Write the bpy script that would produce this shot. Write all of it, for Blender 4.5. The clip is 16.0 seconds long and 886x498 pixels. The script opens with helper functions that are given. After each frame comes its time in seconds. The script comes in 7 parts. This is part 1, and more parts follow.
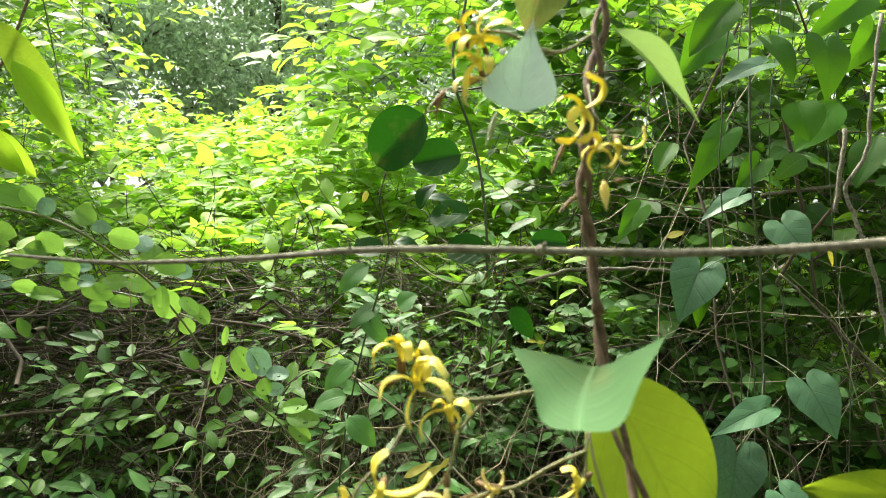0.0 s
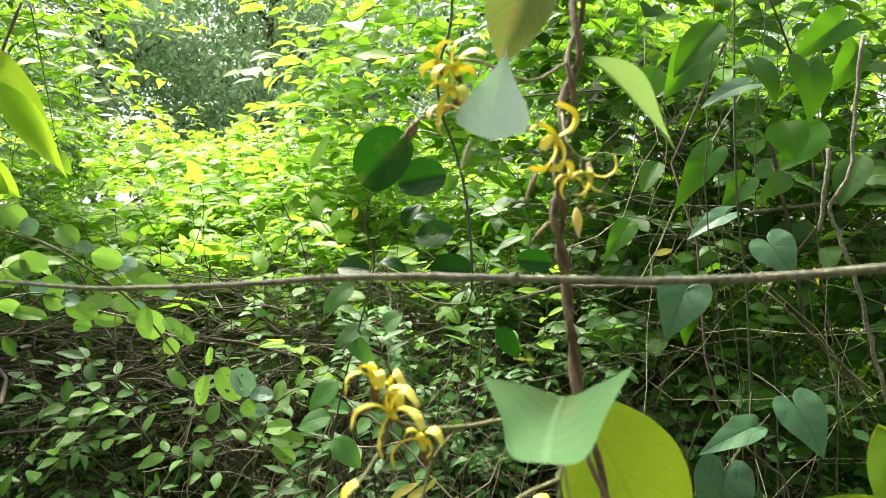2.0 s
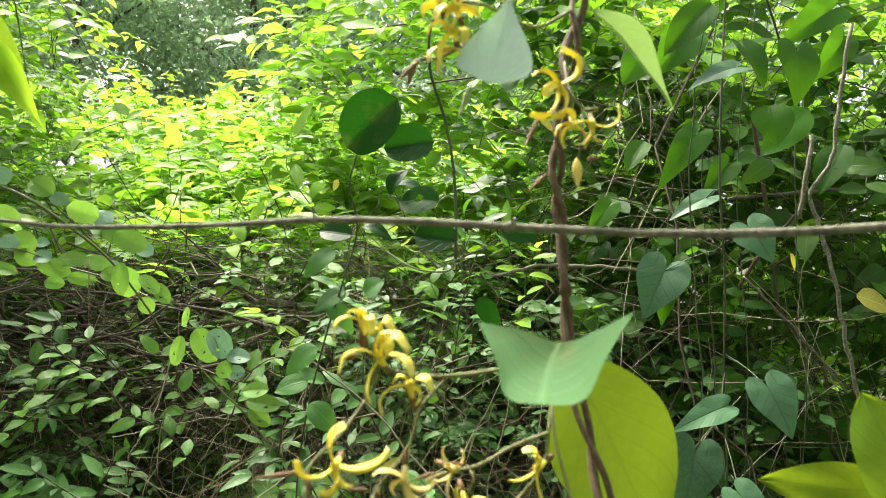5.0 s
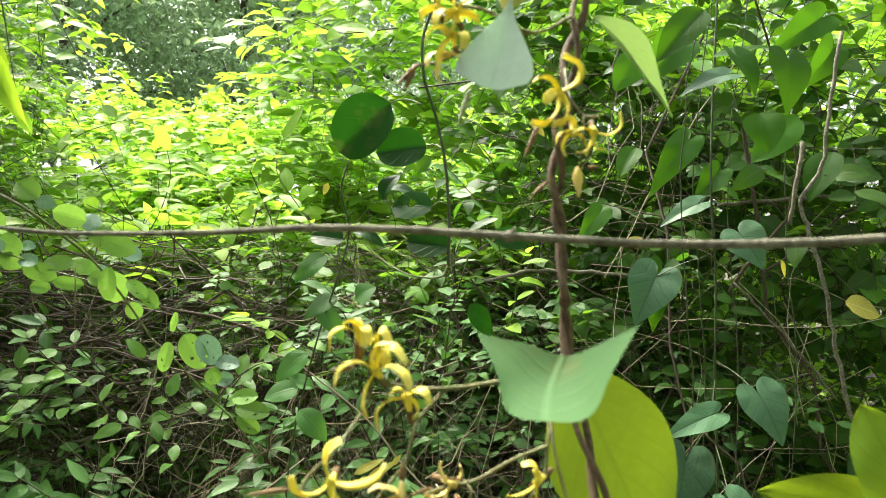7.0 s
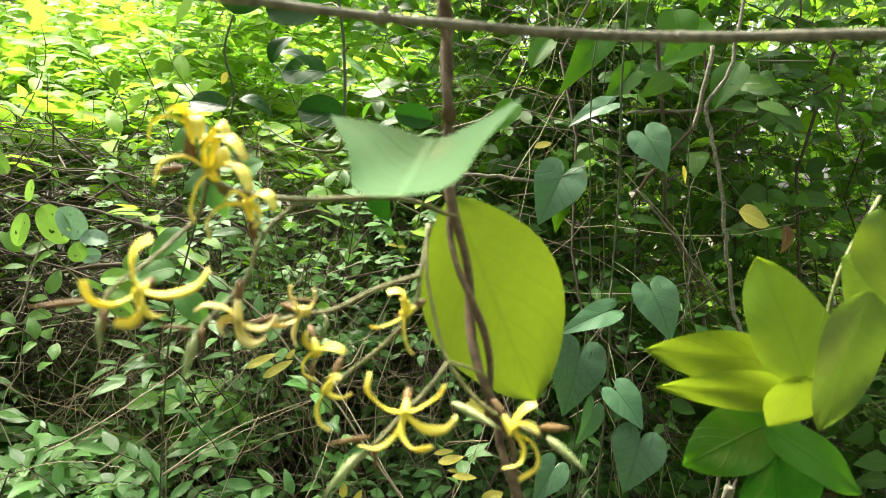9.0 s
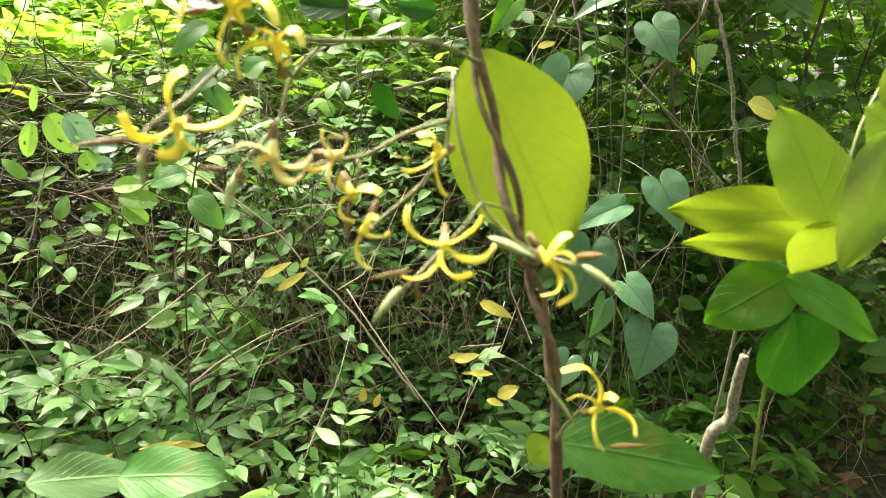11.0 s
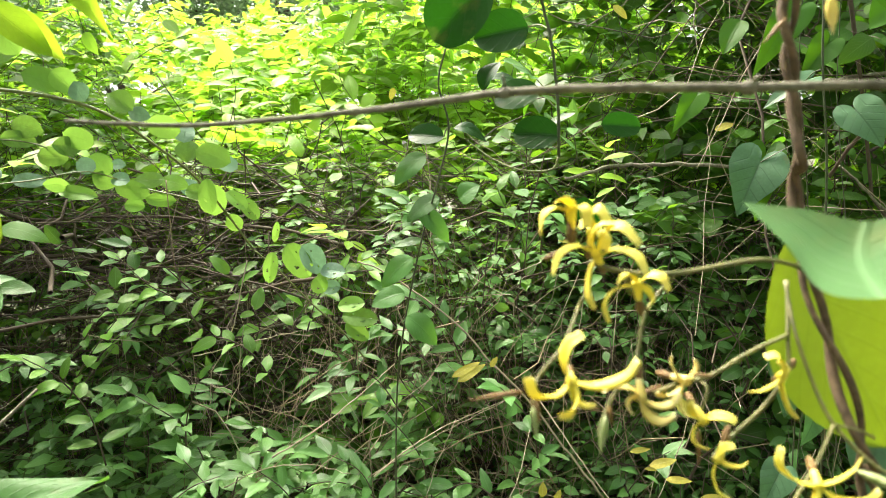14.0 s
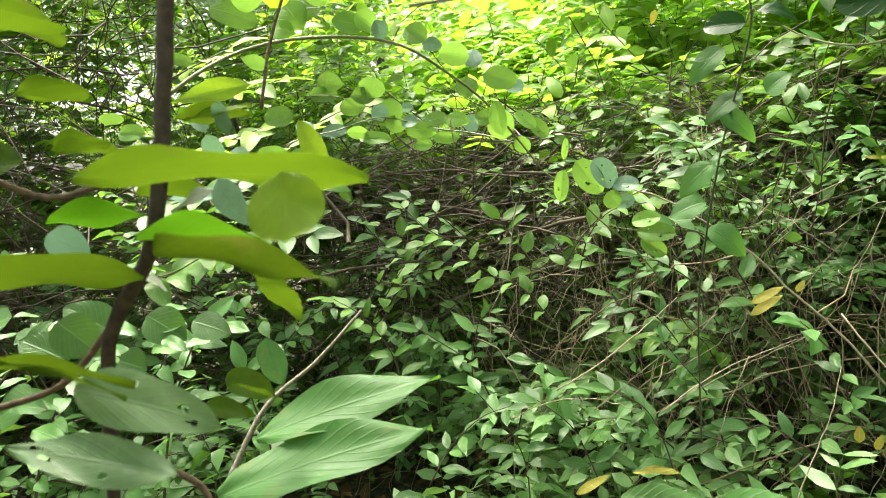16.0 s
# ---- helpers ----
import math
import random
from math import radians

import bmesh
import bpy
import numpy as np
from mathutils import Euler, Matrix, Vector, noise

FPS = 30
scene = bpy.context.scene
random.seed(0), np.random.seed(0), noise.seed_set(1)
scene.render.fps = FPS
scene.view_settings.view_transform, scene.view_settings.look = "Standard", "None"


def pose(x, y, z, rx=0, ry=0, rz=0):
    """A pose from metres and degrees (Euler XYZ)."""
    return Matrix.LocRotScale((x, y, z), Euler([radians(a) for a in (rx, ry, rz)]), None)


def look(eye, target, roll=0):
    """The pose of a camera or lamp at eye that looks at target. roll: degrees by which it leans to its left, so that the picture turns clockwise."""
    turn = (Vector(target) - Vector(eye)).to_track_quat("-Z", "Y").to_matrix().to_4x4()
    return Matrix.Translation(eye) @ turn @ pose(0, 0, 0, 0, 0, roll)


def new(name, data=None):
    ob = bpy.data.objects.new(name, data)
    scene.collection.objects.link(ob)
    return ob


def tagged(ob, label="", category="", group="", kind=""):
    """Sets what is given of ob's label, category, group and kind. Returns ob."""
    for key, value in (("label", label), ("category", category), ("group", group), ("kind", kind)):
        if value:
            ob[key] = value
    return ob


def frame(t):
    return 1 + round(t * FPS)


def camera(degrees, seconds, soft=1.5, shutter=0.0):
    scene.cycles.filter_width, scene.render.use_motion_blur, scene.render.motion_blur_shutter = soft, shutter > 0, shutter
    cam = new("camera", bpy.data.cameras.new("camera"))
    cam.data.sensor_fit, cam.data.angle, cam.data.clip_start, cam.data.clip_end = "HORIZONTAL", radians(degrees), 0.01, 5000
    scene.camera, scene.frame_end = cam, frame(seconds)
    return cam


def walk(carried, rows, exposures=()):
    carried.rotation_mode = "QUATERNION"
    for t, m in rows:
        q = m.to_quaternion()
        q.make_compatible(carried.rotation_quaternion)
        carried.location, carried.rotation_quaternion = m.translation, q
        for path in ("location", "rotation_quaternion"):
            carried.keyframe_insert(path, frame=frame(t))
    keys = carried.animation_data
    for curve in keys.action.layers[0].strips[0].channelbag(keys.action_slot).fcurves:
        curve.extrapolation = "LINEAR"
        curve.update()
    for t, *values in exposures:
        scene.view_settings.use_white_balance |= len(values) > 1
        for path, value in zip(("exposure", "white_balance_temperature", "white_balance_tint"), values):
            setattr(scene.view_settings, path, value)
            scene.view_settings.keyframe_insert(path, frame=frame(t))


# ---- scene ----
import itertools

# ---- camera ----
cam = camera(64.6, 16.0, soft=0.55)
cam.data.dof.use_dof, cam.data.dof.focus_distance, cam.data.dof.aperture_fstop = True, 2.2, 13.0
EXPOSURE = 1.78
PATH = [
    (0, 0.0000, 0.0000, 1.5000, 90.00, -0.00, -0.00),
    (0.5, 0.0021, -0.0068, 1.5021, 90.28, -0.07, -0.29),
    (1, 0.0089, -0.0074, 1.5051, 90.53, -0.16, -0.66),
    (1.5, 0.0151, -0.0006, 1.5054, 90.93, 0.05, -0.76),
    (2, 0.0104, -0.0012, 1.5066, 91.27, 0.00, -0.63),
    (2.5, 0.0119, 0.0066, 1.5066, 91.51, 0.21, -0.99),
    (3, 0.0110, 0.0057, 1.5038, 90.88, -0.78, -1.68),
    (3.5, -0.0029, 0.0290, 1.4858, 89.09, -1.89, -2.41),
    (4, -0.0047, 0.0318, 1.4772, 88.62, -2.81, -3.00),
    (4.5, -0.0021, 0.0120, 1.4857, 89.23, -2.43, -2.37),
    (5, 0.0017, 0.0095, 1.4880, 89.68, -2.12, -2.47),
    (5.2, 0.0017, 0.0101, 1.4878, 89.83, -2.07, -2.54),
    (7.3, -0.0054, 0.0223, 1.4908, 90.05, -2.71, -3.69),
    (7.5, -0.0127, 0.0306, 1.4868, 89.77, -3.63, -4.68),
    (8, -0.0157, 0.0743, 1.4809, 88.97, -5.72, -9.00),
    (8.5, 0.0001, 0.0702, 1.4685, 87.89, -5.48, -10.19),
    (9, 0.0282, 0.0713, 1.4356, 83.74, -4.65, -10.39),
    (9.5, 0.0378, 0.0671, 1.3998, 80.35, -4.29, -9.88),
    (9.7, 0.0270, 0.0679, 1.3977, 79.54, -3.04, -9.96),
    (11.8, 0.0156, 0.0649, 1.4106, 76.88, -1.93, -10.43),
    (12, 0.0242, 0.0692, 1.4197, 77.66, -1.95, -10.18),
    (12.5, 0.0097, 0.0566, 1.4577, 80.45, -2.66, -10.64),
    (13, -0.0042, 0.0462, 1.4641, 81.35, -3.01, -9.13),
    (13.5, -0.0389, 0.0561, 1.4673, 82.00, -1.53, -4.56),
    (14, -0.0737, 0.0721, 1.4717, 82.46, 0.90, 0.93),
    (14.5, -0.0874, 0.0670, 1.4845, 83.24, 3.28, 6.19),
    (15, -0.0893, 0.0611, 1.4854, 83.80, 5.75, 11.26),
    (15.5, -0.1110, 0.0641, 1.4628, 81.93, 6.84, 15.79),
    (16, -0.1348, 0.0690, 1.4189, 80.27, 7.47, 20.57),
]

walk(cam, [(t, pose(x, y, z, rx, ry, rz)) for t, x, y, z, rx, ry, rz in PATH], exposures=[(0.0, EXPOSURE + 0.02, 6580, 10), (7.5, EXPOSURE + 0.02, 6580, 10), (8.5, EXPOSURE + 0.02, 6600, 10), (9.0, EXPOSURE + 0.27, 6700, 11), (9.5, EXPOSURE + 0.42, 6800, 12), (12.0, EXPOSURE + 0.68, 7000, 14), (13.0, EXPOSURE + 0.54, 6900, 13), (14.5, EXPOSURE + 0.38, 6750, 11), (16.0, EXPOSURE + 0.36, 6750, 11)])

# ---- daylight ----
SUN = Vector((-0.30, 0.40, 0.86)).normalized()
world = bpy.data.worlds.new("sky")
scene.world = world
world.use_nodes = True
wn = world.node_tree.nodes
sky = wn.new("ShaderNodeTexSky")
sky.sky_type = "NISHITA"
sky.sun_disc = False
sky.sun_elevation = math.asin(SUN.z)
sky.sun_rotation = math.atan2(SUN.x, SUN.y)
sky.air_density, sky.dust_density, sky.ozone_density = 1.0, 6.0, 0.6
haze = wn.new("ShaderNodeHueSaturation")  # a bright, thinly clouded sky
haze.inputs["Saturation"].default_value = 0.27
world.node_tree.links.new(sky.outputs[0], haze.inputs["Color"])
world.node_tree.links.new(haze.outputs[0], wn["Background"].inputs[0])
wn["Background"].inputs[1].default_value = 0.15
sun_data = bpy.data.lights.new("sun", "SUN")
sun_data.energy, sun_data.angle, sun_data.color = 3.9, radians(18), (1.0, 0.93, 0.80)
sun_ob = new("sun", sun_data)
sun_ob.matrix_basis = look(SUN * 40, (0, 0, 0))

# ---- materials ----
def material(name):
    m = bpy.data.materials.new(name)
    m.use_nodes = True
    n, l = m.node_tree.nodes, m.node_tree.links
    n.clear()
    return m, n, l


def math_node(n, l, op, a, b=None, clamp=False):
    q = n.new("ShaderNodeMath")
    q.operation, q.use_clamp = op, clamp
    for i, v in enumerate((a, b)):
        if v is None:
            continue
        if isinstance(v, (int, float)):
            q.inputs[i].default_value = v
        else:
            l.new(v, q.inputs[i])
    return q.outputs[0]


def mix_colour(n, l, fac, a, b, blend="MIX"):
    q = n.new("ShaderNodeMix")
    q.data_type, q.blend_type = "RGBA", blend
    for i, v in ((0, fac), (6, a), (7, b)):
        if isinstance(v, (int, float)):
            q.inputs[i].default_value = v
        elif isinstance(v, tuple):
            q.inputs[i].default_value = (*v, 1.0)
        else:
            l.new(v, q.inputs[i])
    return q.outputs[2]


def leaf_material(name, green, young, glow, through_share=0.42, rough=0.38, veins=9.0, vein_tint=0.5, island=True, gloss=0.5, blotch=(0.20, 0.16, 0.05), blotch_share=0.25, relief=0.45):
    """A leaf: two greens mixed from leaf to leaf, ribs along the blade, blotches, gloss on top and light that passes through."""
    m, n, l = material(name)
    uv = n.new("ShaderNodeUVMap")
    sep = n.new("ShaderNodeSeparateXYZ")
    l.new(uv.outputs[0], sep.inputs[0])
    u, v = sep.outputs[0], sep.outputs[1]
    side = math_node(n, l, "ABSOLUTE", math_node(n, l, "SUBTRACT", v, 0.5))
    mid = math_node(n, l, "SUBTRACT", 1.0, math_node(n, l, "MULTIPLY", side, 34.0), clamp=True)
    wave = math_node(n, l, "FRACT", math_node(n, l, "SUBTRACT", math_node(n, l, "MULTIPLY", u, veins), math_node(n, l, "MULTIPLY", side, veins * 0.8)))
    rib = math_node(n, l, "SUBTRACT", 1.0, math_node(n, l, "MULTIPLY", math_node(n, l, "ABSOLUTE", math_node(n, l, "SUBTRACT", wave, 0.5)), 11.0), clamp=True)
    rib = math_node(n, l, "MULTIPLY", rib, 0.55)
    vein = math_node(n, l, "MAXIMUM", mid, rib)
    geo, info = n.new("ShaderNodeNewGeometry"), n.new("ShaderNodeObjectInfo")
    rnd = geo.outputs["Random Per Island"] if island else info.outputs["Random"]
    rnd2 = math_node(n, l, "FRACT", math_node(n, l, "MULTIPLY", rnd, 17.31))
    tex = n.new("ShaderNodeTexCoord")
    fine, broad = n.new("ShaderNodeTexNoise"), n.new("ShaderNodeTexNoise")
    fine.inputs["Scale"].default_value, fine.inputs["Detail"].default_value = 170.0, 3.0
    broad.inputs["Scale"].default_value, broad.inputs["Detail"].default_value = 26.0, 4.0
    for t in (fine, broad):
        l.new(tex.outputs["Object"], t.inputs["Vector"])
    base = mix_colour(n, l, rnd, green, young)
    shade = math_node(n, l, "ADD", math_node(n, l, "MULTIPLY", rnd2, 0.66), 0.62)
    grey = n.new("ShaderNodeCombineColor")
    for i in range(3):
        l.new(shade, grey.inputs[i])
    base = mix_colour(n, l, 1.0, base, grey.outputs[0], "MULTIPLY")
    grain = math_node(n, l, "MULTIPLY", math_node(n, l, "SUBTRACT", fine.outputs[0], 0.42, clamp=True), 0.9)
    base = mix_colour(n, l, grain, base, tuple(min(1, c * 1.7 + 0.01) for c in green))
    spot = n.new("ShaderNodeMapRange")
    spot.inputs[1].default_value, spot.inputs[2].default_value = 0.60, 0.74
    l.new(broad.outputs[0], spot.inputs[0])
    base = mix_colour(n, l, math_node(n, l, "MULTIPLY", spot.outputs[0], blotch_share), base, blotch)
    rib_colour = tuple(min(1, c * 2.2 + 0.05) for c in young) if vein_tint > 0 else tuple(c * 0.3 for c in green)
    base = mix_colour(n, l, math_node(n, l, "MULTIPLY", vein, abs(vein_tint)), base, rib_colour)
    passing = mix_colour(n, l, math_node(n, l, "MULTIPLY", vein, min(0.45, 3.0 * abs(vein_tint))), glow, tuple(c * 0.45 for c in glow))
    passing = mix_colour(n, l, 1.0, passing, grey.outputs[0], "MULTIPLY")
    passing = mix_colour(n, l, math_node(n, l, "MULTIPLY", spot.outputs[0], blotch_share), passing, blotch)
    bsdf, back, both, out = n.new("ShaderNodeBsdfPrincipled"), n.new("ShaderNodeBsdfTranslucent"), n.new("ShaderNodeMixShader"), n.new("ShaderNodeOutputMaterial")
    l.new(base, bsdf.inputs["Base Color"])
    bsdf.inputs["Specular IOR Level"].default_value = gloss
    l.new(math_node(n, l, "ADD", math_node(n, l, "MULTIPLY", fine.outputs[0], 0.22), rough - 0.08), bsdf.inputs["Roughness"])
    bump = n.new("ShaderNodeBump")
    bump.inputs["Strength"].default_value, bump.inputs["Distance"].default_value = relief, 0.0014
    l.new(math_node(n, l, "SUBTRACT", math_node(n, l, "MULTIPLY", fine.outputs[0], 0.35), vein), bump.inputs["Height"])
    l.new(bump.outputs[0], bsdf.inputs["Normal"])
    l.new(passing, back.inputs[0])
    both.inputs[0].default_value = through_share
    l.new(bsdf.outputs[0], both.inputs[1])
    l.new(back.outputs[0], both.inputs[2])
    l.new(both.outputs[0], out.inputs[0])
    return m


def bark_material(name, dark, light, scale=90.0, rough=0.8, island=False):
    m, n, l = material(name)
    tex = n.new("ShaderNodeTexCoord")
    a, b = n.new("ShaderNodeTexNoise"), n.new("ShaderNodeTexNoise")
    a.inputs["Scale"].default_value, a.inputs["Detail"].default_value = scale, 5.0
    b.inputs["Scale"].default_value, b.inputs["Detail"].default_value = scale * 7, 2.0
    for t in (a, b):
        l.new(tex.outputs["Object"], t.inputs["Vector"])
    ramp = n.new("ShaderNodeMapRange")
    ramp.inputs[1].default_value, ramp.inputs[2].default_value = 0.36, 0.66
    l.new(a.outputs[0], ramp.inputs[0])
    col = mix_colour(n, l, ramp.outputs[0], dark, light)
    if island:
        geo = n.new("ShaderNodeNewGeometry")
        col = mix_colour(n, l, math_node(n, l, "MULTIPLY", geo.outputs["Random Per Island"], 0.7), col, tuple(c * 1.5 for c in light))
    col = mix_colour(n, l, math_node(n, l, "MULTIPLY", b.outputs[0], 0.4), col, tuple(c * 0.5 for c in dark))
    bsdf, out, bump = n.new("ShaderNodeBsdfPrincipled"), n.new("ShaderNodeOutputMaterial"), n.new("ShaderNodeBump")
    bsdf.inputs["Roughness"].default_value = rough
    bump.inputs["Strength"].default_value, bump.inputs["Distance"].default_value = 0.6, 0.002
    l.new(b.outputs[0], bump.inputs["Height"])
    l.new(bump.outputs[0], bsdf.inputs["Normal"])
    l.new(col, bsdf.inputs["Base Color"])
    l.new(bsdf.outputs[0], out.inputs[0])
    return m


def petal_material(name, colour, glow, tipcol):
    m, n, l = material(name)
    uv, sep, tex, noi = n.new("ShaderNodeUVMap"), n.new("ShaderNodeSeparateXYZ"), n.new("ShaderNodeTexCoord"), n.new("ShaderNodeTexNoise")
    l.new(uv.outputs[0], sep.inputs[0])
    noi.inputs["Scale"].default_value = 260.0
    l.new(tex.outputs["Object"], noi.inputs["Vector"])
    col = mix_colour(n, l, math_node(n, l, "POWER", sep.outputs[0], 3.0), colour, tipcol)
    col = mix_colour(n, l, math_node(n, l, "MULTIPLY", noi.outputs[0], 0.35), col, tuple(c * 0.6 for c in colour))
    bsdf, back, both, out = n.new("ShaderNodeBsdfPrincipled"), n.new("ShaderNodeBsdfTranslucent"), n.new("ShaderNodeMixShader"), n.new("ShaderNodeOutputMaterial")
    bump = n.new("ShaderNodeBump")
    bump.inputs["Strength"].default_value, bump.inputs["Distance"].default_value = 0.4, 0.001
    l.new(noi.outputs[0], bump.inputs["Height"])
    l.new(bump.outputs[0], bsdf.inputs["Normal"])
    l.new(col, bsdf.inputs["Base Color"])
    bsdf.inputs["Roughness"].default_value = 0.55
    back.inputs[0].default_value = (*glow, 1)
    both.inputs[0].default_value = 0.3
    l.new(bsdf.outputs[0], both.inputs[1])
    l.new(back.outputs[0], both.inputs[2])
    l.new(both.outputs[0], out.inputs[0])
    return m


# brighter yellow-green than LEAF_MID: part of the sunlight is in the colour
LEAF_SUN_TONED = leaf_material("sun_toned_leaf", (0.12, 0.27, 0.014), (0.24, 0.41, 0.025), (0.35, 0.63, 0.05), 0.54, gloss=0.3, rough=0.48)
LEAF_PALE = leaf_material("pale_leaf", (0.048, 0.145, 0.036), (0.11, 0.245, 0.065), (0.16, 0.34, 0.04), gloss=0.35, rough=0.42)
# lighter than LEAF_PALE, with the sky's reflection put into the green
LEAF_LANCE_SKYLIT = leaf_material("skylit_lance_leaf", (0.11, 0.26, 0.080), (0.21, 0.40, 0.13), (0.22, 0.44, 0.08), gloss=0.6, rough=0.36)
LEAF_MID = leaf_material("green_leaf", (0.042, 0.125, 0.018), (0.105, 0.23, 0.030), (0.21, 0.44, 0.018), gloss=0.22, rough=0.45)
# leaf green darkened, so shaded shrubs carry shade in their colour
LEAF_SHADE_TONED = leaf_material("shade_toned_leaf", (0.022, 0.078, 0.011), (0.06, 0.145, 0.016), (0.11, 0.30, 0.012), gloss=0.32, rough=0.42)
# paler, greyer green, with the haze of distance mixed into the colour
LEAF_FAR_HAZED = leaf_material("hazed_far_tree_leaf", (0.19, 0.31, 0.17), (0.28, 0.41, 0.23), (0.40, 0.58, 0.27), gloss=0.6)
LEAF_YELLOW = leaf_material("yellowed_leaf", (0.48, 0.43, 0.045), (0.54, 0.52, 0.13), (0.55, 0.50, 0.05), blotch_share=0.5, gloss=0.3)
LEAF_LIME = leaf_material("lime_leaf", (0.112, 0.205, 0.012), (0.135, 0.235, 0.014), (0.222, 0.325, 0.014), 0.6, island=False, veins=6, vein_tint=-0.10, gloss=0.3, blotch=(0.12, 0.16, 0.012), blotch_share=0.6, relief=0.45)
LEAF_OLIVE = leaf_material("olive_leaf", (0.075, 0.135, 0.022), (0.09, 0.15, 0.026), (0.12, 0.20, 0.015), 0.4, island=False, veins=6, vein_tint=0.12, gloss=0.3, blotch=(0.09, 0.10, 0.03), blotch_share=0.5)
LEAF_FRESH = leaf_material("fresh_green_leaf", (0.022, 0.085, 0.008), (0.032, 0.105, 0.010), (0.06, 0.19, 0.006), 0.5, island=False, veins=8, vein_tint=0.08, gloss=0.14, rough=0.5)
# lime green brightened, standing in for light that passes through the leaves
LEAF_LIT_THROUGH = leaf_material("lit_through_lime_leaf", (0.18, 0.33, 0.015), (0.22, 0.37, 0.015), (0.36, 0.56, 0.03), 0.55, island=False, veins=7, vein_tint=0.12, gloss=0.25)
LEAF_ROUND = leaf_material("round_dark_leaf", (0.009, 0.05, 0.006), (0.015, 0.065, 0.008), (0.018, 0.10, 0.004), 0.4, island=False, veins=4, vein_tint=0.10, gloss=0.12)
LEAF_TRAIL = leaf_material("trailing_leaflet", (0.11, 0.25, 0.035), (0.15, 0.31, 0.05), (0.20, 0.38, 0.05), 0.45, island=False, veins=6, vein_tint=0.03, gloss=0.25, rough=0.45)
LEAF_CLIMB = leaf_material("climber_leaf", (0.018, 0.075, 0.008), (0.04, 0.12, 0.011), (0.11, 0.30, 0.008), 0.5, island=False, veins=5, vein_tint=0.08, gloss=0.12, rough=0.55)
# paled green, standing in for sky sheen on the near leaves
LEAF_PALE_SHEEN = leaf_material("pale_sheen_leaf", (0.14, 0.25, 0.10), (0.18, 0.29, 0.12), (0.16, 0.30, 0.05), 0.22, island=False, veins=7, vein_tint=0.05, gloss=0.5, rough=0.4)
LEAF_HEART = leaf_material("blue_green_leaf", (0.042, 0.112, 0.050), (0.060, 0.140, 0.064), (0.06, 0.17, 0.035), 0.25, island=False, veins=5, vein_tint=-0.3, gloss=0.35, rough=0.48, relief=0.4)
LEAF_MINT = leaf_material("mint_leaf", (0.042, 0.102, 0.034), (0.050, 0.115, 0.040), (0.075, 0.18, 0.04), 0.32, island=False, veins=5, vein_tint=0.4, rough=0.65, gloss=0.12, relief=0.6)
LEAF_UNDER = leaf_material("grey_leaf_underside", (0.22, 0.36, 0.25), (0.26, 0.40, 0.28), (0.14, 0.30, 0.12), 0.25, island=False, veins=6, vein_tint=0.05, rough=0.6, gloss=0.3)
LEAF_GREY = leaf_material("silver_grey_underside", (0.46, 0.56, 0.52), (0.50, 0.60, 0.56), (0.20, 0.36, 0.18), 0.25, island=False, veins=6, vein_tint=0.08, rough=0.65, gloss=0.2)
LEAF_HANG = leaf_material("yellowing_hanging_leaf", (0.20, 0.30, 0.13), (0.22, 0.33, 0.14), (0.24, 0.38, 0.08), 0.3, island=False, veins=7, vein_tint=0.12, rough=0.5, gloss=0.3)
LEAF_BROWN = leaf_material("withered_leaf", (0.13, 0.17, 0.045), (0.15, 0.19, 0.05), (0.20, 0.26, 0.05), 0.35, island=False, blotch=(0.24, 0.15, 0.06), blotch_share=0.95, rough=0.7, gloss=0.2)
LEAF_LITTER = leaf_material("dry_litter_leaf", (0.09, 0.055, 0.025), (0.20, 0.13, 0.06), (0.18, 0.11, 0.04), 0.2, rough=0.75, gloss=0.15)
LEAF_NEAR = leaf_material("near_shrub_leaf", (0.065, 0.135, 0.014), (0.085, 0.165, 0.016), (0.115, 0.195, 0.008), 0.55, island=False, veins=8, vein_tint=0.12, gloss=0.1, rough=0.6)
LEAF_GLOSSY = leaf_material("glossy_leaf", (0.036, 0.115, 0.024), (0.048, 0.135, 0.03), (0.12, 0.30, 0.03), 0.3, island=False, veins=8, vein_tint=0.10, gloss=0.22, rough=0.48, relief=0.5)
ONE_SUN_TONED = leaf_material("sun_toned_single_leaf", (0.12, 0.27, 0.014), (0.24, 0.41, 0.025), (0.35, 0.63, 0.05), 0.54, gloss=0.3, rough=0.48, island=False)
ONE_PALE = leaf_material("pale_single_leaf", (0.048, 0.145, 0.036), (0.11, 0.245, 0.065), (0.16, 0.34, 0.04), gloss=0.35, rough=0.42, island=False)
ONE_LANCE_SKYLIT = leaf_material("skylit_single_lance_leaf", (0.11, 0.26, 0.080), (0.21, 0.40, 0.13), (0.22, 0.44, 0.08), gloss=0.6, rough=0.36, island=False)
ONE_MID = leaf_material("green_single_leaf", (0.042, 0.125, 0.018), (0.105, 0.23, 0.030), (0.21, 0.44, 0.018), gloss=0.22, rough=0.45, island=False)
ONE_SHADE_TONED = leaf_material("shade_toned_single_leaf", (0.022, 0.078, 0.011), (0.06, 0.145, 0.016), (0.11, 0.30, 0.012), gloss=0.32, rough=0.42, island=False)
TWIG = bark_material("dry_twig", (0.026, 0.018, 0.012), (0.085, 0.060, 0.038), 60, island=True)
TWIG_PALE = bark_material("pale_dry_twig", (0.18, 0.145, 0.095), (0.36, 0.30, 0.21), 60, island=True)
STRAW = bark_material("straw_stem", (0.15, 0.11, 0.06), (0.28, 0.22, 0.13), 60, island=True)
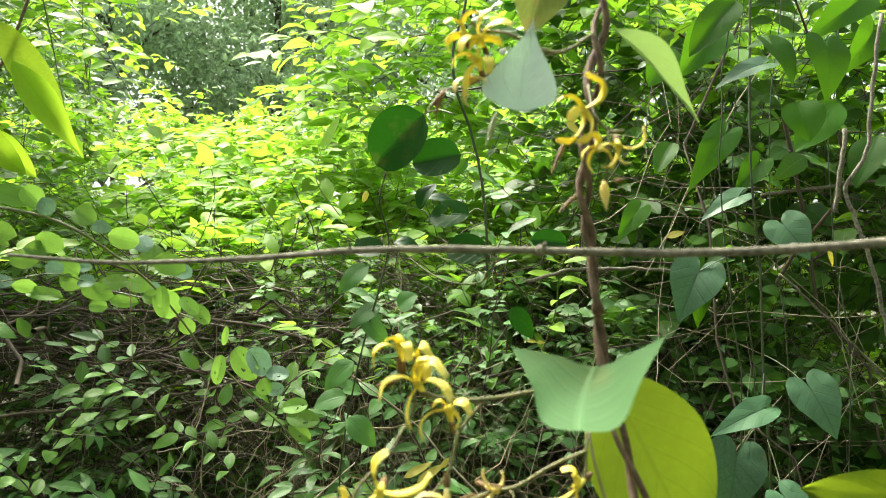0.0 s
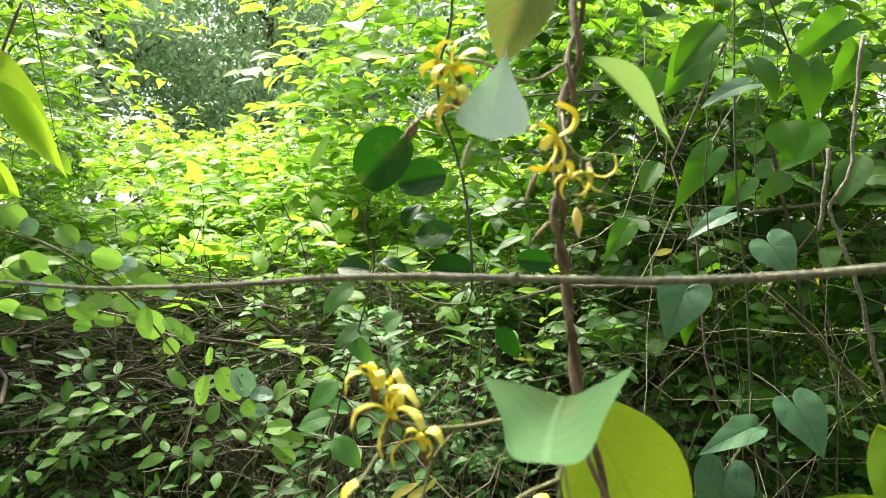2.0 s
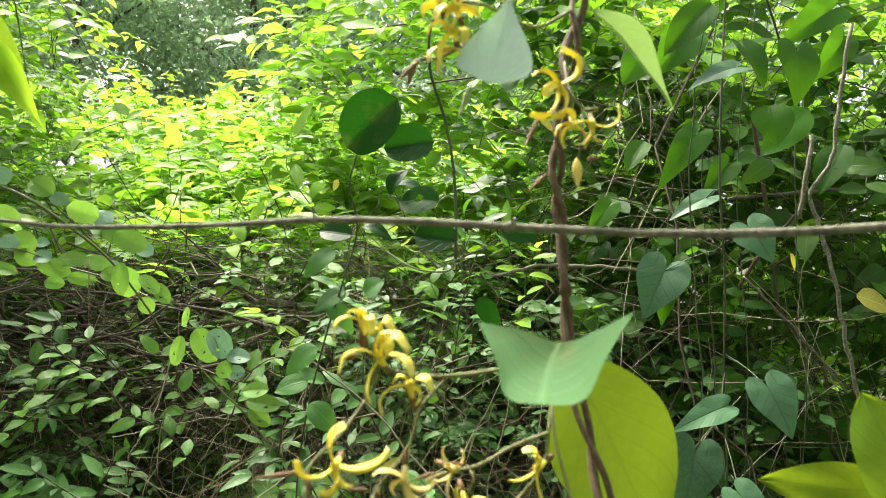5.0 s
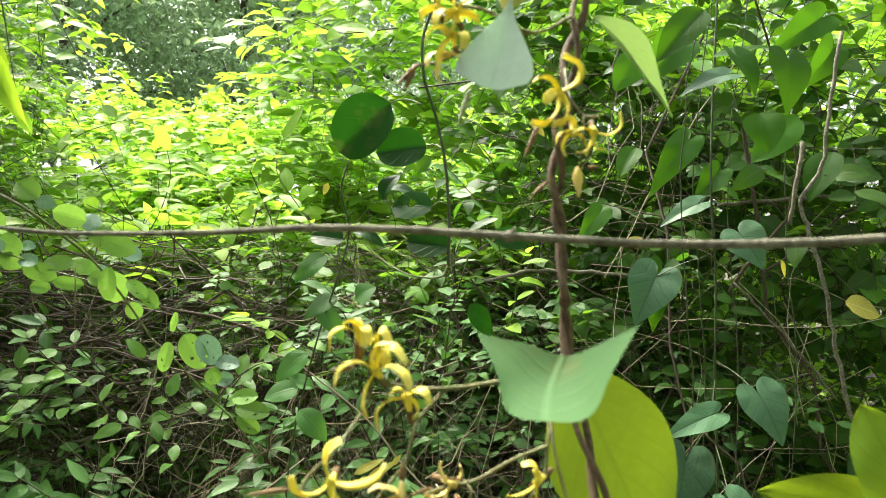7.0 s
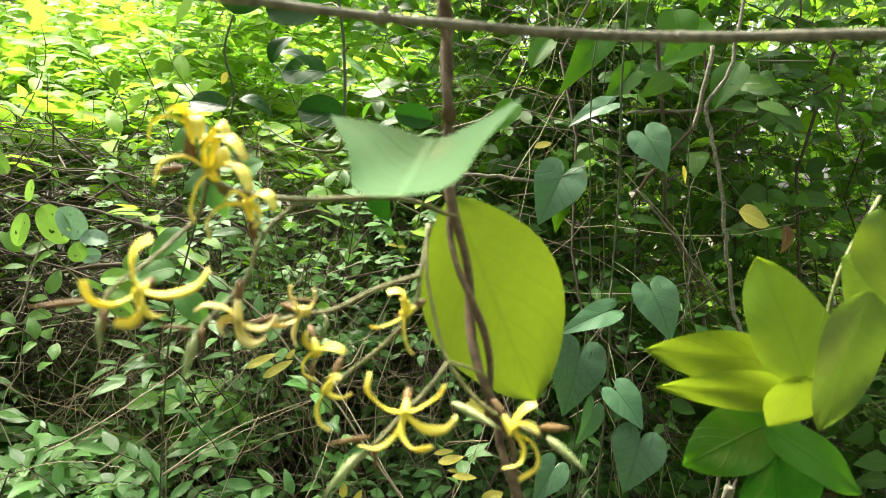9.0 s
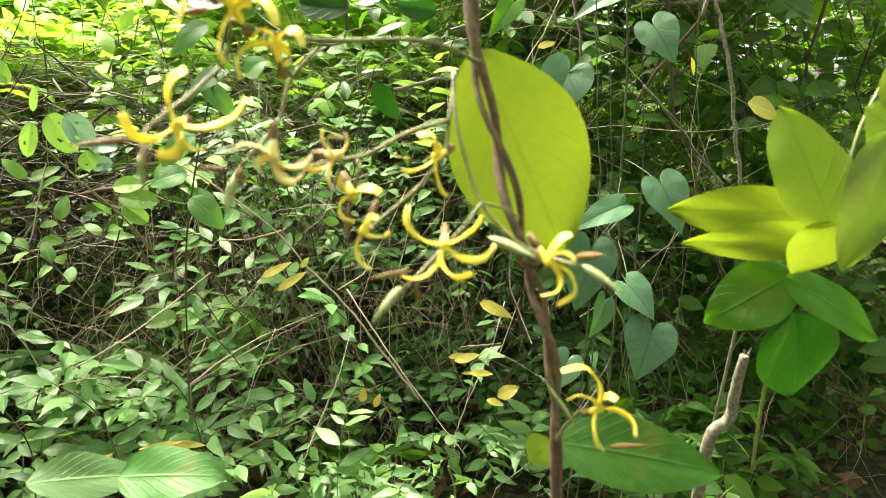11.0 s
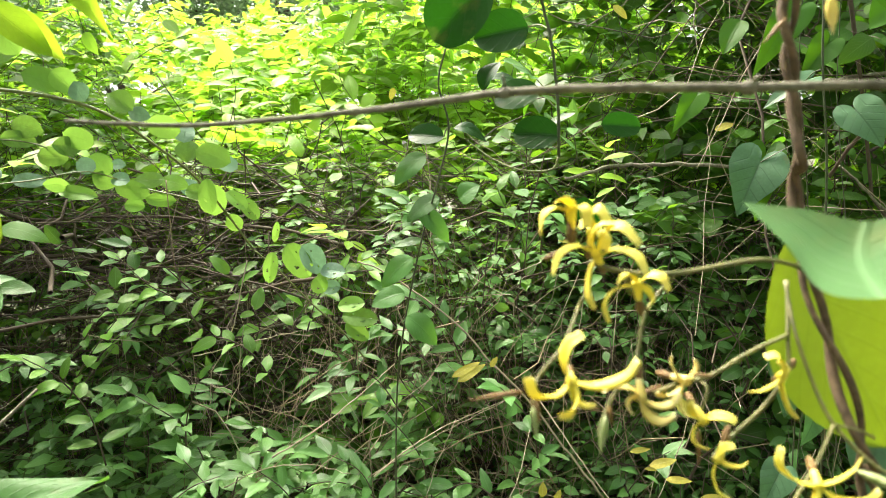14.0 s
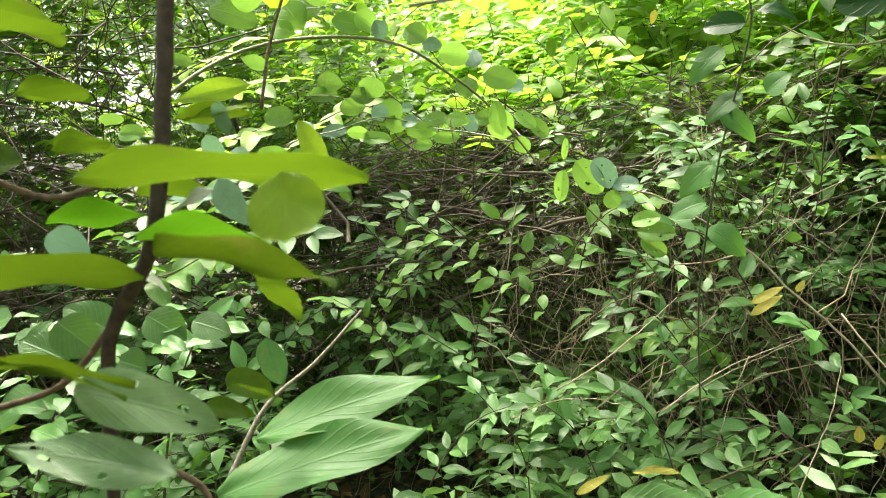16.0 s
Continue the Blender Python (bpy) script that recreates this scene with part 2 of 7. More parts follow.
VINE_BARK = bark_material("brown_vine_bark", (0.068, 0.042, 0.020), (0.185, 0.122, 0.065), 160)
DARK_BARK = bark_material("dark_brown_bark", (0.025, 0.016, 0.009), (0.075, 0.048, 0.026), 130)
TWIG_BARK = bark_material("grey_brown_bark", (0.095, 0.088, 0.056), (0.25, 0.235, 0.165), 180)
GREEN_STEM = bark_material("green_stem", (0.09, 0.12, 0.025), (0.17, 0.20, 0.05), 90, 0.5)
DARK_STEM = bark_material("dark_green_stem", (0.035, 0.05, 0.018), (0.07, 0.09, 0.03), 90, 0.5)
TRUNK = bark_material("tree_bark", (0.06, 0.045, 0.032), (0.16, 0.13, 0.10), 14, 0.9)
PETAL = petal_material("yellow_petal", (0.86, 0.76, 0.09), (0.95, 0.86, 0.14), (0.90, 0.84, 0.28))
PETAL_PALE = petal_material("cream_petal", (0.78, 0.66, 0.20), (0.8, 0.66, 0.15), (0.82, 0.75, 0.42))
# whitish colour, standing in for sky sheen on a leaf's top
LEAF_WHITE_SHEEN = leaf_material("white_sheen_leaf", (0.55, 0.60, 0.48), (0.60, 0.65, 0.52), (0.72, 0.76, 0.55), 0.6, island=False, veins=7, vein_tint=0.1, rough=0.6, gloss=0.2)
STALK = bark_material("olive_flower_stalk", (0.09, 0.10, 0.02), (0.18, 0.17, 0.045), 120, 0.55)
CALYX = bark_material("brown_calyx", (0.12, 0.065, 0.012), (0.25, 0.145, 0.03), 200, 0.6)
BUD = bark_material("green_bud", (0.20, 0.26, 0.08), (0.36, 0.42, 0.18), 160, 0.5)


def ground_material():
    m, n, l = material("leaf_litter_soil")
    tex, a, b = n.new("ShaderNodeTexCoord"), n.new("ShaderNodeTexNoise"), n.new("ShaderNodeTexVoronoi")
    a.inputs["Scale"].default_value, a.inputs["Detail"].default_value = 3.0, 8.0
    b.inputs["Scale"].default_value = 22.0
    for t in (a, b):
        l.new(tex.outputs["Object"], t.inputs["Vector"])
    col = mix_colour(n, l, a.outputs[0], (0.030, 0.030, 0.014), (0.075, 0.065, 0.032))
    col = mix_colour(n, l, math_node(n, l, "MULTIPLY", b.outputs[0], 0.6), col, (0.04, 0.06, 0.018))
    bsdf, out, bump = n.new("ShaderNodeBsdfPrincipled"), n.new("ShaderNodeOutputMaterial"), n.new("ShaderNodeBump")
    bsdf.inputs["Roughness"].default_value = 0.95
    bump.inputs["Distance"].default_value = 0.03
    l.new(b.outputs[0], bump.inputs["Height"])
    l.new(bump.outputs[0], bsdf.inputs["Normal"])
    l.new(col, bsdf.inputs["Base Color"])
    l.new(bsdf.outputs[0], out.inputs[0])
    return m


GROUND = ground_material()

# ---- builders ----
PLACES = {}


def mesh_from(name, verts, faces, mat, uv=None):
    me = bpy.data.meshes.new(name)
    me.from_pydata([tuple(v) for v in verts], [], faces)
    me.materials.append(mat)
    if uv is not None:
        layer = me.uv_layers.new(name="UVMap")
        loops = np.empty(len(me.loops), dtype=np.int32)
        me.loops.foreach_get("vertex_index", loops)
        layer.data.foreach_set("uv", np.asarray(uv, dtype=np.float32)[loops].ravel())
    me.polygons.foreach_set("use_smooth", [True] * len(me.polygons))
    me.update()
    return me


def thing(name, place, label, category, group="", kind=""):
    ob = new(name)
    ob.empty_display_size = 0.05
    ob.location = place
    PLACES[ob] = Vector(place)
    return tagged(ob, label, category, group, kind)


def hang(ob, parent, place=(0, 0, 0), label="", kind=""):
    """Puts a mesh object at a place of the world under its thing or part."""
    ob.location = place
    PLACES[ob] = Vector(place)
    if parent is not None:
        ob.parent = parent
        ob.matrix_parent_inverse = Matrix.Translation(-PLACES[parent])
    return tagged(ob, label, kind=kind)


def smooth_line(points, per=6):
    """A Catmull-Rom line through a few points."""
    p = [Vector(q) for q in points]
    p = [p[0] * 2 - p[1], *p, p[-1] * 2 - p[-2]]
    out = []
    for i in range(1, len(p) - 2):
        for k in range(per):
            t = k / per
            a, b, c, d = p[i - 1 : i + 3]
            out.append(0.5 * ((2 * b) + (c - a) * t + (2 * a - 5 * b + 4 * c - d) * t * t + (3 * b - a - 3 * c + d) * t ** 3))
    out.append(p[-2])
    return out


def tube_data(line, radius, sides=6, flat=1.0):
    """Rings along a line. radius: a number, or a function of 0 to 1 along it."""
    verts, faces, uv = [], [], []
    n = len(line)
    side = None
    for i, q in enumerate(line):
        d = (line[min(i + 1, n - 1)] - line[max(i - 1, 0)]).normalized()
        if side is None:
            side = d.orthogonal().normalized()
        side = (side - d * side.dot(d)).normalized()
        other = d.cross(side)
        r = radius(i / (n - 1)) if callable(radius) else radius
        for k in range(sides):
            a = 2 * math.pi * k / sides
            verts.append(q + side * (math.cos(a) * r) + other * (math.sin(a) * r * flat))
            uv.append((i / (n - 1), k / sides))
    for i in range(n - 1):
        for k in range(sides):
            faces.append((i * sides + k, i * sides + (k + 1) % sides, (i + 1) * sides + (k + 1) % sides, (i + 1) * sides + k))
    faces.append(tuple(range(sides))[::-1])
    faces.append(tuple(range((n - 1) * sides, n * sides)))
    return verts, faces, uv


def stem(name, points, radius, mat, parent, label="", per=6, sides=7, wobble=0.0):
    line = smooth_line(points, per)
    if wobble:
        line = [q + Vector(noise.noise_vector(q * 40.0)) * wobble for q in line]
    at = Vector(points[0])
    v, f, uv = tube_data([q - at for q in line], radius, sides)
    return hang(new(name, mesh_from(name, v, f, mat, uv)), parent, at, label)


PROFILES = {
    "ovate": lambda u: 1.62 * (u + 0.004) ** 0.55 * max(0.0, 1 - u) ** 0.85 / 0.634,
    "heart": lambda u: (u + 0.07) ** 0.36 * max(0.0, 1 - u) ** 0.80 / 0.526,
    "drop": lambda u: (u + 0.002) ** 0.36 * max(0.0, 1 - u) ** 1.7 / 0.388,
    "round": lambda u: math.sqrt(max(0.0, 1 - (2 * u - 1) ** 2)),
    "elliptic": lambda u: max(0.0, math.sin(math.pi * u)) ** 0.75,
    "lance": lambda u: max(0.0, math.sin(math.pi * u ** 0.75)) ** 1.25,
}


def leaf_grid(shape, ratio, nu, nv, fold=0.15, curl=0.15, wave=0.0, lobe=0.0, seed=0):
    """A blade of length 1 along x, its upper face to +z: vertices, faces, uv."""
    verts, faces, uv = [], [], []
    lobe = 0.24 if shape == "heart" and not lobe else lobe
    for i in range(nu + 1):
        u = i / nu
        w = PROFILES[shape](u) * ratio / 2
        for j in range(nv + 1):
            v = 2 * j / nv - 1
            x = u - lobe * abs(v) ** 1.8 * math.exp(-6 * u)
            y = v * w
            z = fold * abs(y) - curl * (u - 0.25) ** 2 - 0.25 * curl * v * v * w
            z += wave * math.sin(9 * u + 2.2 * v + seed) * abs(v)
            verts.append((x, y, z))
            uv.append((u, j / nv))
    for i in range(nu):
        for j in range(nv):
            a = i * (nv + 1) + j
            faces.append((a, a + 1, a + nv + 2, a + nv + 1))
    return verts, faces, uv


HEART = ((0.0, 1.0), (0.04, 0.87), (0.10, 0.70), (0.18, 0.60), (0.28, 0.545), (0.40, 0.50), (0.52, 0.475), (0.66, 0.45), (0.80, 0.395), (0.90, 0.27), (0.97, 0.12), (1.0, 0.05))


def heart_grid(ratio, spokes=28, rings=5, fold=0.15, curl=0.15, wave=0.0, seed=0):
    """A heart-shaped blade spread like a fan round the end of its stalk."""
    at, far = [q[0] for q in HEART], [q[1] for q in HEART]
    verts, faces, uv = [(0.0, 0.0, 0.0)], [], [(0.0, 0.5)]
    for k in range(spokes + 1):
        turn = math.pi * (2 * k / spokes - 1)
        reach = float(np.interp(abs(turn) / math.pi, at, far))
        for j in range(1, rings + 1):
            r = reach * j / rings
            x, y = r * math.cos(turn), r * math.sin(turn) * ratio
            z = fold * abs(y) - curl * (x - 0.1) ** 2 - 0.8 * curl * y * y + wave * math.sin(6 * turn + seed) * (j / rings) ** 2
            verts.append((x, y, z))
            uv.append((max(0.0, x) * 0.9 + 0.05, 0.5 + y / (1.05 * ratio)))
    for k in range(spokes):
        a, b = 1 + k * rings, 1 + (k + 1) * rings
        faces.append((0, a, b))
        for j in range(rings - 1):
            faces.append((a + j, a + j + 1, b + j + 1, b + j))
    return verts, faces, uv


def leaf_frame(base, tip, face):
    """A turn whose x runs from base to tip and whose z looks towards face as far as it can."""
    x = (Vector(tip) - Vector(base)).normalized()
    z = Vector(face)
    z = (z - x * z.dot(x)).normalized()
    y = z.cross(x)
    return Matrix((x, y, z)).transposed()


def leaf(parent, base, tip, width, shape, mat, face=(0, -0.8, 0.5), label="", fold=0.15, curl=0.15, wave=0.012, nu=12, nv=8, name="leaf", lobe=0.0):
    """A single large leaf from base to tip (places in the world), its upper side turned to face."""
    base, tip = Vector(base), Vector(tip)
    length = (tip - base).length
    seed = base.x * 70 + base.z * 50
    if shape == "heart":
        v, f, uv = heart_grid(width / length, 28, 5, fold, curl, wave, seed)
    else:
        v, f, uv = leaf_grid(shape, width / length, nu, nv, fold, curl, wave, lobe, seed)
    turn = leaf_frame(base, tip, face)
    v = [turn @ (Vector(q) * length) for q in v]
    return hang(new(name, mesh_from(name, v, f, mat, uv)), parent, base, label)


def chew(ob, length, width, *spots):
    """Eats holes through a leaf. spots: how far along it and across it from the midrib (0 to 1), and how wide, as a share of its length."""
    bm = bmesh.new()
    bm.from_mesh(ob.data)
    layer = bm.loops.layers.uv.active
    gone = []
    for q in bm.faces:
        u = sum(k[layer].uv.x for k in q.loops) / len(q.loops)
        v = sum(k[layer].uv.y for k in q.loops) / len(q.loops)
        for along, across, size in spots:
            if math.hypot(u - along, (v - 0.5 - across / 2) * width / length) < size / 2 * (1 + 0.3 * math.sin(40 * u + 60 * v)):
                gone.append(q)
                break
    bmesh.ops.delete(bm, geom=gone, context="FACES")
    bm.to_mesh(ob.data)
    bm.free()
    return ob


def many_leaves(name, parent, place, axis, normal, length, shape, ratio, mat, nu=3, nv=2, label="", fold=0.25, curl=0.35):
    """One mesh of very many small leaves."""
    tv, tf, tuv = leaf_grid(shape, ratio, nu, nv, fold, curl)
    tv, tuv, tf = np.array(tv), np.array(tuv), np.array(tf, dtype=np.int64)
    count = len(place)
    axis = axis / np.linalg.norm(axis, axis=1, keepdims=True)
    normal = normal - axis * (axis * normal).sum(1, keepdims=True)
    normal = normal / np.maximum(np.linalg.norm(normal, axis=1, keepdims=True), 1e-6)
    across = np.cross(normal, axis)
    wide = np.random.uniform(0.8, 1.2, (count, 1, 1))
    bent = np.random.uniform(0.2, 1.8, (count, 1, 1))
    v = tv[None, :, 0:1] * axis[:, None] + tv[None, :, 1:2] * wide * across[:, None] + tv[None, :, 2:3] * bent * normal[:, None]
    v = v * length[:, None, None] + place[:, None]
    k = len(tv)
    f = (tf[None] + (np.arange(count) * k)[:, None, None]).reshape(-1, 4)
    me = bpy.data.meshes.new(name)
    me.vertices.add(count * k)
    me.vertices.foreach_set("co", v.astype(np.float32).ravel())
    me.loops.add(f.size)
    me.loops.foreach_set("vertex_index", f.astype(np.int32).ravel())
    me.polygons.add(len(f))
    me.polygons.foreach_set("loop_start", np.arange(0, f.size, 4, dtype=np.int32))
    me.update(calc_edges=True)
    layer = me.uv_layers.new(name="UVMap")
    layer.data.foreach_set("uv", np.tile(tuv, (count, 1)).astype(np.float32)[f.ravel()].ravel())
    me.polygons.foreach_set("use_smooth", np.ones(len(f), dtype=bool))
    me.materials.append(mat)
    return hang(new(name, me), parent, (0, 0, 0), label, "stuff")


def many_stems(name, parent, lines, radii, mat, sides=4, label=""):
    """One mesh of very many thin stems. lines: an array of stems x points x 3."""
    lines = np.asarray(lines)
    s, n, _ = lines.shape
    d = np.gradient(lines, axis=1)
    d /= np.maximum(np.linalg.norm(d, axis=2, keepdims=True), 1e-9)
    ref = np.where(np.abs(d[:, :1, 2:3]) > 0.8, np.array([1.0, 0, 0]), np.array([0, 0, 1.0]))
    a = np.cross(d, ref)
    a /= np.maximum(np.linalg.norm(a, axis=2, keepdims=True), 1e-9)
    b = np.cross(d, a)
    ang = 2 * np.pi * np.arange(sides) / sides
    taper = np.linspace(1.0, 0.45, n)[None, :, None, None]
    v = lines[:, :, None] + (np.cos(ang)[None, None, :, None] * a[:, :, None] + np.sin(ang)[None, None, :, None] * b[:, :, None]) * radii[:, None, None, None] * taper
    i, k = np.meshgrid(np.arange(n - 1), np.arange(sides), indexing="ij")
    f = np.stack([i * sides + k, i * sides + (k + 1) % sides, (i + 1) * sides + (k + 1) % sides, (i + 1) * sides + k], -1).reshape(-1, 4)
    f = (f[None] + (np.arange(s) * n * sides)[:, None, None]).reshape(-1, 4)
    me = bpy.data.meshes.new(name)
    me.vertices.add(s * n * sides)
    me.vertices.foreach_set("co", v.astype(np.float32).ravel())
    me.loops.add(f.size)
    me.loops.foreach_set("vertex_index", f.astype(np.int32).ravel())
    me.polygons.add(len(f))
    me.polygons.foreach_set("loop_start", np.arange(0, f.size, 4, dtype=np.int32))
    me.update(calc_edges=True)
    me.polygons.foreach_set("use_smooth", np.ones(len(f), dtype=bool))
    me.materials.append(mat)
    return hang(new(name, me), parent, (0, 0, 0), label, "stuff")

# ---- ground ----
def build_ground():
    bm = bmesh.new()
    ring = [0, 1.5, 3, 4.5, 6, 8, 11, 15, 22, 40, 90, 250]
    rows = []
    for r in ring:
        row = []
        for k in range(40):
            a = 2 * math.pi * k / 40
            x, y = r * math.cos(a), r * math.sin(a)
            z = 0.10 * noise.noise(Vector((x * 0.5, y * 0.5, 3))) if r < 40 else 0.0
            row.append(bm.verts.new((x, y, z)))
        rows.append(row)
    for a, b in zip(rows, rows[1:]):
        for k in range(40):
            bm.faces.new((a[k], b[k], b[(k + 1) % 40], a[(k + 1) % 40]))
    bmesh.ops.remove_doubles(bm, verts=bm.verts, dist=1e-4)
    me = bpy.data.meshes.new("ground")
    bm.to_mesh(me)
    bm.free()
    me.materials.append(GROUND)
    return tagged(new("ground", me), "dark soil covered with brown leaf litter", "ground", kind="structure")


build_ground()
rng = np.random.default_rng(11)


def unit(v):
    return v / np.maximum(np.linalg.norm(v, axis=-1, keepdims=True), 1e-9)


def sprays(parent, base, heading, length, per, leaf_len, shape, ratio, mat, bend=0.35, out=(0, -0.3, 1.0), loose=0.45, stem_mat=None, stem_radius=0.0022, name="foliage", droop=-0.15, single=0, single_mat=None, level=0.4, tip=0.0):
    """Leafy shoots: from each base a bent stem with leaves to both sides of it."""
    s = len(base)
    heading = unit(heading)
    t = np.linspace(0, 1, 5)[None, :, None]
    fall = np.array([0, 0, -1.0])
    twist = rng.normal(0, 0.12, (s, 1, 3))
    line = base[:, None] + heading[:, None] * length[:, None, None] * t + (fall * bend + twist) * length[:, None, None] * t ** 2
    if stem_mat is not None:
        many_stems("shoot_tangle", parent, line, rng.uniform(0.6, 1.3, s) * stem_radius, stem_mat, 3)
    k = np.arange(per)
    p = ((2 * (k // 2)[None] + 0.8 + rng.uniform(0.0, 0.7, (s, per))) / (per + 1)) ** 0.7 * 0.94 + 0.06
    p = tip + (1 - tip) * p
    pt = p[..., None]
    place = base[:, None] + heading[:, None] * length[:, None, None] * pt + (fall * bend + twist) * length[:, None, None] * pt ** 2
    along = unit(heading[:, None] + 2 * (fall * bend + twist) * pt)
    side = unit(np.cross(along, np.array([0, 0, 1.0]) + rng.normal(0, 0.05, (s, per, 3))))
    sign = np.where((k % 2)[None, :, None] == 0, 1.0, -1.0)
    last = (p > 0.93)[..., None]
    axis = np.where(last, along, 0.55 * along + 0.8 * sign * side) + rng.normal(0, 0.25, (s, per, 3)) + fall * -droop
    axis[..., 2] *= level
    normal = np.array(out) + rng.normal(0, 0.75 * loose, (s, 1, 3)) + rng.normal(0, 0.6 * loose, (s, per, 3))
    size = leaf_len * (0.45 + 0.85 * rng.random((s, per)) ** 1.3) * (1.05 - 0.3 * p)
    place, axis, normal, size = place.reshape(-1, 3), axis.reshape(-1, 3), normal.reshape(-1, 3), size.ravel()
    if single:
        # the leaves on the side of the path, each one an object
        order = np.argsort(np.hypot(place[:, 0], place[:, 1]) - 2.0 * size + rng.uniform(0, 0.25, len(size)))
        near_ones, rest = order[:single], order[single:]
        meshes = []
        for bend_k, fold_k in ((0.1, 0.15), (0.4, 0.3), (0.7, 0.2), (-0.15, 0.35)):
            v, f, uv = leaf_grid(shape, ratio, 6, 4, fold_k, bend_k, 0.012)
            meshes.append(mesh_from("leaf", v, f, single_mat, uv))
        for n, i in enumerate(near_ones):
            turn = leaf_frame((0, 0, 0), Vector(axis[i]), Vector(normal[i])).to_4x4()
            ob = hang(new("leaf", meshes[n % 4]), parent, place[i])
            ob.matrix_basis = Matrix.Translation(place[i]) @ turn @ Matrix.Scale(size[i], 4)
        place, axis, normal, size = place[rest], axis[rest], normal[rest], size[rest]
    broad = rng.random(len(size)) < 0.35
    for part_of, form, wide in ((~broad, shape, ratio), (broad, "elliptic", ratio * 1.25)):
        many_leaves(name, parent, place[part_of], axis[part_of], normal[part_of], size[part_of], form, wide, mat)


def tangle(parent, low, high, count, length, radius, mat, flat=0.5, name="twig_tangle", sides=4):
    """Bare twigs crossing one another within a box."""
    low, high = np.array(low), np.array(high)
    a = low + rng.random((count, 3)) * (high - low)
    d = unit(rng.normal(0, 1, (count, 3)) * np.array([1.0, 0.5, flat]))
    t = np.linspace(-0.5, 0.5, 7)[None, :, None]
    ln = (length * rng.uniform(0.4, 1.3, count))[:, None, None]
    bow = rng.normal(0, 0.35, (count, 1, 3))
    kink = rng.normal(0, 0.02, (count, 7, 3))
    lines = a[:, None] + d[:, None] * ln * t + (bow * (t ** 2) + kink) * ln
    many_stems(name, parent, lines, radius * rng.uniform(0.5, 1.7, count), mat, sides)


# ---- far trees ----
def far_tree(x, y, height, spread, leaves, label):
    tree = thing("tree", (x, y, 0), label, "tree", "far trees")
    top = Vector((x, y, height * 0.75))
    stem("trunk", [(x, y, -0.05), (x + 0.15, y, height * 0.25), (x - 0.1, y + 0.1, height * 0.5), top], lambda u: 0.17 * (1 - 0.7 * u), TRUNK, tree)
    tips = []
    for k in range(11):
        a, h = k * 2.4, height * (0.22 + 0.06 * k)
        reach = spread * (0.95 - 0.05 * k)
        tip = Vector((x + math.cos(a) * reach, y + math.sin(a) * reach, h + reach * 0.45))
        stem("limb", [(x, y, h), (x + math.cos(a) * reach * 0.5, y + math.sin(a) * reach * 0.5, h + reach * 0.32), tip], lambda u: 0.06 * (1 - 0.8 * u), TRUNK, tree, per=4, sides=5)
        tips.append(tip)
        tips.append(Vector((x + math.cos(a) * reach * 0.55, y + math.sin(a) * reach * 0.55, h + reach * 0.5)))
    tips = np.array([tuple(q) for q in tips])
    pick = tips[rng.integers(0, len(tips), leaves)]
    ball = unit(rng.normal(0, 1, (leaves, 3))) * (rng.random((leaves, 1)) ** 0.45) * np.array([1.0, 1.0, 0.75]) * spread * 0.42
    axis = rng.normal(0, 1, (leaves, 3)) + np.array([0, 0, -0.3])
    normal = np.array([0, -0.3, 0.9]) + rng.normal(0, 0.6, (leaves, 3))
    many_leaves("crown", tree, pick + ball, axis, normal, rng.uniform(0.07, 0.17, leaves), "elliptic", 0.55, LEAF_FAR_HAZED, nu=2)


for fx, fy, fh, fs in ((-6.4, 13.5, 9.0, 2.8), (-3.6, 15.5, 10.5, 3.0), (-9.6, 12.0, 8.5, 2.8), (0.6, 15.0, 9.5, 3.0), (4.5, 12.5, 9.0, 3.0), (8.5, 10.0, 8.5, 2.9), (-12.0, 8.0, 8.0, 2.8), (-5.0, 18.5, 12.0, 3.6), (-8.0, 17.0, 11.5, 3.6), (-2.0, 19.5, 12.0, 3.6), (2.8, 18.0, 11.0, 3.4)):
    far_tree(fx, fy, fh, fs, 22000, "tall tree behind the thicket, leaves coloured pale for haze, sky showing through")


# ---- thicket ----
def mound(name, label, low, high, top, count, per, leaf_len, shape, ratio, mat, heading=(0, -0.4, 0.7), spread=0.7, length=0.45, crust=0.35, group="", stems=0, **more):
    """A sprawling shrub: shoots near the upper skin of a mound whose height over the ground is top(x, y)."""
    bush = thing(name, ((low[0] + high[0]) / 2, (low[1] + high[1]) / 2, 0), label, "shrub", group)
    xy = np.array(low) + rng.random((count * 3, 2)) * (np.array(high) - np.array(low))
    thick = np.array([noise.noise(Vector((x * 2.1, y * 2.1, count))) + 0.5 * noise.noise(Vector((x * 5.0, y * 5.0, 3))) for x, y in xy])
    xy = xy[rng.random(len(xy)) < np.clip(0.4 + 1.7 * thick, 0.06, 1.0)][:count]
    count = len(xy)
    z = np.array([top(x, y) for x, y in xy])
    base = np.c_[xy, z - crust * rng.random(count) ** 1.4]
    sprays(bush, base, np.array(heading) + rng.normal(0, spread, (count, 3)), length * rng.uniform(0.6, 1.3, count), per, leaf_len, shape, ratio, mat, stem_mat=TWIG, **more)
    for k in range(stems):
        x, y = xy[k * 7 % count]
        h = z[k * 7 % count]
        stem("branch", [(x + 0.2, y + 0.25, -0.03), (x + 0.1, y + 0.15, h * 0.45), (x, y + 0.05, h - 0.25)], lambda u: 0.010 * (1 - 0.7 * u), TWIG, bush, per=5, sides=5, wobble=0.02)
    return bush


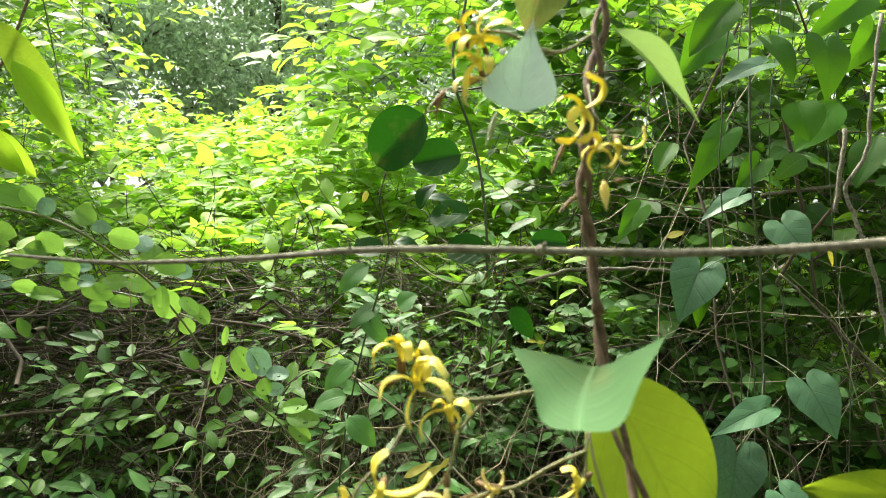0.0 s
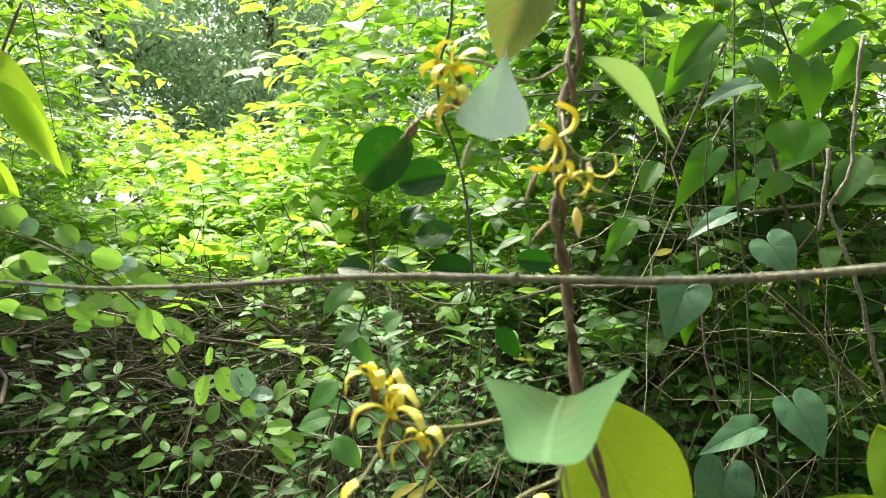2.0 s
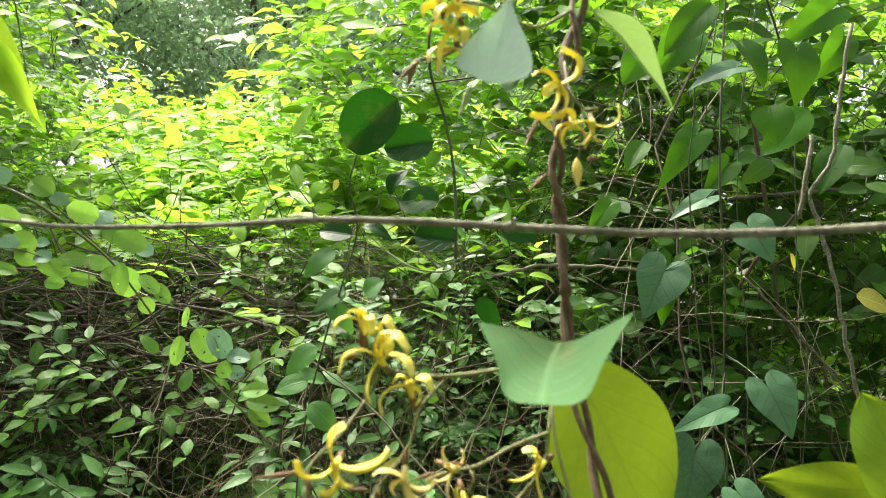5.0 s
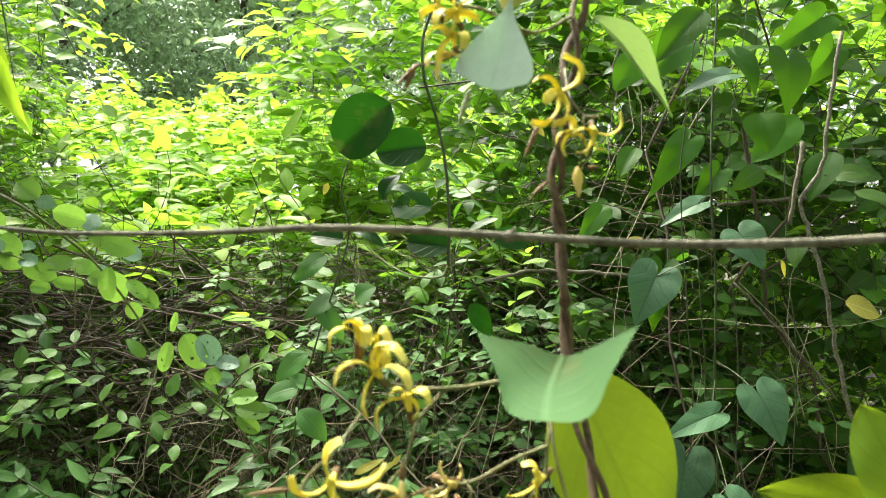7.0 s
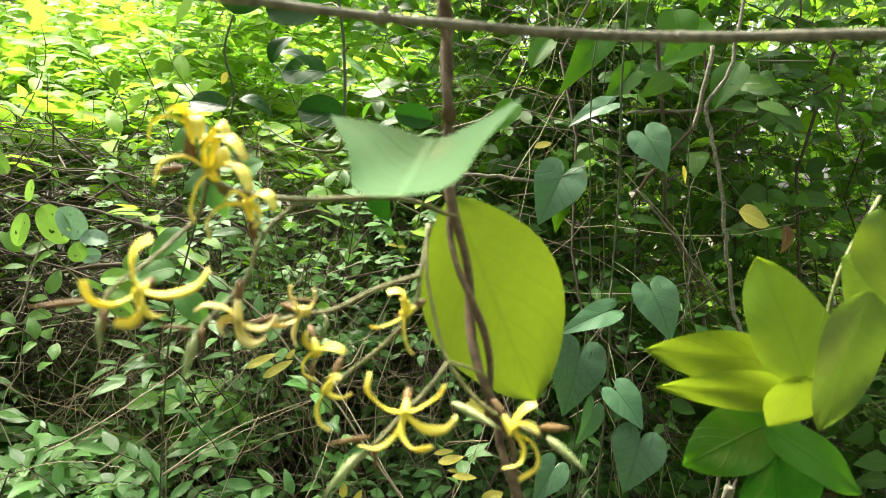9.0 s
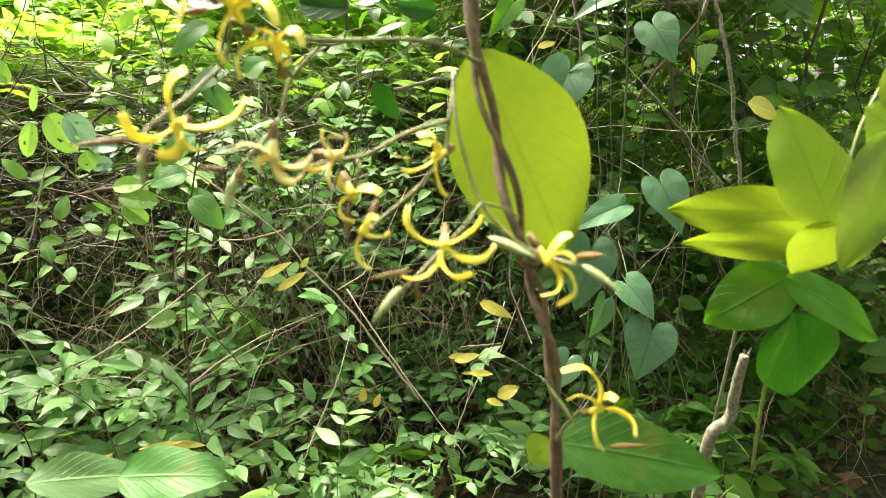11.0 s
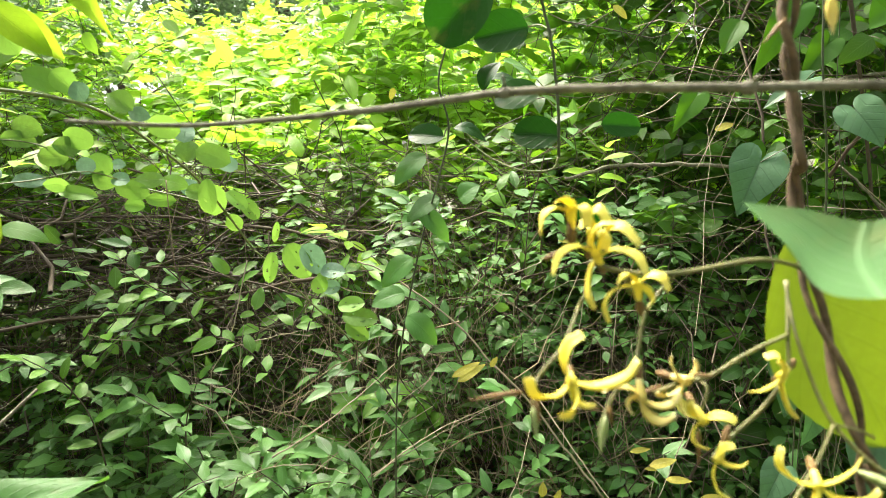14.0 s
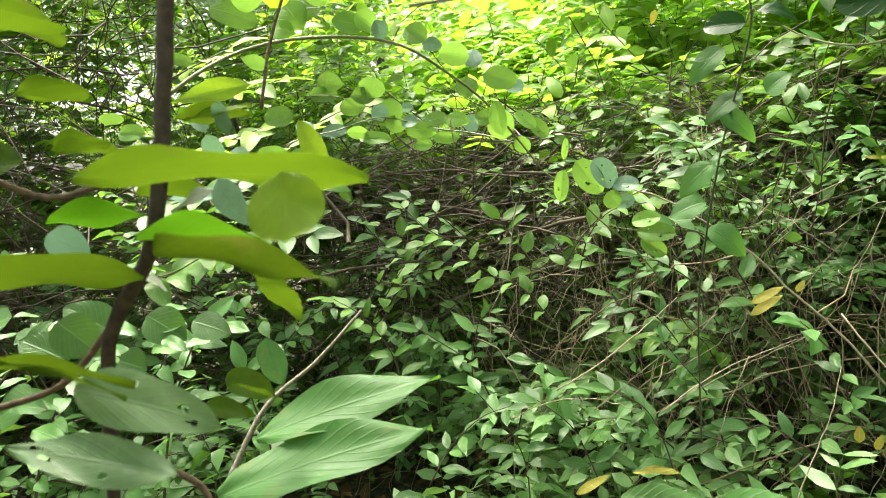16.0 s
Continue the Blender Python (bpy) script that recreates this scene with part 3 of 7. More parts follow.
def face(name, label, path, depth, zlow, zhigh, count, per, leaf_len, shape, ratio, mat, length=0.35, out=(0, -0.3, 1.0), group="", heading=(0, -0.5, 0.25), spread=0.8, clump=2.0, bare=None, **more):
    """An upright curtain of shoots along a line over the ground."""
    path = np.array(path, float)
    mid = path.mean(0)
    bush = thing(name, (mid[0], mid[1], 0), label, "shrub", group)
    t = rng.random(count * 3) * (len(path) - 1)
    i = np.minimum(t.astype(int), len(path) - 2)
    xy = path[i] + (path[i + 1] - path[i]) * (t - i)[:, None]
    back = unit(xy)
    xy = xy + back * (depth * rng.random(len(xy)))[:, None]
    base = np.c_[xy, zlow + (zhigh - zlow) * rng.random(len(xy))]
    # shoots stand in clumps with gaps between them
    thick = np.array([noise.noise(Vector(q) * 2.6 + Vector((count, 0, 0))) + 0.5 * noise.noise(Vector(q) * 6.5) for q in base])
    base = base[rng.random(len(base)) < np.clip(0.38 + clump * thick, 0.03, 1.0)][:count]
    if bare:
        # a gap in the leaves where only twigs show
        inside = (base[:, 0] > bare[0]) & (base[:, 0] < bare[1]) & (base[:, 2] > bare[2]) & (base[:, 2] < bare[3])
        base = base[~inside | (rng.random(len(base)) < 0.06)]
    count = len(base)
    sprays(bush, base, np.array(heading) + rng.normal(0, spread, (count, 3)), length * rng.uniform(0.6, 1.3, count), per, leaf_len, shape, ratio, mat, out=out, stem_mat=TWIG, **more)
    return bush


# the sunlit top of the thicket, rising away from the path
def slope(x, y):
    return 1.20 + 0.33 * (y - 3.0) + 0.18 * noise.noise(Vector((x * 1.1, y * 1.1, 0))) + 0.12 * noise.noise(Vector((x * 3.1, y * 3.1, 7)))


mound("shrub", "sunlit yellow-green leafy shrub sprawling over the thicket", (-2.9, 3.3), (0.7, 5.0), slope, 1150, 8, 0.152, "ovate", 0.42, LEAF_SUN_TONED, group="thicket shrubs", stems=14, single=280, single_mat=ONE_SUN_TONED)
mound("shrub", "sunlit yellow-green leafy shrub at the back of the thicket", (-5.0, 4.8), (1.8, 8.6), slope, 1300, 9, 0.18, "ovate", 0.42, LEAF_SUN_TONED, group="thicket shrubs", stems=8, length=0.6)

belt = face("shrub", "mid-green shrub with small leaves among bare twigs", [(-2.2, 2.9), (-1.0, 3.1), (0.2, 3.1), (0.9, 2.9)], 0.4, 1.02, 1.5, 560, 8, 0.085, "ovate", 0.45, LEAF_MID, length=0.32, group="thicket shrubs", clump=2.0)
tangle(belt, (-1.5, 2.85, 1.0), (0.8, 3.3, 1.5), 220, 0.7, 0.0018, TWIG, flat=0.5)
tangle(belt, (-1.5, 2.7, 1.0), (0.8, 3.1, 1.48), 40, 0.6, 0.0012, TWIG_PALE, flat=0.7)

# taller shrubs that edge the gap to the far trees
face("shrub", "bright green shrub with arching leafy shoots", [(-4.2, 2.9), (-2.9, 3.9), (-2.0, 4.7)], 0.8, 1.2, 3.7, 700, 10, 0.13, "elliptic", 0.46, LEAF_SUN_TONED, length=0.65, group="thicket shrubs", single=150, single_mat=ONE_SUN_TONED)
face("shrub", "tall bright green shrub with broad oval leaves", [(-0.85, 4.5), (0.1, 4.0), (1.2, 3.7)], 0.9, 1.6, 3.5, 330, 9, 0.18, "ovate", 0.42, LEAF_SUN_TONED, length=0.65, clump=2.8, group="thicket shrubs", single=180, single_mat=ONE_SUN_TONED)
face("shrub", "mid-green shrub crowded with small oval leaves", [(-2.9, 2.3), (-2.3, 2.8), (-1.6, 3.2)], 0.7, 1.25, 3.2, 620, 10, 0.085, "ovate", 0.42, LEAF_MID, length=0.42, group="thicket shrubs", single=220, single_mat=ONE_MID)

# the twiggy dark front of the thicket
front = face("shrub", "twiggy shrub front with scattered pale oval leaves", [(-3.3, 0.6), (-2.9, 1.9), (-2.2, 2.6), (-1.2, 2.95), (0.0, 3.0), (1.0, 2.8)], 0.7, 0.05, 1.35, 1150, 8, 0.078, "ovate", 0.47, LEAF_MID, length=0.32, group="thicket shrubs", single=280, single_mat=ONE_MID, clump=3.6, bare=(-2.1, -0.95, 1.0, 1.34), tip=0.5)
tangle(front, (-1.4, 2.85, 0.0), (1.2, 3.6, 1.3), 700, 0.9, 0.0022, TWIG, flat=0.6)
tangle(front, (-3.1, 2.6, 0.0), (-1.2, 3.5, 1.35), 480, 0.9, 0.0024, TWIG, flat=0.6)
tangle(front, (-4.0, 0.8, 0.0), (-2.7, 2.7, 1.6), 800, 0.9, 0.0024, TWIG)
tangle(front, (-3.0, 2.6, 0.0), (1.2, 3.1, 1.1), 420, 0.7, 0.0020, TWIG, flat=2.2)
tangle(front, (-3.0, 2.5, 0.0), (1.2, 2.9, 0.9), 70, 0.6, 0.0013, STRAW, flat=1.6)
tangle(front, (-1.6, 2.35, 0.0), (1.5, 2.9, 1.05), 420, 0.6, 0.0011, TWIG_PALE, flat=1.9)
tangle(front, (-2.4, 2.55, 0.75), (-0.7, 2.95, 1.4), 130, 0.8, 0.0026, TWIG, flat=0.35)
tangle(front, (-2.3, 2.6, 0.85), (-0.8, 3.0, 1.35), 26, 1.1, 0.006, TWIG, flat=0.25, name="branch_tangle", sides=6)
tangle(front, (-3.3, 1.5, 0.3), (-1.9, 2.5, 1.2), 150, 0.7, 0.0023, TWIG, flat=0.35)
tangle(front, (-3.2, 1.9, 0.0), (-1.4, 2.9, 1.1), 70, 0.6, 0.0012, TWIG_PALE, flat=1.2)
tangle(front, (-3.0, 2.7, 0.1), (0.9, 3.3, 1.2), 60, 0.9, 0.0045, TWIG, name="branch_tangle", sides=6)
tangle(front, (-0.6, 2.25, 0.0), (1.4, 2.9, 1.0), 200, 0.6, 0.0016, TWIG, flat=2.4)
tangle(front, (-0.6, 2.15, 0.0), (1.4, 2.8, 0.8), 160, 0.5, 0.0012, STRAW, flat=2.0)
tangle(front, (-0.9, 2.15, 0.0), (1.3, 2.8, 0.9), 220, 0.55, 0.0014, TWIG_PALE, flat=2.2)
tangle(front, (-0.8, 2.3, 0.0), (1.4, 2.9, 0.9), 90, 0.7, 0.0017, STRAW, flat=1.1, name="stalk_tangle")

face("shrub", "shrub with loose clumps of larger glossy leaves", [(-3.0, 1.6), (-2.1, 2.4), (-1.0, 2.75), (0.2, 2.8), (0.9, 2.6)], 0.4, 0.1, 1.25, 260, 8, 0.075, "ovate", 0.46, LEAF_PALE, length=0.34, group="thicket shrubs", single=120, single_mat=ONE_PALE, clump=2.4, tip=0.4, bare=(-2.1, -0.95, 0.85, 1.4))

face("shrub", "dense low shrub with small dark leaves in shade", [(-3.1, 1.3), (-2.7, 2.2), (-1.9, 2.75), (-0.9, 3.0), (0.1, 3.05), (1.0, 2.8)], 0.5, 0.0, 1.05, 700, 8, 0.085, "ovate", 0.5, LEAF_SHADE_TONED, length=0.32, group="thicket shrubs", single=200, single_mat=ONE_SHADE_TONED, clump=2.0, tip=0.4, bare=(-2.1, -0.95, 0.95, 1.4))

face("shrub", "low shrub with many small bluish green leaves", [(-0.4, 2.7), (0.2, 2.6), (0.7, 2.45), (1.1, 2.2)], 0.35, 0.25, 1.3, 420, 9, 0.07, "ovate", 0.46, LEAF_PALE, length=0.3, group="thicket shrubs", clump=1.8)
face("shrub", "low shrub with many small glossy leaves", [(-2.6, 1.9), (-1.9, 2.35), (-1.2, 2.6)], 0.4, 0.2, 0.95, 200, 9, 0.075, "ovate", 0.46, LEAF_PALE, length=0.3, tip=0.45, group="thicket shrubs", clump=2.0)

face("shrub", "low shrub with pale oval leaves beside the path", [(-1.95, 0.55), (-1.7, 1.15), (-1.35, 1.6)], 0.35, 0.55, 1.25, 120, 8, 0.075, "ovate", 0.52, LEAF_PALE, length=0.26, group="thicket shrubs", clump=2.2)

# pale lance-leaved undergrowth at the foot
for place_k, (ux, uy, uh, un) in enumerate(((-1.30, 2.50, 0.62, 46), (-0.72, 2.35, 0.46, 44), (-0.35, 2.65, 0.5, 34), (-1.75, 2.25, 0.42, 36), (0.15, 2.35, 0.20, 16), (0.65, 2.2, 0.25, 18), (-0.95, 1.85, 0.22, 30), (-2.1, 1.7, 0.38, 40), (0.3, 1.75, 0.15, 30), (1.15, 1.9, 0.42, 40), (-0.5, 1.75, 0.20, 26), (-1.5, 1.55, 0.2, 34), (-0.1, 2.6, 0.35, 18), (0.45, 2.6, 0.35, 18), (-0.55, 2.6, 0.5, 30), (0.9, 2.4, 0.4, 20), (-0.3, 2.1, 0.36, 26), (0.12, 2.0, 0.28, 22), (0.42, 1.95, 0.30, 22))):
    plant = thing("undergrowth_plant", (ux, uy, 0), ("low plant with pale glossy lance-shaped leaves", "low plant with short pale green leaves", "low plant with long narrow pale leaves", "low plant with small pale glossy leaves", "low plant with dark green leaves in shade")[place_k % 5], "plant", "undergrowth plants")
    leaf_mat, one_mat, wide, long_leaf = ((LEAF_LANCE_SKYLIT, ONE_LANCE_SKYLIT, 0.34, 0.105), (LEAF_LANCE_SKYLIT, ONE_LANCE_SKYLIT, 0.40, 0.095), (LEAF_LANCE_SKYLIT, ONE_LANCE_SKYLIT, 0.30, 0.11), (LEAF_LANCE_SKYLIT, ONE_LANCE_SKYLIT, 0.42, 0.075), (LEAF_SHADE_TONED, ONE_SHADE_TONED, 0.40, 0.11))[place_k % 5]
    un = int(un * 1.1)
    base = np.c_[ux + rng.normal(0, 0.15, un), uy + rng.normal(0, 0.12, un), uh * rng.random(un) ** 0.5]
    sprays(plant, base, np.array([0, -0.35, 0.6]) + rng.normal(0, 0.6, (un, 3)), 0.24 * rng.uniform(0.6, 1.3, un), 8, long_leaf, "lance", wide, leaf_mat, stem_mat=GREEN_STEM, out=(0, -0.45, 0.9), single=40, single_mat=one_mat, loose=0.6)
    stem("stalk", [(ux, uy, -0.04), (ux + 0.03, uy, uh * 0.6), (ux, uy - 0.02, uh)], 0.004, GREEN_STEM, plant, sides=5)

# the shaded curtain of climbers on the other side
curtain = [(0.7, 2.65), (1.0, 2.35), (1.5, 2.1), (2.3, 1.9), (3.2, 1.3)]
face("climber_mass", "shaded curtain of climbing vines with oval leaves", curtain, 0.9, 0.05, 2.2, 1000, 8, 0.10, "ovate", 0.58, LEAF_SHADE_TONED, out=(0, -0.6, 0.8), length=0.4, group="thicket shrubs", single=280, single_mat=ONE_SHADE_TONED, level=0.7)
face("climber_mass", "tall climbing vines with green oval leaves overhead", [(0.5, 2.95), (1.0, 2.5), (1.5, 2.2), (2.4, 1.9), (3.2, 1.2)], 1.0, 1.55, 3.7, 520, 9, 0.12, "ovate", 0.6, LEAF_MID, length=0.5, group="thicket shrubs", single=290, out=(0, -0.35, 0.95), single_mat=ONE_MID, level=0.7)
face("climber_mass", "climbing vines with dark oval leaves at the edge of the shade", [(0.25, 3.15), (0.6, 2.9), (1.0, 2.6)], 0.4, 1.3, 3.2, 105, 8, 0.12, "ovate", 0.58, LEAF_SHADE_TONED, out=(0, -0.5, 0.85), length=0.4, group="thicket shrubs", level=0.7, clump=1.2)
far_right = face("shrub", "sunlit shrub glimpsed behind the climbers", [(0.8, 4.4), (2.0, 3.9), (3.6, 3.2), (4.8, 2.0)], 1.4, 0.1, 4.0, 1500, 9, 0.13, "elliptic", 0.5, LEAF_SUN_TONED, length=0.5, group="thicket shrubs")
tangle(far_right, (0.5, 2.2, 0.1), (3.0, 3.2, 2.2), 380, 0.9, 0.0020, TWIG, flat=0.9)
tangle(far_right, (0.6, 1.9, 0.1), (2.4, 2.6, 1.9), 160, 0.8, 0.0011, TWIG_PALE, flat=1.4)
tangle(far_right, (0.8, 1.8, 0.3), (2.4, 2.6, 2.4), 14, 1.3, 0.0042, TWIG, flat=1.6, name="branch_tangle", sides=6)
face("shrub", "bright green shrub at the back of the climbers", [(0.8, 6.6), (3.2, 5.8), (5.4, 4.0), (6.6, 1.8), (6.8, -0.2)], 1.6, 0.0, 4.6, 1500, 9, 0.21, "elliptic", 0.5, LEAF_SUN_TONED, length=0.7, group="thicket shrubs", clump=1.2)

# dark backing, put in to deepen the shade seen through gaps
face("shrub", "dark shrub at the back of the climbers", [(0.6, 5.6), (2.4, 5.0), (4.4, 3.6), (5.6, 1.6), (5.9, -0.6)], 0.9, 0.0, 2.4, 1100, 9, 0.2, "ovate", 0.5, LEAF_SHADE_TONED, length=0.6, out=(0, -0.5, 0.8), group="thicket shrubs", level=1.0, clump=0.8)
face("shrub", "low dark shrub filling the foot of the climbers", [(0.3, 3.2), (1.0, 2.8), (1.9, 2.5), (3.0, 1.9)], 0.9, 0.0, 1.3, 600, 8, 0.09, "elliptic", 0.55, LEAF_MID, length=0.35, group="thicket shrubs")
face("shrub", "dark shrub behind the twiggy front", [(-4.2, 1.2), (-3.4, 2.8), (-2.0, 3.5), (-0.5, 3.7), (0.8, 3.6)], 0.5, 0.0, 1.2, 900, 8, 0.10, "elliptic", 0.55, LEAF_SHADE_TONED, length=0.35, group="thicket shrubs")


def leafy_shoot(points, count, size, ratio, mat, label, shape="ovate", radius=0.0026, out=(0.05, -0.45, 0.9), seed=1, stem_mat=None, category="shrub"):
    """One shoot that can be picked out: a thin stem with its leaves in pairs and one at the end."""
    rnd = random.Random(seed)
    shoot = thing("leafy_shoot", points[0], label, category, "leafy shoots")
    stem("shoot_stem", points, lambda u: radius * (1 - 0.6 * u), stem_mat or TWIG, shoot, per=5, sides=6)
    line = smooth_line(points, 14)
    for k in range(count):
        i = int((0.15 + 0.83 * k / max(1, count - 1)) * (len(line) - 2))
        d = (line[i + 1] - line[i]).normalized()
        face_to = Vector(out) + Vector((rnd.uniform(-0.5, 0.5), rnd.uniform(-0.3, 0.3), rnd.uniform(-0.3, 0.4)))
        side = d.cross(face_to).normalized()
        for way in (1, -1):
            go = (side * way * 0.85 + d * 0.55 + Vector((rnd.uniform(-0.2, 0.2), rnd.uniform(-0.35, 0.15), rnd.uniform(-0.35, 0.1)))).normalized()
            if k == count - 1 and way == -1:
                go = d
            go.z *= 0.5
            go.normalize()
            grow = size * rnd.uniform(0.65, 1.1)
            base = line[i] + go * size * 0.08
            leaf(shoot, base, base + go * grow, grow * ratio * rnd.uniform(0.85, 1.15), shape, mat, face=face_to, fold=rnd.uniform(0.1, 0.35), curl=rnd.uniform(0.0, 0.45), nu=8, nv=4)
    return shoot


SPRIG = "bright green leafy shoot arching out of the thicket"
leafy_shoot([(-1.339, 2.5, 2.389), (-1.203, 2.45, 2.233), (-1.101, 2.4, 2.083), (-0.978, 2.35, 1.89)], 7, 0.11, 0.45, ONE_SUN_TONED, SPRIG, seed=2, stem_mat=DARK_STEM)
leafy_shoot([(-1.324, 2.3, 2.374), (-1.278, 2.3, 2.151), (-1.239, 2.28, 1.998), (-1.19, 2.25, 1.847)], 6, 0.10, 0.45, ONE_SUN_TONED, SPRIG, seed=3, stem_mat=DARK_STEM)
leafy_shoot([(-0.058, 3, 2.422), (-0.29, 2.9, 2.356), (-0.446, 2.85, 2.387), (-0.619, 2.8, 2.338)], 5, 0.17, 0.46, ONE_SUN_TONED, "bright green shoot with broad ribbed oval leaves", seed=4)
leafy_shoot([(-0.203, 3, 2.664), (-0.319, 2.95, 2.549), (-0.43, 2.9, 2.484), (-0.524, 2.9, 2.508)], 4, 0.17, 0.46, ONE_SUN_TONED, "bright green shoot with broad ribbed oval leaves", seed=5)
leafy_shoot([(-0.988, 2.7, 1.437), (-0.912, 2.7, 1.589), (-0.863, 2.65, 1.716), (-0.864, 2.6, 1.817)], 5, 0.12, 0.42, ONE_SUN_TONED, SPRIG, seed=6, stem_mat=GREEN_STEM)
leafy_shoot([(-0.686, 2.8, 1.412), (-0.63, 2.75, 1.547), (-0.684, 2.7, 1.655), (-0.749, 2.7, 1.742)], 5, 0.13, 0.42, ONE_SUN_TONED, SPRIG, seed=7, stem_mat=GREEN_STEM)
leafy_shoot([(-0.337, 2.9, 1.526), (-0.423, 2.85, 1.64), (-0.506, 2.8, 1.773), (-0.483, 2.8, 1.909)], 6, 0.14, 0.42, ONE_SUN_TONED, SPRIG, seed=8, stem_mat=GREEN_STEM)
leafy_shoot([(-1.266, 2.6, 1.733), (-1.16, 2.55, 1.831), (-0.996, 2.5, 1.885), (-0.875, 2.5, 1.905)], 6, 0.11, 0.42, ONE_SUN_TONED, SPRIG, seed=9, stem_mat=GREEN_STEM)
PALE_SPRIG = "leafy shoot with pale glossy leaves before dark twigs"
leafy_shoot([(-1.12, 2.6, 0.831), (-1.17, 2.55, 0.988), (-1.218, 2.5, 1.099), (-1.332, 2.45, 1.166)], 6, 0.093, 0.44, ONE_PALE, PALE_SPRIG, seed=10)
leafy_shoot([(-1.015, 2.6, 0.957), (-1.077, 2.55, 1.05), (-1.147, 2.5, 1.139), (-1.218, 2.48, 1.182)], 5, 0.102, 0.42, ONE_PALE, PALE_SPRIG, seed=11)
leafy_shoot([(-1.329, 2.6, 0.915), (-1.339, 2.5, 0.998), (-1.391, 2.45, 1.087), (-1.411, 2.4, 1.212)], 5, 0.085, 0.48, ONE_PALE, PALE_SPRIG, seed=12)
leafy_shoot([(-1.455, 2.6, 0.622), (-1.359, 2.5, 0.776), (-1.213, 2.45, 0.89), (-1.072, 2.4, 0.921)], 6, 0.085, 0.48, ONE_MID, "leafy shoot with dark glossy leaves in shade", seed=13)
leafy_shoot([(-0.847, 2.6, 0.747), (-0.79, 2.55, 0.885), (-0.835, 2.5, 0.998), (-0.875, 2.5, 1.079)], 6, 0.093, 0.48, ONE_MID, "leafy shoot with dark glossy leaves in shade", seed=14)
leafy_shoot([(-0.957, 2.419, 0.435), (-0.949, 2.437, 0.569), (-0.933, 2.428, 0.653), (-0.933, 2.412, 0.756)], 5, 0.093, 0.34, ONE_PALE, PALE_SPRIG, seed=15, shape="lance")
leafy_shoot([(-1.139, 2.328, 0.398), (-1.132, 2.345, 0.527), (-1.142, 2.337, 0.607), (-1.12, 2.319, 0.709)], 5, 0.102, 0.42, ONE_PALE, PALE_SPRIG, seed=16)
leafy_shoot([(-0.246, 2.189, 0.661), (-0.318, 2.21, 0.764), (-0.382, 2.171, 0.813), (-0.457, 2.121, 0.775)], 5, 0.111, 0.32, ONE_PALE, PALE_SPRIG, seed=17, shape="lance")
leafy_shoot([(-0.147, 2.298, 0.774), (-0.231, 2.318, 0.863), (-0.309, 2.283, 0.928), (-0.374, 2.243, 0.965)], 5, 0.102, 0.34, ONE_PALE, PALE_SPRIG, seed=18, shape="lance")
leafy_shoot([(-0.115, 2.342, 1.105), (-0.163, 2.359, 1.196), (-0.19, 2.351, 1.27), (-0.261, 2.332, 1.307)], 5, 0.111, 0.36, ONE_PALE, PALE_SPRIG, seed=19, shape="lance")
leafy_shoot([(-0.945, 1.748, 0.429), (-0.879, 1.794, 0.531), (-0.782, 1.794, 0.619), (-0.693, 1.783, 0.66)], 6, 0.102, 0.34, ONE_PALE, PALE_SPRIG, seed=20, shape="lance")
leafy_shoot([(-0.68, 1.836, 0.328), (-0.687, 1.857, 0.456), (-0.711, 1.815, 0.578), (-0.775, 1.76, 0.717)], 6, 0.102, 0.34, ONE_PALE, PALE_SPRIG, seed=21, shape="lance")
leafy_shoot([(-0.911, 2.112, 0.551), (-0.913, 2.132, 0.661), (-0.893, 2.132, 0.738), (-0.862, 2.126, 0.816)], 5, 0.102, 0.34, ONE_PALE, PALE_SPRIG, seed=22, shape="lance")
leafy_shoot([(-0.295, 2.21, 0.332), (-0.368, 2.145, 0.436), (-0.455, 2.068, 0.505), (-0.566, 2.024, 0.504)], 6, 0.102, 0.36, ONE_PALE, PALE_SPRIG, seed=23, shape="lance")
leafy_shoot([(-0.111, 2.535, 0.511), (-0.195, 2.466, 0.616), (-0.296, 2.38, 0.666), (-0.419, 2.327, 0.646)], 6, 0.102, 0.44, ONE_MID, "leafy shoot with dark glossy leaves in shade", seed=24)
leafy_shoot([(-0.784, 2.113, 0.404), (-0.757, 2.125, 0.502), (-0.709, 2.079, 0.588), (-0.6, 2.015, 0.631)], 6, 0.111, 0.36, ONE_PALE, PALE_SPRIG, seed=25, shape="lance")
leafy_shoot([(-0.497, 1.947, 0.352), (-0.547, 1.977, 0.469), (-0.579, 1.945, 0.549), (-0.65, 1.919, 0.622)], 6, 0.111, 0.36, ONE_PALE, PALE_SPRIG, seed=26, shape="lance")
leafy_shoot([(-0.289, 2.01, 0.347), (-0.326, 2.039, 0.471), (-0.367, 2.012, 0.568), (-0.449, 1.986, 0.628)], 6, 0.102, 0.36, ONE_PALE, PALE_SPRIG, seed=27, shape="lance")
leafy_shoot([(0.075, 2.154, 0.376), (-0.031, 2.137, 0.46), (-0.112, 2.1, 0.459), (-0.193, 2.105, 0.403)], 5, 0.102, 0.40, ONE_PALE, PALE_SPRIG, seed=28)
leafy_shoot([(-0.394, 2.485, 0.591), (-0.437, 2.512, 0.702), (-0.485, 2.481, 0.768), (-0.563, 2.436, 0.72)], 4, 0.14, 0.30, ONE_PALE, PALE_SPRIG, seed=29, shape="lance")


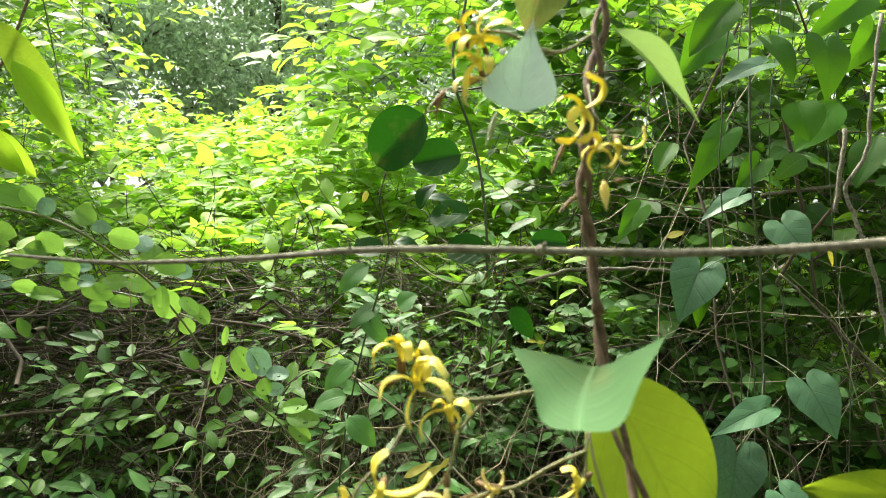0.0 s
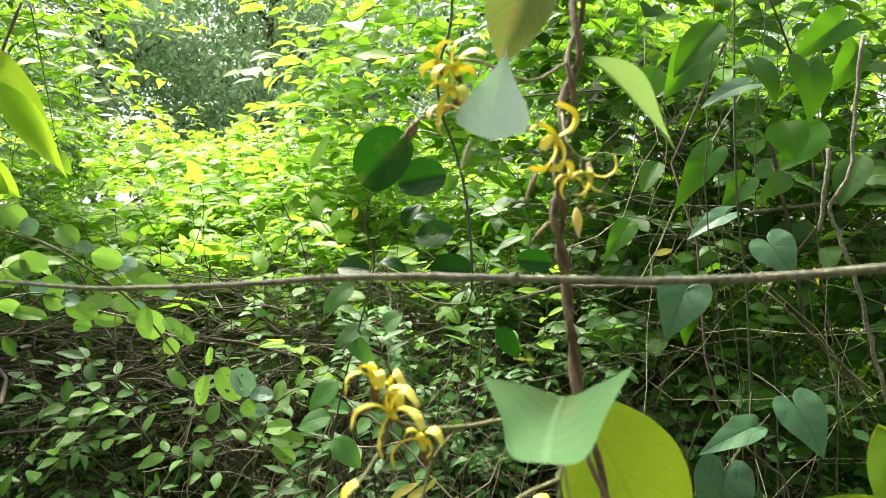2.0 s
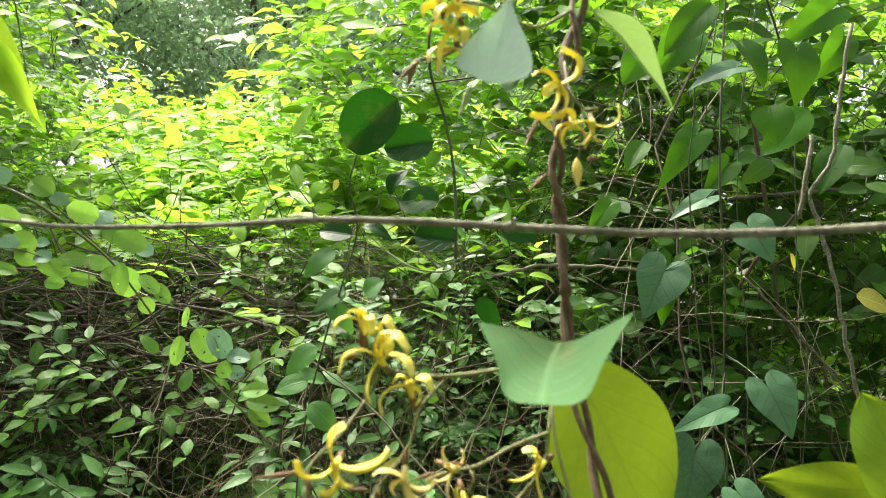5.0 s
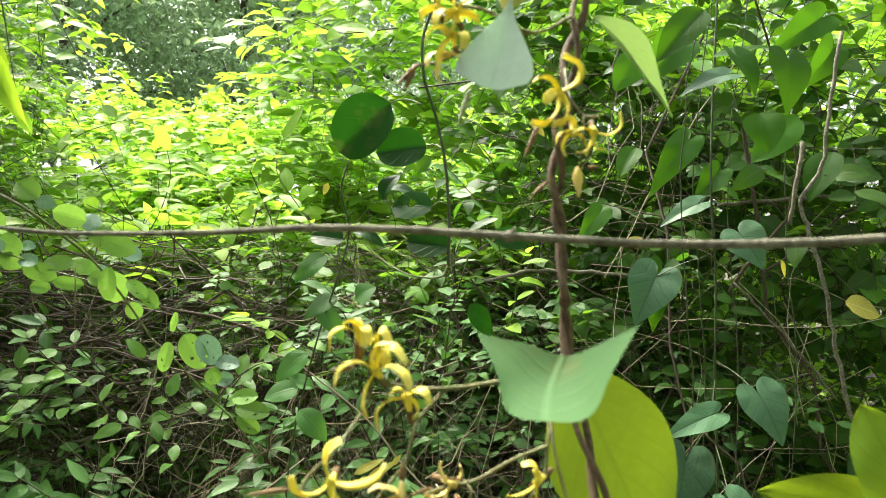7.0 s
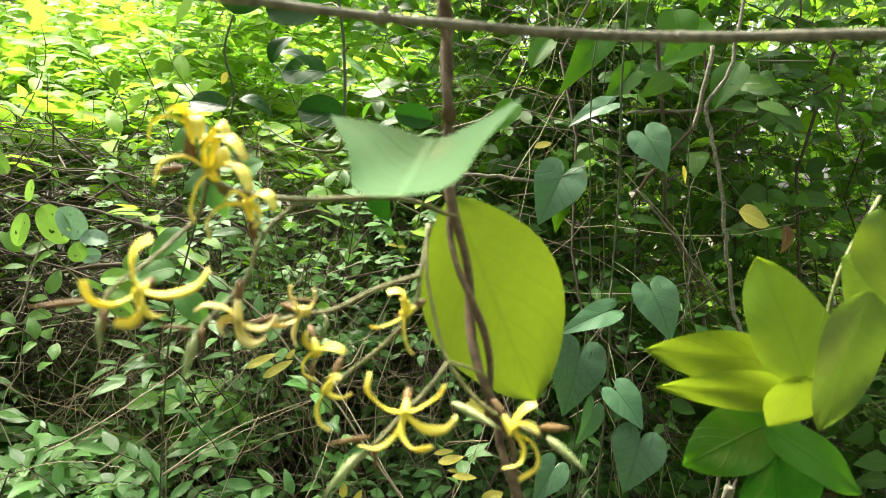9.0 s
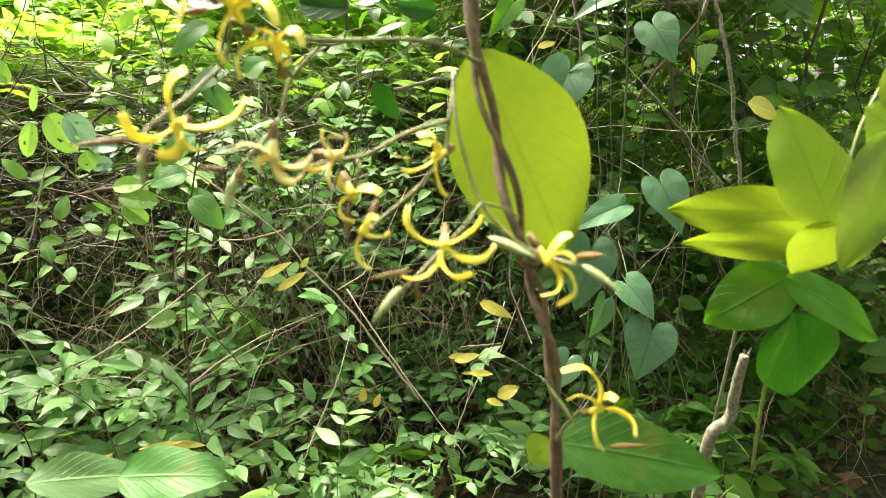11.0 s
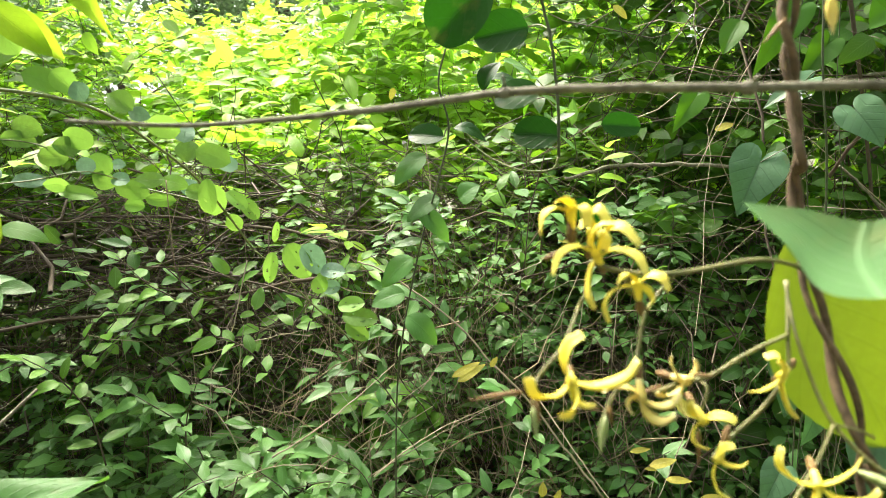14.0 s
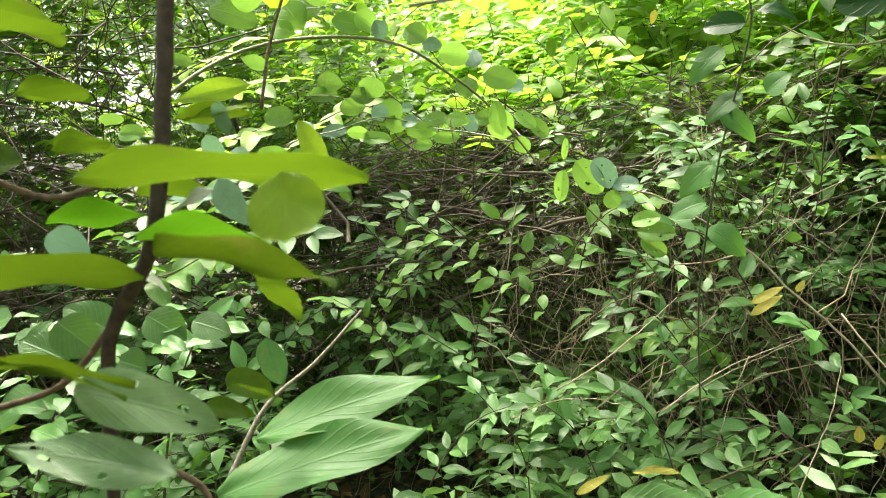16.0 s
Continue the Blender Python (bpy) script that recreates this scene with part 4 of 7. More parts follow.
leafy_shoot([(-1.252, 0.833, 0.875), (-1.182, 0.83, 1.004), (-1.098, 0.826, 1.095), (-0.996, 0.824, 1.16)], 6, 0.062, 0.5, ONE_PALE, PALE_SPRIG, seed=30)
leafy_shoot([(-1.122, 0.98, 0.798), (-1.066, 0.978, 0.959), (-0.994, 0.975, 1.087), (-0.954, 1.004, 1.157)], 6, 0.060, 0.5, ONE_PALE, PALE_SPRIG, seed=31)
leafy_shoot([(-1.352, 0.82, 1.022), (-1.245, 0.823, 1.104), (-1.144, 0.821, 1.172), (-1.083, 0.852, 1.207)], 6, 0.060, 0.5, ONE_PALE, PALE_SPRIG, seed=32)
leafy_shoot([(-1.071, 1.197, 0.674), (-1.022, 1.187, 0.812), (-1.017, 1.155, 0.926), (-1.034, 1.163, 1.006)], 5, 0.070, 0.45, ONE_PALE, PALE_SPRIG, seed=33)
leafy_shoot([(-1.075, 1.949, 0.616), (-1.116, 1.96, 0.762), (-1.168, 1.908, 0.89), (-1.219, 1.846, 0.963)], 6, 0.085, 0.45, ONE_MID, "leafy shoot with dark glossy leaves in shade", seed=34)
leafy_shoot([(-1.315, 2.182, 0.688), (-1.267, 2.206, 0.818), (-1.158, 2.193, 0.955), (-1.056, 2.174, 1.051)], 6, 0.095, 0.45, ONE_MID, "leafy shoot with dark glossy leaves in shade", seed=35)
leafy_shoot([(-1.661, 2.105, 0.646), (-1.596, 2.13, 0.755), (-1.446, 2.121, 0.853), (-1.289, 2.105, 0.871)], 6, 0.095, 0.45, ONE_PALE, PALE_SPRIG, seed=36)
leafy_shoot([(-0.655, 2.339, 0.851), (-0.568, 2.373, 0.997), (-0.438, 2.361, 1.108), (-0.28, 2.351, 1.175)], 6, 0.10, 0.42, ONE_MID, "leafy shoot with dark glossy leaves in shade", seed=37)
leafy_shoot([(-0.028, 2.253, 0.739), (-0.086, 2.257, 0.886), (-0.163, 2.203, 1.011), (-0.258, 2.138, 1.066)], 6, 0.095, 0.42, ONE_PALE, PALE_SPRIG, seed=38)

for k, (ax, az, bx, bz) in enumerate(((-0.05, 0.95, -0.25, 1.35), (0.2, 0.9, 0.05, 1.4), (0.35, 1.0, 0.42, 1.5), (0.05, 1.15, 0.25, 1.6), (0.5, 0.8, 0.62, 1.3), (-0.3, 0.9, -0.5, 1.25), (0.4, 1.4, 0.15, 1.75))):
    low, high = Vector((ax, 2.75, az)), Vector((bx, 2.35, bz))
    leafy_shoot([low, low.lerp(high, 0.4) + Vector((0.03, -0.02, 0.05)), low.lerp(high, 0.75) + Vector((0, -0.02, 0.04)), high], 6, 0.10, 0.44, (ONE_PALE, ONE_MID, ONE_SUN_TONED)[k % 3], "leafy shoot with glossy green leaves in half shade", seed=50 + k, stem_mat=GREEN_STEM)

for k, (ax, ay, az, bx, bz) in enumerate(((-0.75, 2.4, 0.15, -0.6, 0.55), (-0.55, 2.3, 0.3, -0.7, 0.7), (-0.35, 2.4, 0.2, -0.25, 0.6), (-0.15, 2.3, 0.25, -0.3, 0.75), (0.05, 2.4, 0.2, 0.2, 0.55), (0.2, 2.3, 0.4, 0.05, 0.8), (-0.5, 2.45, 0.55, -0.35, 0.95), (0.4, 2.3, 0.2, 0.55, 0.6), (-0.9, 2.3, 0.4, -1.05, 0.8))):
    low, high = Vector((ax, ay, az)), Vector((bx, ay - 0.25, bz))
    leafy_shoot([low, low.lerp(high, 0.4) + Vector((0.02, 0, 0.06)), low.lerp(high, 0.75) + Vector((0, -0.02, 0.05)), high], 6, 0.095, 0.40, ONE_PALE, PALE_SPRIG, seed=70 + k, shape="lance" if k % 2 else "ovate")

for k, pts in enumerate((
    ((-1.284, 2.2, 0.863), (-1.168, 2.15, 0.999), (-1.074, 2.1, 1.078), (-1.147, 2.05, 1.155)),
    ((-0.859, 2.2, 0.934), (-0.926, 2.15, 1.051), (-0.989, 2.1, 1.112), (-1.074, 2.1, 1.197)),
    ((-0.646, 2.2, 0.757), (-0.7, 2.15, 0.878), (-0.769, 2.1, 0.943), (-0.853, 2.1, 0.943)),
    ((-0.564, 2.3, 0.908), (-0.515, 2.25, 1.03), (-0.433, 2.2, 1.112), (-0.326, 2.2, 1.129)),
)):
    leafy_shoot(pts, 5, 0.075, 0.46, ONE_MID, "leafy shoot with dark glossy leaves in shade", seed=90 + k)

# unseen hedge and tree crown, added behind and over the path for shade
# lush shoots beside the path, under the round leaflets
leafy_shoot([(-1.427, 1.352, 1.293), (-1.276, 1.336, 1.333), (-1.142, 1.315, 1.354), (-1.028, 1.311, 1.372)], 5, 0.100, 0.46, ONE_PALE, "leafy shoot with broad pale leaves beside the path", seed=110, stem_mat=GREEN_STEM)
leafy_shoot([(-1.565, 1.49, 1.416), (-1.386, 1.479, 1.434), (-1.233, 1.461, 1.452), (-1.087, 1.443, 1.474)], 6, 0.100, 0.45, ONE_SUN_TONED, "leafy shoot with fresh green oval leaves beside the path", seed=111, stem_mat=GREEN_STEM)
leafy_shoot([(-1.573, 1.707, 1.537), (-1.434, 1.69, 1.58), (-1.281, 1.672, 1.587), (-1.176, 1.695, 1.597)], 6, 0.100, 0.45, ONE_SUN_TONED, "leafy shoot with fresh green oval leaves beside the path", seed=112, stem_mat=GREEN_STEM)
leafy_shoot([(-1.363, 1.555, 1.151), (-1.245, 1.533, 1.192), (-1.133, 1.507, 1.213), (-1.03, 1.498, 1.214)], 5, 0.100, 0.42, ONE_PALE, "leafy shoot with broad pale leaves beside the path", seed=113, stem_mat=GREEN_STEM)
leafy_shoot([(-1.409, 1.612, 1.292), (-1.277, 1.594, 1.339), (-1.153, 1.571, 1.359), (-1.055, 1.568, 1.332)], 5, 0.095, 0.50, ONE_MID, "leafy shoot with mid-green oval leaves beside the path", seed=114, stem_mat=GREEN_STEM)
leafy_shoot([(-1.394, 1.293, 1.167), (-1.306, 1.313, 1.176), (-1.233, 1.331, 1.204), (-1.161, 1.349, 1.232)], 5, 0.100, 0.46, ONE_MID, "leafy shoot with mid-green oval leaves beside the path", seed=115, stem_mat=GREEN_STEM)
leafy_shoot([(-1.348, 1.841, 1.391), (-1.209, 1.827, 1.463), (-1.089, 1.805, 1.499), (-1.021, 1.821, 1.514)], 6, 0.095, 0.45, ONE_SUN_TONED, "leafy shoot with fresh green oval leaves beside the path", seed=116, stem_mat=GREEN_STEM)
leafy_shoot([(-1.642, 1.81, 1.669), (-1.463, 1.801, 1.708), (-1.292, 1.788, 1.733), (-1.181, 1.813, 1.744)], 6, 0.100, 0.45, ONE_SUN_TONED, "leafy shoot with fresh green oval leaves beside the path", seed=117, stem_mat=GREEN_STEM)

# out-of-view hedge, added to hold back light on the thicket's front
behind = face("shrub", "unseen tall dark hedge, added behind the path to block light", [(-5.0, 0.2), (-4.2, -1.6), (-2.0, -2.0), (0.0, -2.0), (2.0, -1.9), (4.2, -1.0), (5.0, 0.6)], 1.2, 0.0, 4.2, 1500, 8, 0.22, "ovate", 0.5, LEAF_SHADE_TONED, length=0.6, heading=(0, 0.3, 0.4), out=(0, 0.4, 0.9), group="thicket shrubs")


# tree out of view, added so its crown cuts the sky light
def unseen_shade_tree():
    tree = thing("tree", (0.6, -3.2, 0), "unseen spreading tree, added behind the path to block sky light", "tree")
    stem("trunk", [(0.6, -3.2, -0.05), (0.5, -3.1, 1.6), (0.4, -2.8, 3.2), (0.3, -2.4, 4.6)], lambda u: 0.20 * (1 - 0.5 * u), TRUNK, tree)
    for k in range(9):
        a = k * 0.7
        end = (0.3 + 3.2 * math.cos(a), -2.0 + 2.0 * math.sin(a), 5.0 + 0.3 * math.sin(3 * a))
        stem("limb", [(0.35, -2.6, 3.6 + 0.1 * k), (0.3 + 1.6 * math.cos(a), -2.2 + 1.1 * math.sin(a), 4.6), end], lambda u: 0.07 * (1 - 0.75 * u), TRUNK, tree, per=4, sides=6)
    n = 2000
    place = np.c_[rng.uniform(-4.5, 5.0, n), -4.5 + 4.6 * rng.random(n), 4.3 + 1.6 * rng.random(n)]
    place[:, 2] += 0.5 * np.sin(place[:, 0] * 1.7) * np.cos(place[:, 1] * 1.3)
    many_leaves("crown", tree, place, rng.normal(0, 1, (n, 3)) * np.array([1, 1, 0.4]), np.array([0, 0, 1.0]) + rng.normal(0, 0.4, (n, 3)), rng.uniform(0.16, 0.28, n), "ovate", 0.5, LEAF_MID, nu=2)


unseen_shade_tree()

# dry leaves on the ground
litter_n = 5000
litter_r, litter_a = 0.4 + 3.2 * np.sqrt(rng.random(litter_n)), rng.uniform(0, 2 * np.pi, litter_n)
litter_place = np.c_[litter_r * np.cos(litter_a), litter_r * np.sin(litter_a) + 0.3, rng.uniform(0.02, 0.09, litter_n)]
litter = many_leaves("leaf_litter", None, litter_place, rng.normal(0, 1, (litter_n, 3)) * np.array([1, 1, 0.12]), np.array([0, 0, 1.0]) + rng.normal(0, 0.3, (litter_n, 3)), rng.uniform(0.05, 0.12, litter_n), "ovate", 0.5, LEAF_LITTER, nu=2)
tagged(litter, "dry brown leaves scattered over the ground", "leaf litter", kind="stuff")

face("shrub", "dark tangled shrub with small oval leaves in shade", [(-3.6, -0.4), (-3.4, 0.8), (-3.2, 1.7), (-2.7, 2.5)], 0.9, 0.6, 3.6, 1300, 9, 0.085, "ovate", 0.45, LEAF_SHADE_TONED, length=0.42, heading=(0.4, -0.3, 0.2), out=(0.3, -0.3, 0.9), group="thicket shrubs", single=200, single_mat=ONE_SHADE_TONED)
face("shrub", "dark shrub far back in the thicket", [(-7.6, -1.0), (-7.2, 2.2), (-6.0, 5.0)], 1.2, 0.0, 6.0, 1700, 9, 0.25, "ovate", 0.5, LEAF_SHADE_TONED, length=0.7, heading=(0.4, -0.2, 0.2), out=(0.3, -0.4, 0.8), group="thicket shrubs", level=1.0, clump=0.8)
left_back = face("shrub", "dark shrub deep in the thicket", [(-5.2, -0.6), (-4.9, 1.4), (-4.4, 3.0)], 1.2, 0.0, 5.0, 2600, 9, 0.16, "ovate", 0.5, LEAF_SHADE_TONED, length=0.55, heading=(0.4, -0.2, 0.2), out=(0.3, -0.4, 0.8), group="thicket shrubs", level=0.9)
tangle(left_back, (-4.4, 0.0, 0.2), (-2.8, 2.6, 3.0), 500, 0.9, 0.0022, TWIG, flat=1.2)
tangle(left_back, (-4.4, 0.0, 0.2), (-3.0, 2.4, 3.0), 40, 1.4, 0.008, TWIG, flat=1.0, name="branch_tangle", sides=6)

tangle(left_back, (-2.9, 1.0, 0.9), (-2.0, 2.6, 2.7), 420, 0.8, 0.0022, TWIG, flat=0.8)
tangle(left_back, (-3.1, 1.0, 0.9), (-2.3, 2.6, 2.7), 34, 0.8, 0.0045, TWIG, flat=0.9, name="branch_tangle", sides=6)
# out-of-view layer, added to keep sun off the shrubs below
face("shrub", "unseen dark shrub, added overhead to shade the tangled shrubs", [(-4.3, 0.0), (-4.1, 1.5), (-3.6, 2.7)], 0.9, 2.5, 4.4, 900, 9, 0.14, "ovate", 0.5, LEAF_SHADE_TONED, length=0.5, heading=(0.4, -0.2, 0.2), out=(0.1, -0.1, 1.0), group="thicket shrubs", clump=1.0)


# ---- climbers at middle distance ----
def twig_leaf(parent, joint, base, tip, width, shape, mat, stalk_mat, **more):
    """A leaf with its stalk from a joint on a stem."""
    ob = leaf(parent, base, tip, width, shape, mat, **more)
    if joint is not None:
        mid = (Vector(joint) + Vector(base)) / 2 + Vector((0, 0, 0.006))
        stem("leaf_stalk", [joint, mid, base], 0.0011, stalk_mat, parent, per=3, sides=5)
    return ob


def round_leaf_climber():
    c = thing("round_leaf_vine", (-0.171, 1.15, 1.091), "thin dark vine hung with round leathery dark green leaves", "vine")
    line = [(0.035, 0.98, 1.943), (0.032, 0.98, 1.848), (0.015, 0.98, 1.785), (0.017, 0.98, 1.73), (0.039, 1, 1.67), (0.054, 1, 1.606), (0.061, 1, 1.541), (0.063, 1, 1.469)]
    stem("vine_stem", line, 0.0021, DARK_STEM, c, wobble=0.0015)
    stem("tendril", [line[-1], (0.053, 1, 1.452), (0.013, 1, 1.452), (-0.024, 1.02, 1.468), (-0.058, 1.04, 1.494)], lambda u: 0.0017 * (1 - 0.5 * u), GREEN_STEM, c)
    low = [(-0.084, 1.03, 1.613), (-0.094, 1.04, 1.568), (-0.081, 1.05, 1.509), (-0.099, 1.06, 1.432), (-0.125, 1.08, 1.344), (-0.153, 1.1, 1.217), (-0.171, 1.15, 1.091), (-0.182, 1.2, 0.862)]
    stem("vine_stem", low, 0.0014, DARK_STEM, c)
    r = dict(fold=0.28, curl=0.08, wave=0.006, nu=14, nv=10)
    dark = LEAF_ROUND
    twig_leaf(c, (0.017, 0.98, 1.688), (-0.028, 1.017, 1.696), (-0.102, 1.039, 1.626), 0.092, "round", dark, GREEN_STEM, face=(-0.35, -1, 0.15), **r)
    twig_leaf(c, (0.053, 1, 1.627), (0.027, 1.034, 1.640), (-0.046, 1.037, 1.627), 0.062, "round", dark, GREEN_STEM, face=(0.1, -1, 0.35), **r)
    eaten = twig_leaf(c, (0.058, 1, 1.553), (0.037, 1, 1.55), (-0.022, 1.02, 1.551), 0.046, "round", dark, GREEN_STEM, face=(0, -1, 0.5), label="round dark green leaf with a chewed hole", fold=0.2, curl=0.25, wave=0.01, nu=26, nv=22)
    chew(eaten, 0.059, 0.046, (0.5, -0.15, 0.17))
    twig_leaf(c, (0.063, 1, 1.493), (0.064, 1, 1.496), (0.003, 1.01, 1.501), 0.048, "round", dark, GREEN_STEM, face=(0, -1, 0.45), **r)
    twig_leaf(c, (-0.08, 1.05, 1.509), (-0.088, 1.05, 1.498), (-0.138, 1.06, 1.503), 0.037, "round", dark, GREEN_STEM, face=(0, -0.8, 0.6), **r)
    twig_leaf(c, (-0.08, 1.05, 1.509), (-0.075, 1.05, 1.511), (-0.027, 1.05, 1.509), 0.030, "elliptic", dark, GREEN_STEM, face=(0, -0.6, 0.8), fold=0.3, curl=0.9)
    twig_leaf(c, (-0.018, 1.03, 1.541), (-0.035, 1.04, 1.558), (-0.018, 1.04, 1.601), 0.032, "elliptic", dark, GREEN_STEM, face=(-0.7, -0.7, 0.1), fold=0.5, curl=0.5)
    twig_leaf(c, None, (-0.027, 1.06, 1.578), (0.026, 1.06, 1.578), 0.030, "elliptic", dark, GREEN_STEM, face=(0, -0.5, 0.9), fold=0.3, curl=0.7)
    twig_leaf(c, None, (0.138, 1.1, 1.514), (0.196, 1.1, 1.51), 0.038, "round", dark, GREEN_STEM, face=(0, -1, 0.3), **r)
    twig_leaf(c, None, (0.112, 1.15, 1.404), (0.149, 1.15, 1.353), 0.034, "ovate", dark, GREEN_STEM, face=(0, -1, 0.3))
    for x, y, a, w in ((650, 470, 200, 0.034), (640, 560, -25, 0.033), (672, 540, 190, 0.03), (625, 640, 200, 0.036), (615, 740, -20, 0.04), (612, 700, 170, 0.036), (705, 545, 60, 0.036)):
        dx, dy = math.cos(radians(a)) * 0.05, math.sin(radians(a)) * 0.05
        base = Vector((-0, 1.07, 1.5)) + Vector(((x - 784) * 0.000863, 0, (441 - y) * 0.000863))
        twig_leaf(c, None, base, base + Vector((dx, -0.01, -0.02 + dy)), w, "ovate", LEAF_GLOSSY, GREEN_STEM, face=(0.1, -0.7, 0.7), fold=0.2, curl=0.4)


round_leaf_climber()


trail = thing("trailing_vine", (-0.586, 0.595, 1.497), "trailing vine with paired round pale green leaflets", "vine")
main_strand = [(-0.754, 0.772, 1.500), (-0.734, 0.825, 1.531), (-0.716, 0.887, 1.555), (-0.657, 0.905, 1.561), (-0.594, 0.913, 1.556), (-0.537, 0.929, 1.545), (-0.495, 0.939, 1.527), (-0.465, 0.975, 1.497), (-0.429, 1.022, 1.452), (-0.397, 1.064, 1.392), (-0.370, 1.086, 1.340)]
stem("trailing_stem", main_strand, lambda u: 0.0027 * (1 - 0.45 * u), GREEN_STEM, trail, per=5, sides=6)
turn = random.Random(17)


def leaflets(*rows):
    """Round leaflets of the trailing vine, each from its base to its tip."""
    for base, tip, w, mat in rows:
        to_path = (Vector((-0.08, 0.05, 1.5)) - Vector(base)).normalized()
        leaf(trail, base, tip, w, "round" if turn.random() < 0.7 else "elliptic", mat, face=to_path + Vector((turn.uniform(-0.3, 0.3), 0, turn.uniform(-0.1, 0.5))), fold=turn.uniform(0.0, 0.3), curl=turn.uniform(-0.1, 0.3), wave=0.02, nu=8, nv=6, name="leaflet")


leaflets(
    ((-0.793, 0.938, 1.632), (-0.730, 0.964, 1.605), 0.042, LEAF_TRAIL),
    ((-0.762, 0.949, 1.644), (-0.723, 0.970, 1.631), 0.039, LEAF_TRAIL),
    ((-0.662, 0.970, 1.582), (-0.699, 0.977, 1.631), 0.047, LEAF_TRAIL),
    ((-0.633, 0.983, 1.608), (-0.685, 0.979, 1.615), 0.042, LEAF_TRAIL),
    ((-0.675, 0.966, 1.578), (-0.716, 0.967, 1.597), 0.034, LEAF_TRAIL),
    ((-0.588, 0.918, 1.578), (-0.552, 0.937, 1.563), 0.032, LEAF_TRAIL),
    ((-0.558, 0.928, 1.582), (-0.539, 0.941, 1.558), 0.030, LEAF_TRAIL),
    ((-0.534, 0.933, 1.569), (-0.527, 0.942, 1.545), 0.026, LEAF_UNDER),
    ((-0.473, 0.952, 1.534), (-0.504, 0.957, 1.556), 0.030, LEAF_TRAIL),
    ((-0.458, 0.968, 1.526), (-0.490, 0.970, 1.536), 0.020, LEAF_UNDER),
    ((-0.470, 0.982, 1.521), (-0.434, 1.002, 1.509), 0.031, LEAF_TRAIL),
    ((-0.432, 1.004, 1.495), (-0.434, 1.019, 1.522), 0.028, LEAF_UNDER),
)
leaflets(
    ((-0.551, 1.324, 1.467), (-0.552, 1.341, 1.510), 0.043, LEAF_TRAIL),
    ((-0.381, 1.038, 1.468), (-0.429, 1.037, 1.487), 0.034, LEAF_TRAIL),
    ((-0.376, 1.050, 1.459), (-0.404, 1.053, 1.472), 0.024, LEAF_UNDER),
    ((-0.770, 1.267, 1.524), (-0.827, 1.263, 1.540), 0.040, LEAF_TRAIL),
    ((-0.835, 1.246, 1.514), (-0.785, 1.270, 1.508), 0.034, LEAF_TRAIL),
    ((-0.695, 1.286, 1.502), (-0.748, 1.284, 1.522), 0.038, LEAF_TRAIL),
    ((-0.760, 1.266, 1.501), (-0.718, 1.289, 1.495), 0.036, LEAF_TRAIL),
    ((-0.733, 1.271, 1.478), (-0.789, 1.266, 1.485), 0.034, LEAF_TRAIL),
    ((-0.669, 1.287, 1.453), (-0.711, 1.289, 1.482), 0.038, LEAF_TRAIL),
    ((-0.693, 1.281, 1.460), (-0.729, 1.282, 1.470), 0.030, LEAF_UNDER),
    ((-0.700, 1.277, 1.449), (-0.668, 1.294, 1.429), 0.034, LEAF_TRAIL),
    ((-0.641, 1.293, 1.438), (-0.676, 1.294, 1.442), 0.028, LEAF_UNDER),
)
leaflets(
    ((-0.610, 1.299, 1.413), (-0.672, 1.293, 1.431), 0.034, LEAF_TRAIL),
    ((-0.587, 1.310, 1.439), (-0.642, 1.303, 1.436), 0.032, LEAF_TRAIL),
    ((-0.548, 1.319, 1.425), (-0.601, 1.316, 1.441), 0.032, LEAF_TRAIL),
    ((-0.539, 1.319, 1.406), (-0.558, 1.329, 1.439), 0.032, LEAF_UNDER),
    ((-0.618, 1.293, 1.393), (-0.656, 1.293, 1.397), 0.026, LEAF_TRAIL),
    ((-0.568, 1.309, 1.400), (-0.623, 1.304, 1.406), 0.026, LEAF_TRAIL),
    ((-0.690, 1.274, 1.412), (-0.758, 1.267, 1.425), 0.028, LEAF_TRAIL),
    ((-0.773, 1.253, 1.436), (-0.735, 1.274, 1.430), 0.026, LEAF_TRAIL),
    ((-0.818, 1.240, 1.441), (-0.772, 1.265, 1.444), 0.028, LEAF_UNDER),
    ((-0.831, 1.237, 1.449), (-0.870, 1.239, 1.466), 0.026, LEAF_UNDER),
    ((-0.647, 1.295, 1.465), (-0.678, 1.297, 1.468), 0.021, LEAF_UNDER),
    ((-0.423, 1.074, 1.439), (-0.422, 1.078, 1.391), 0.041, LEAF_TRAIL),
)
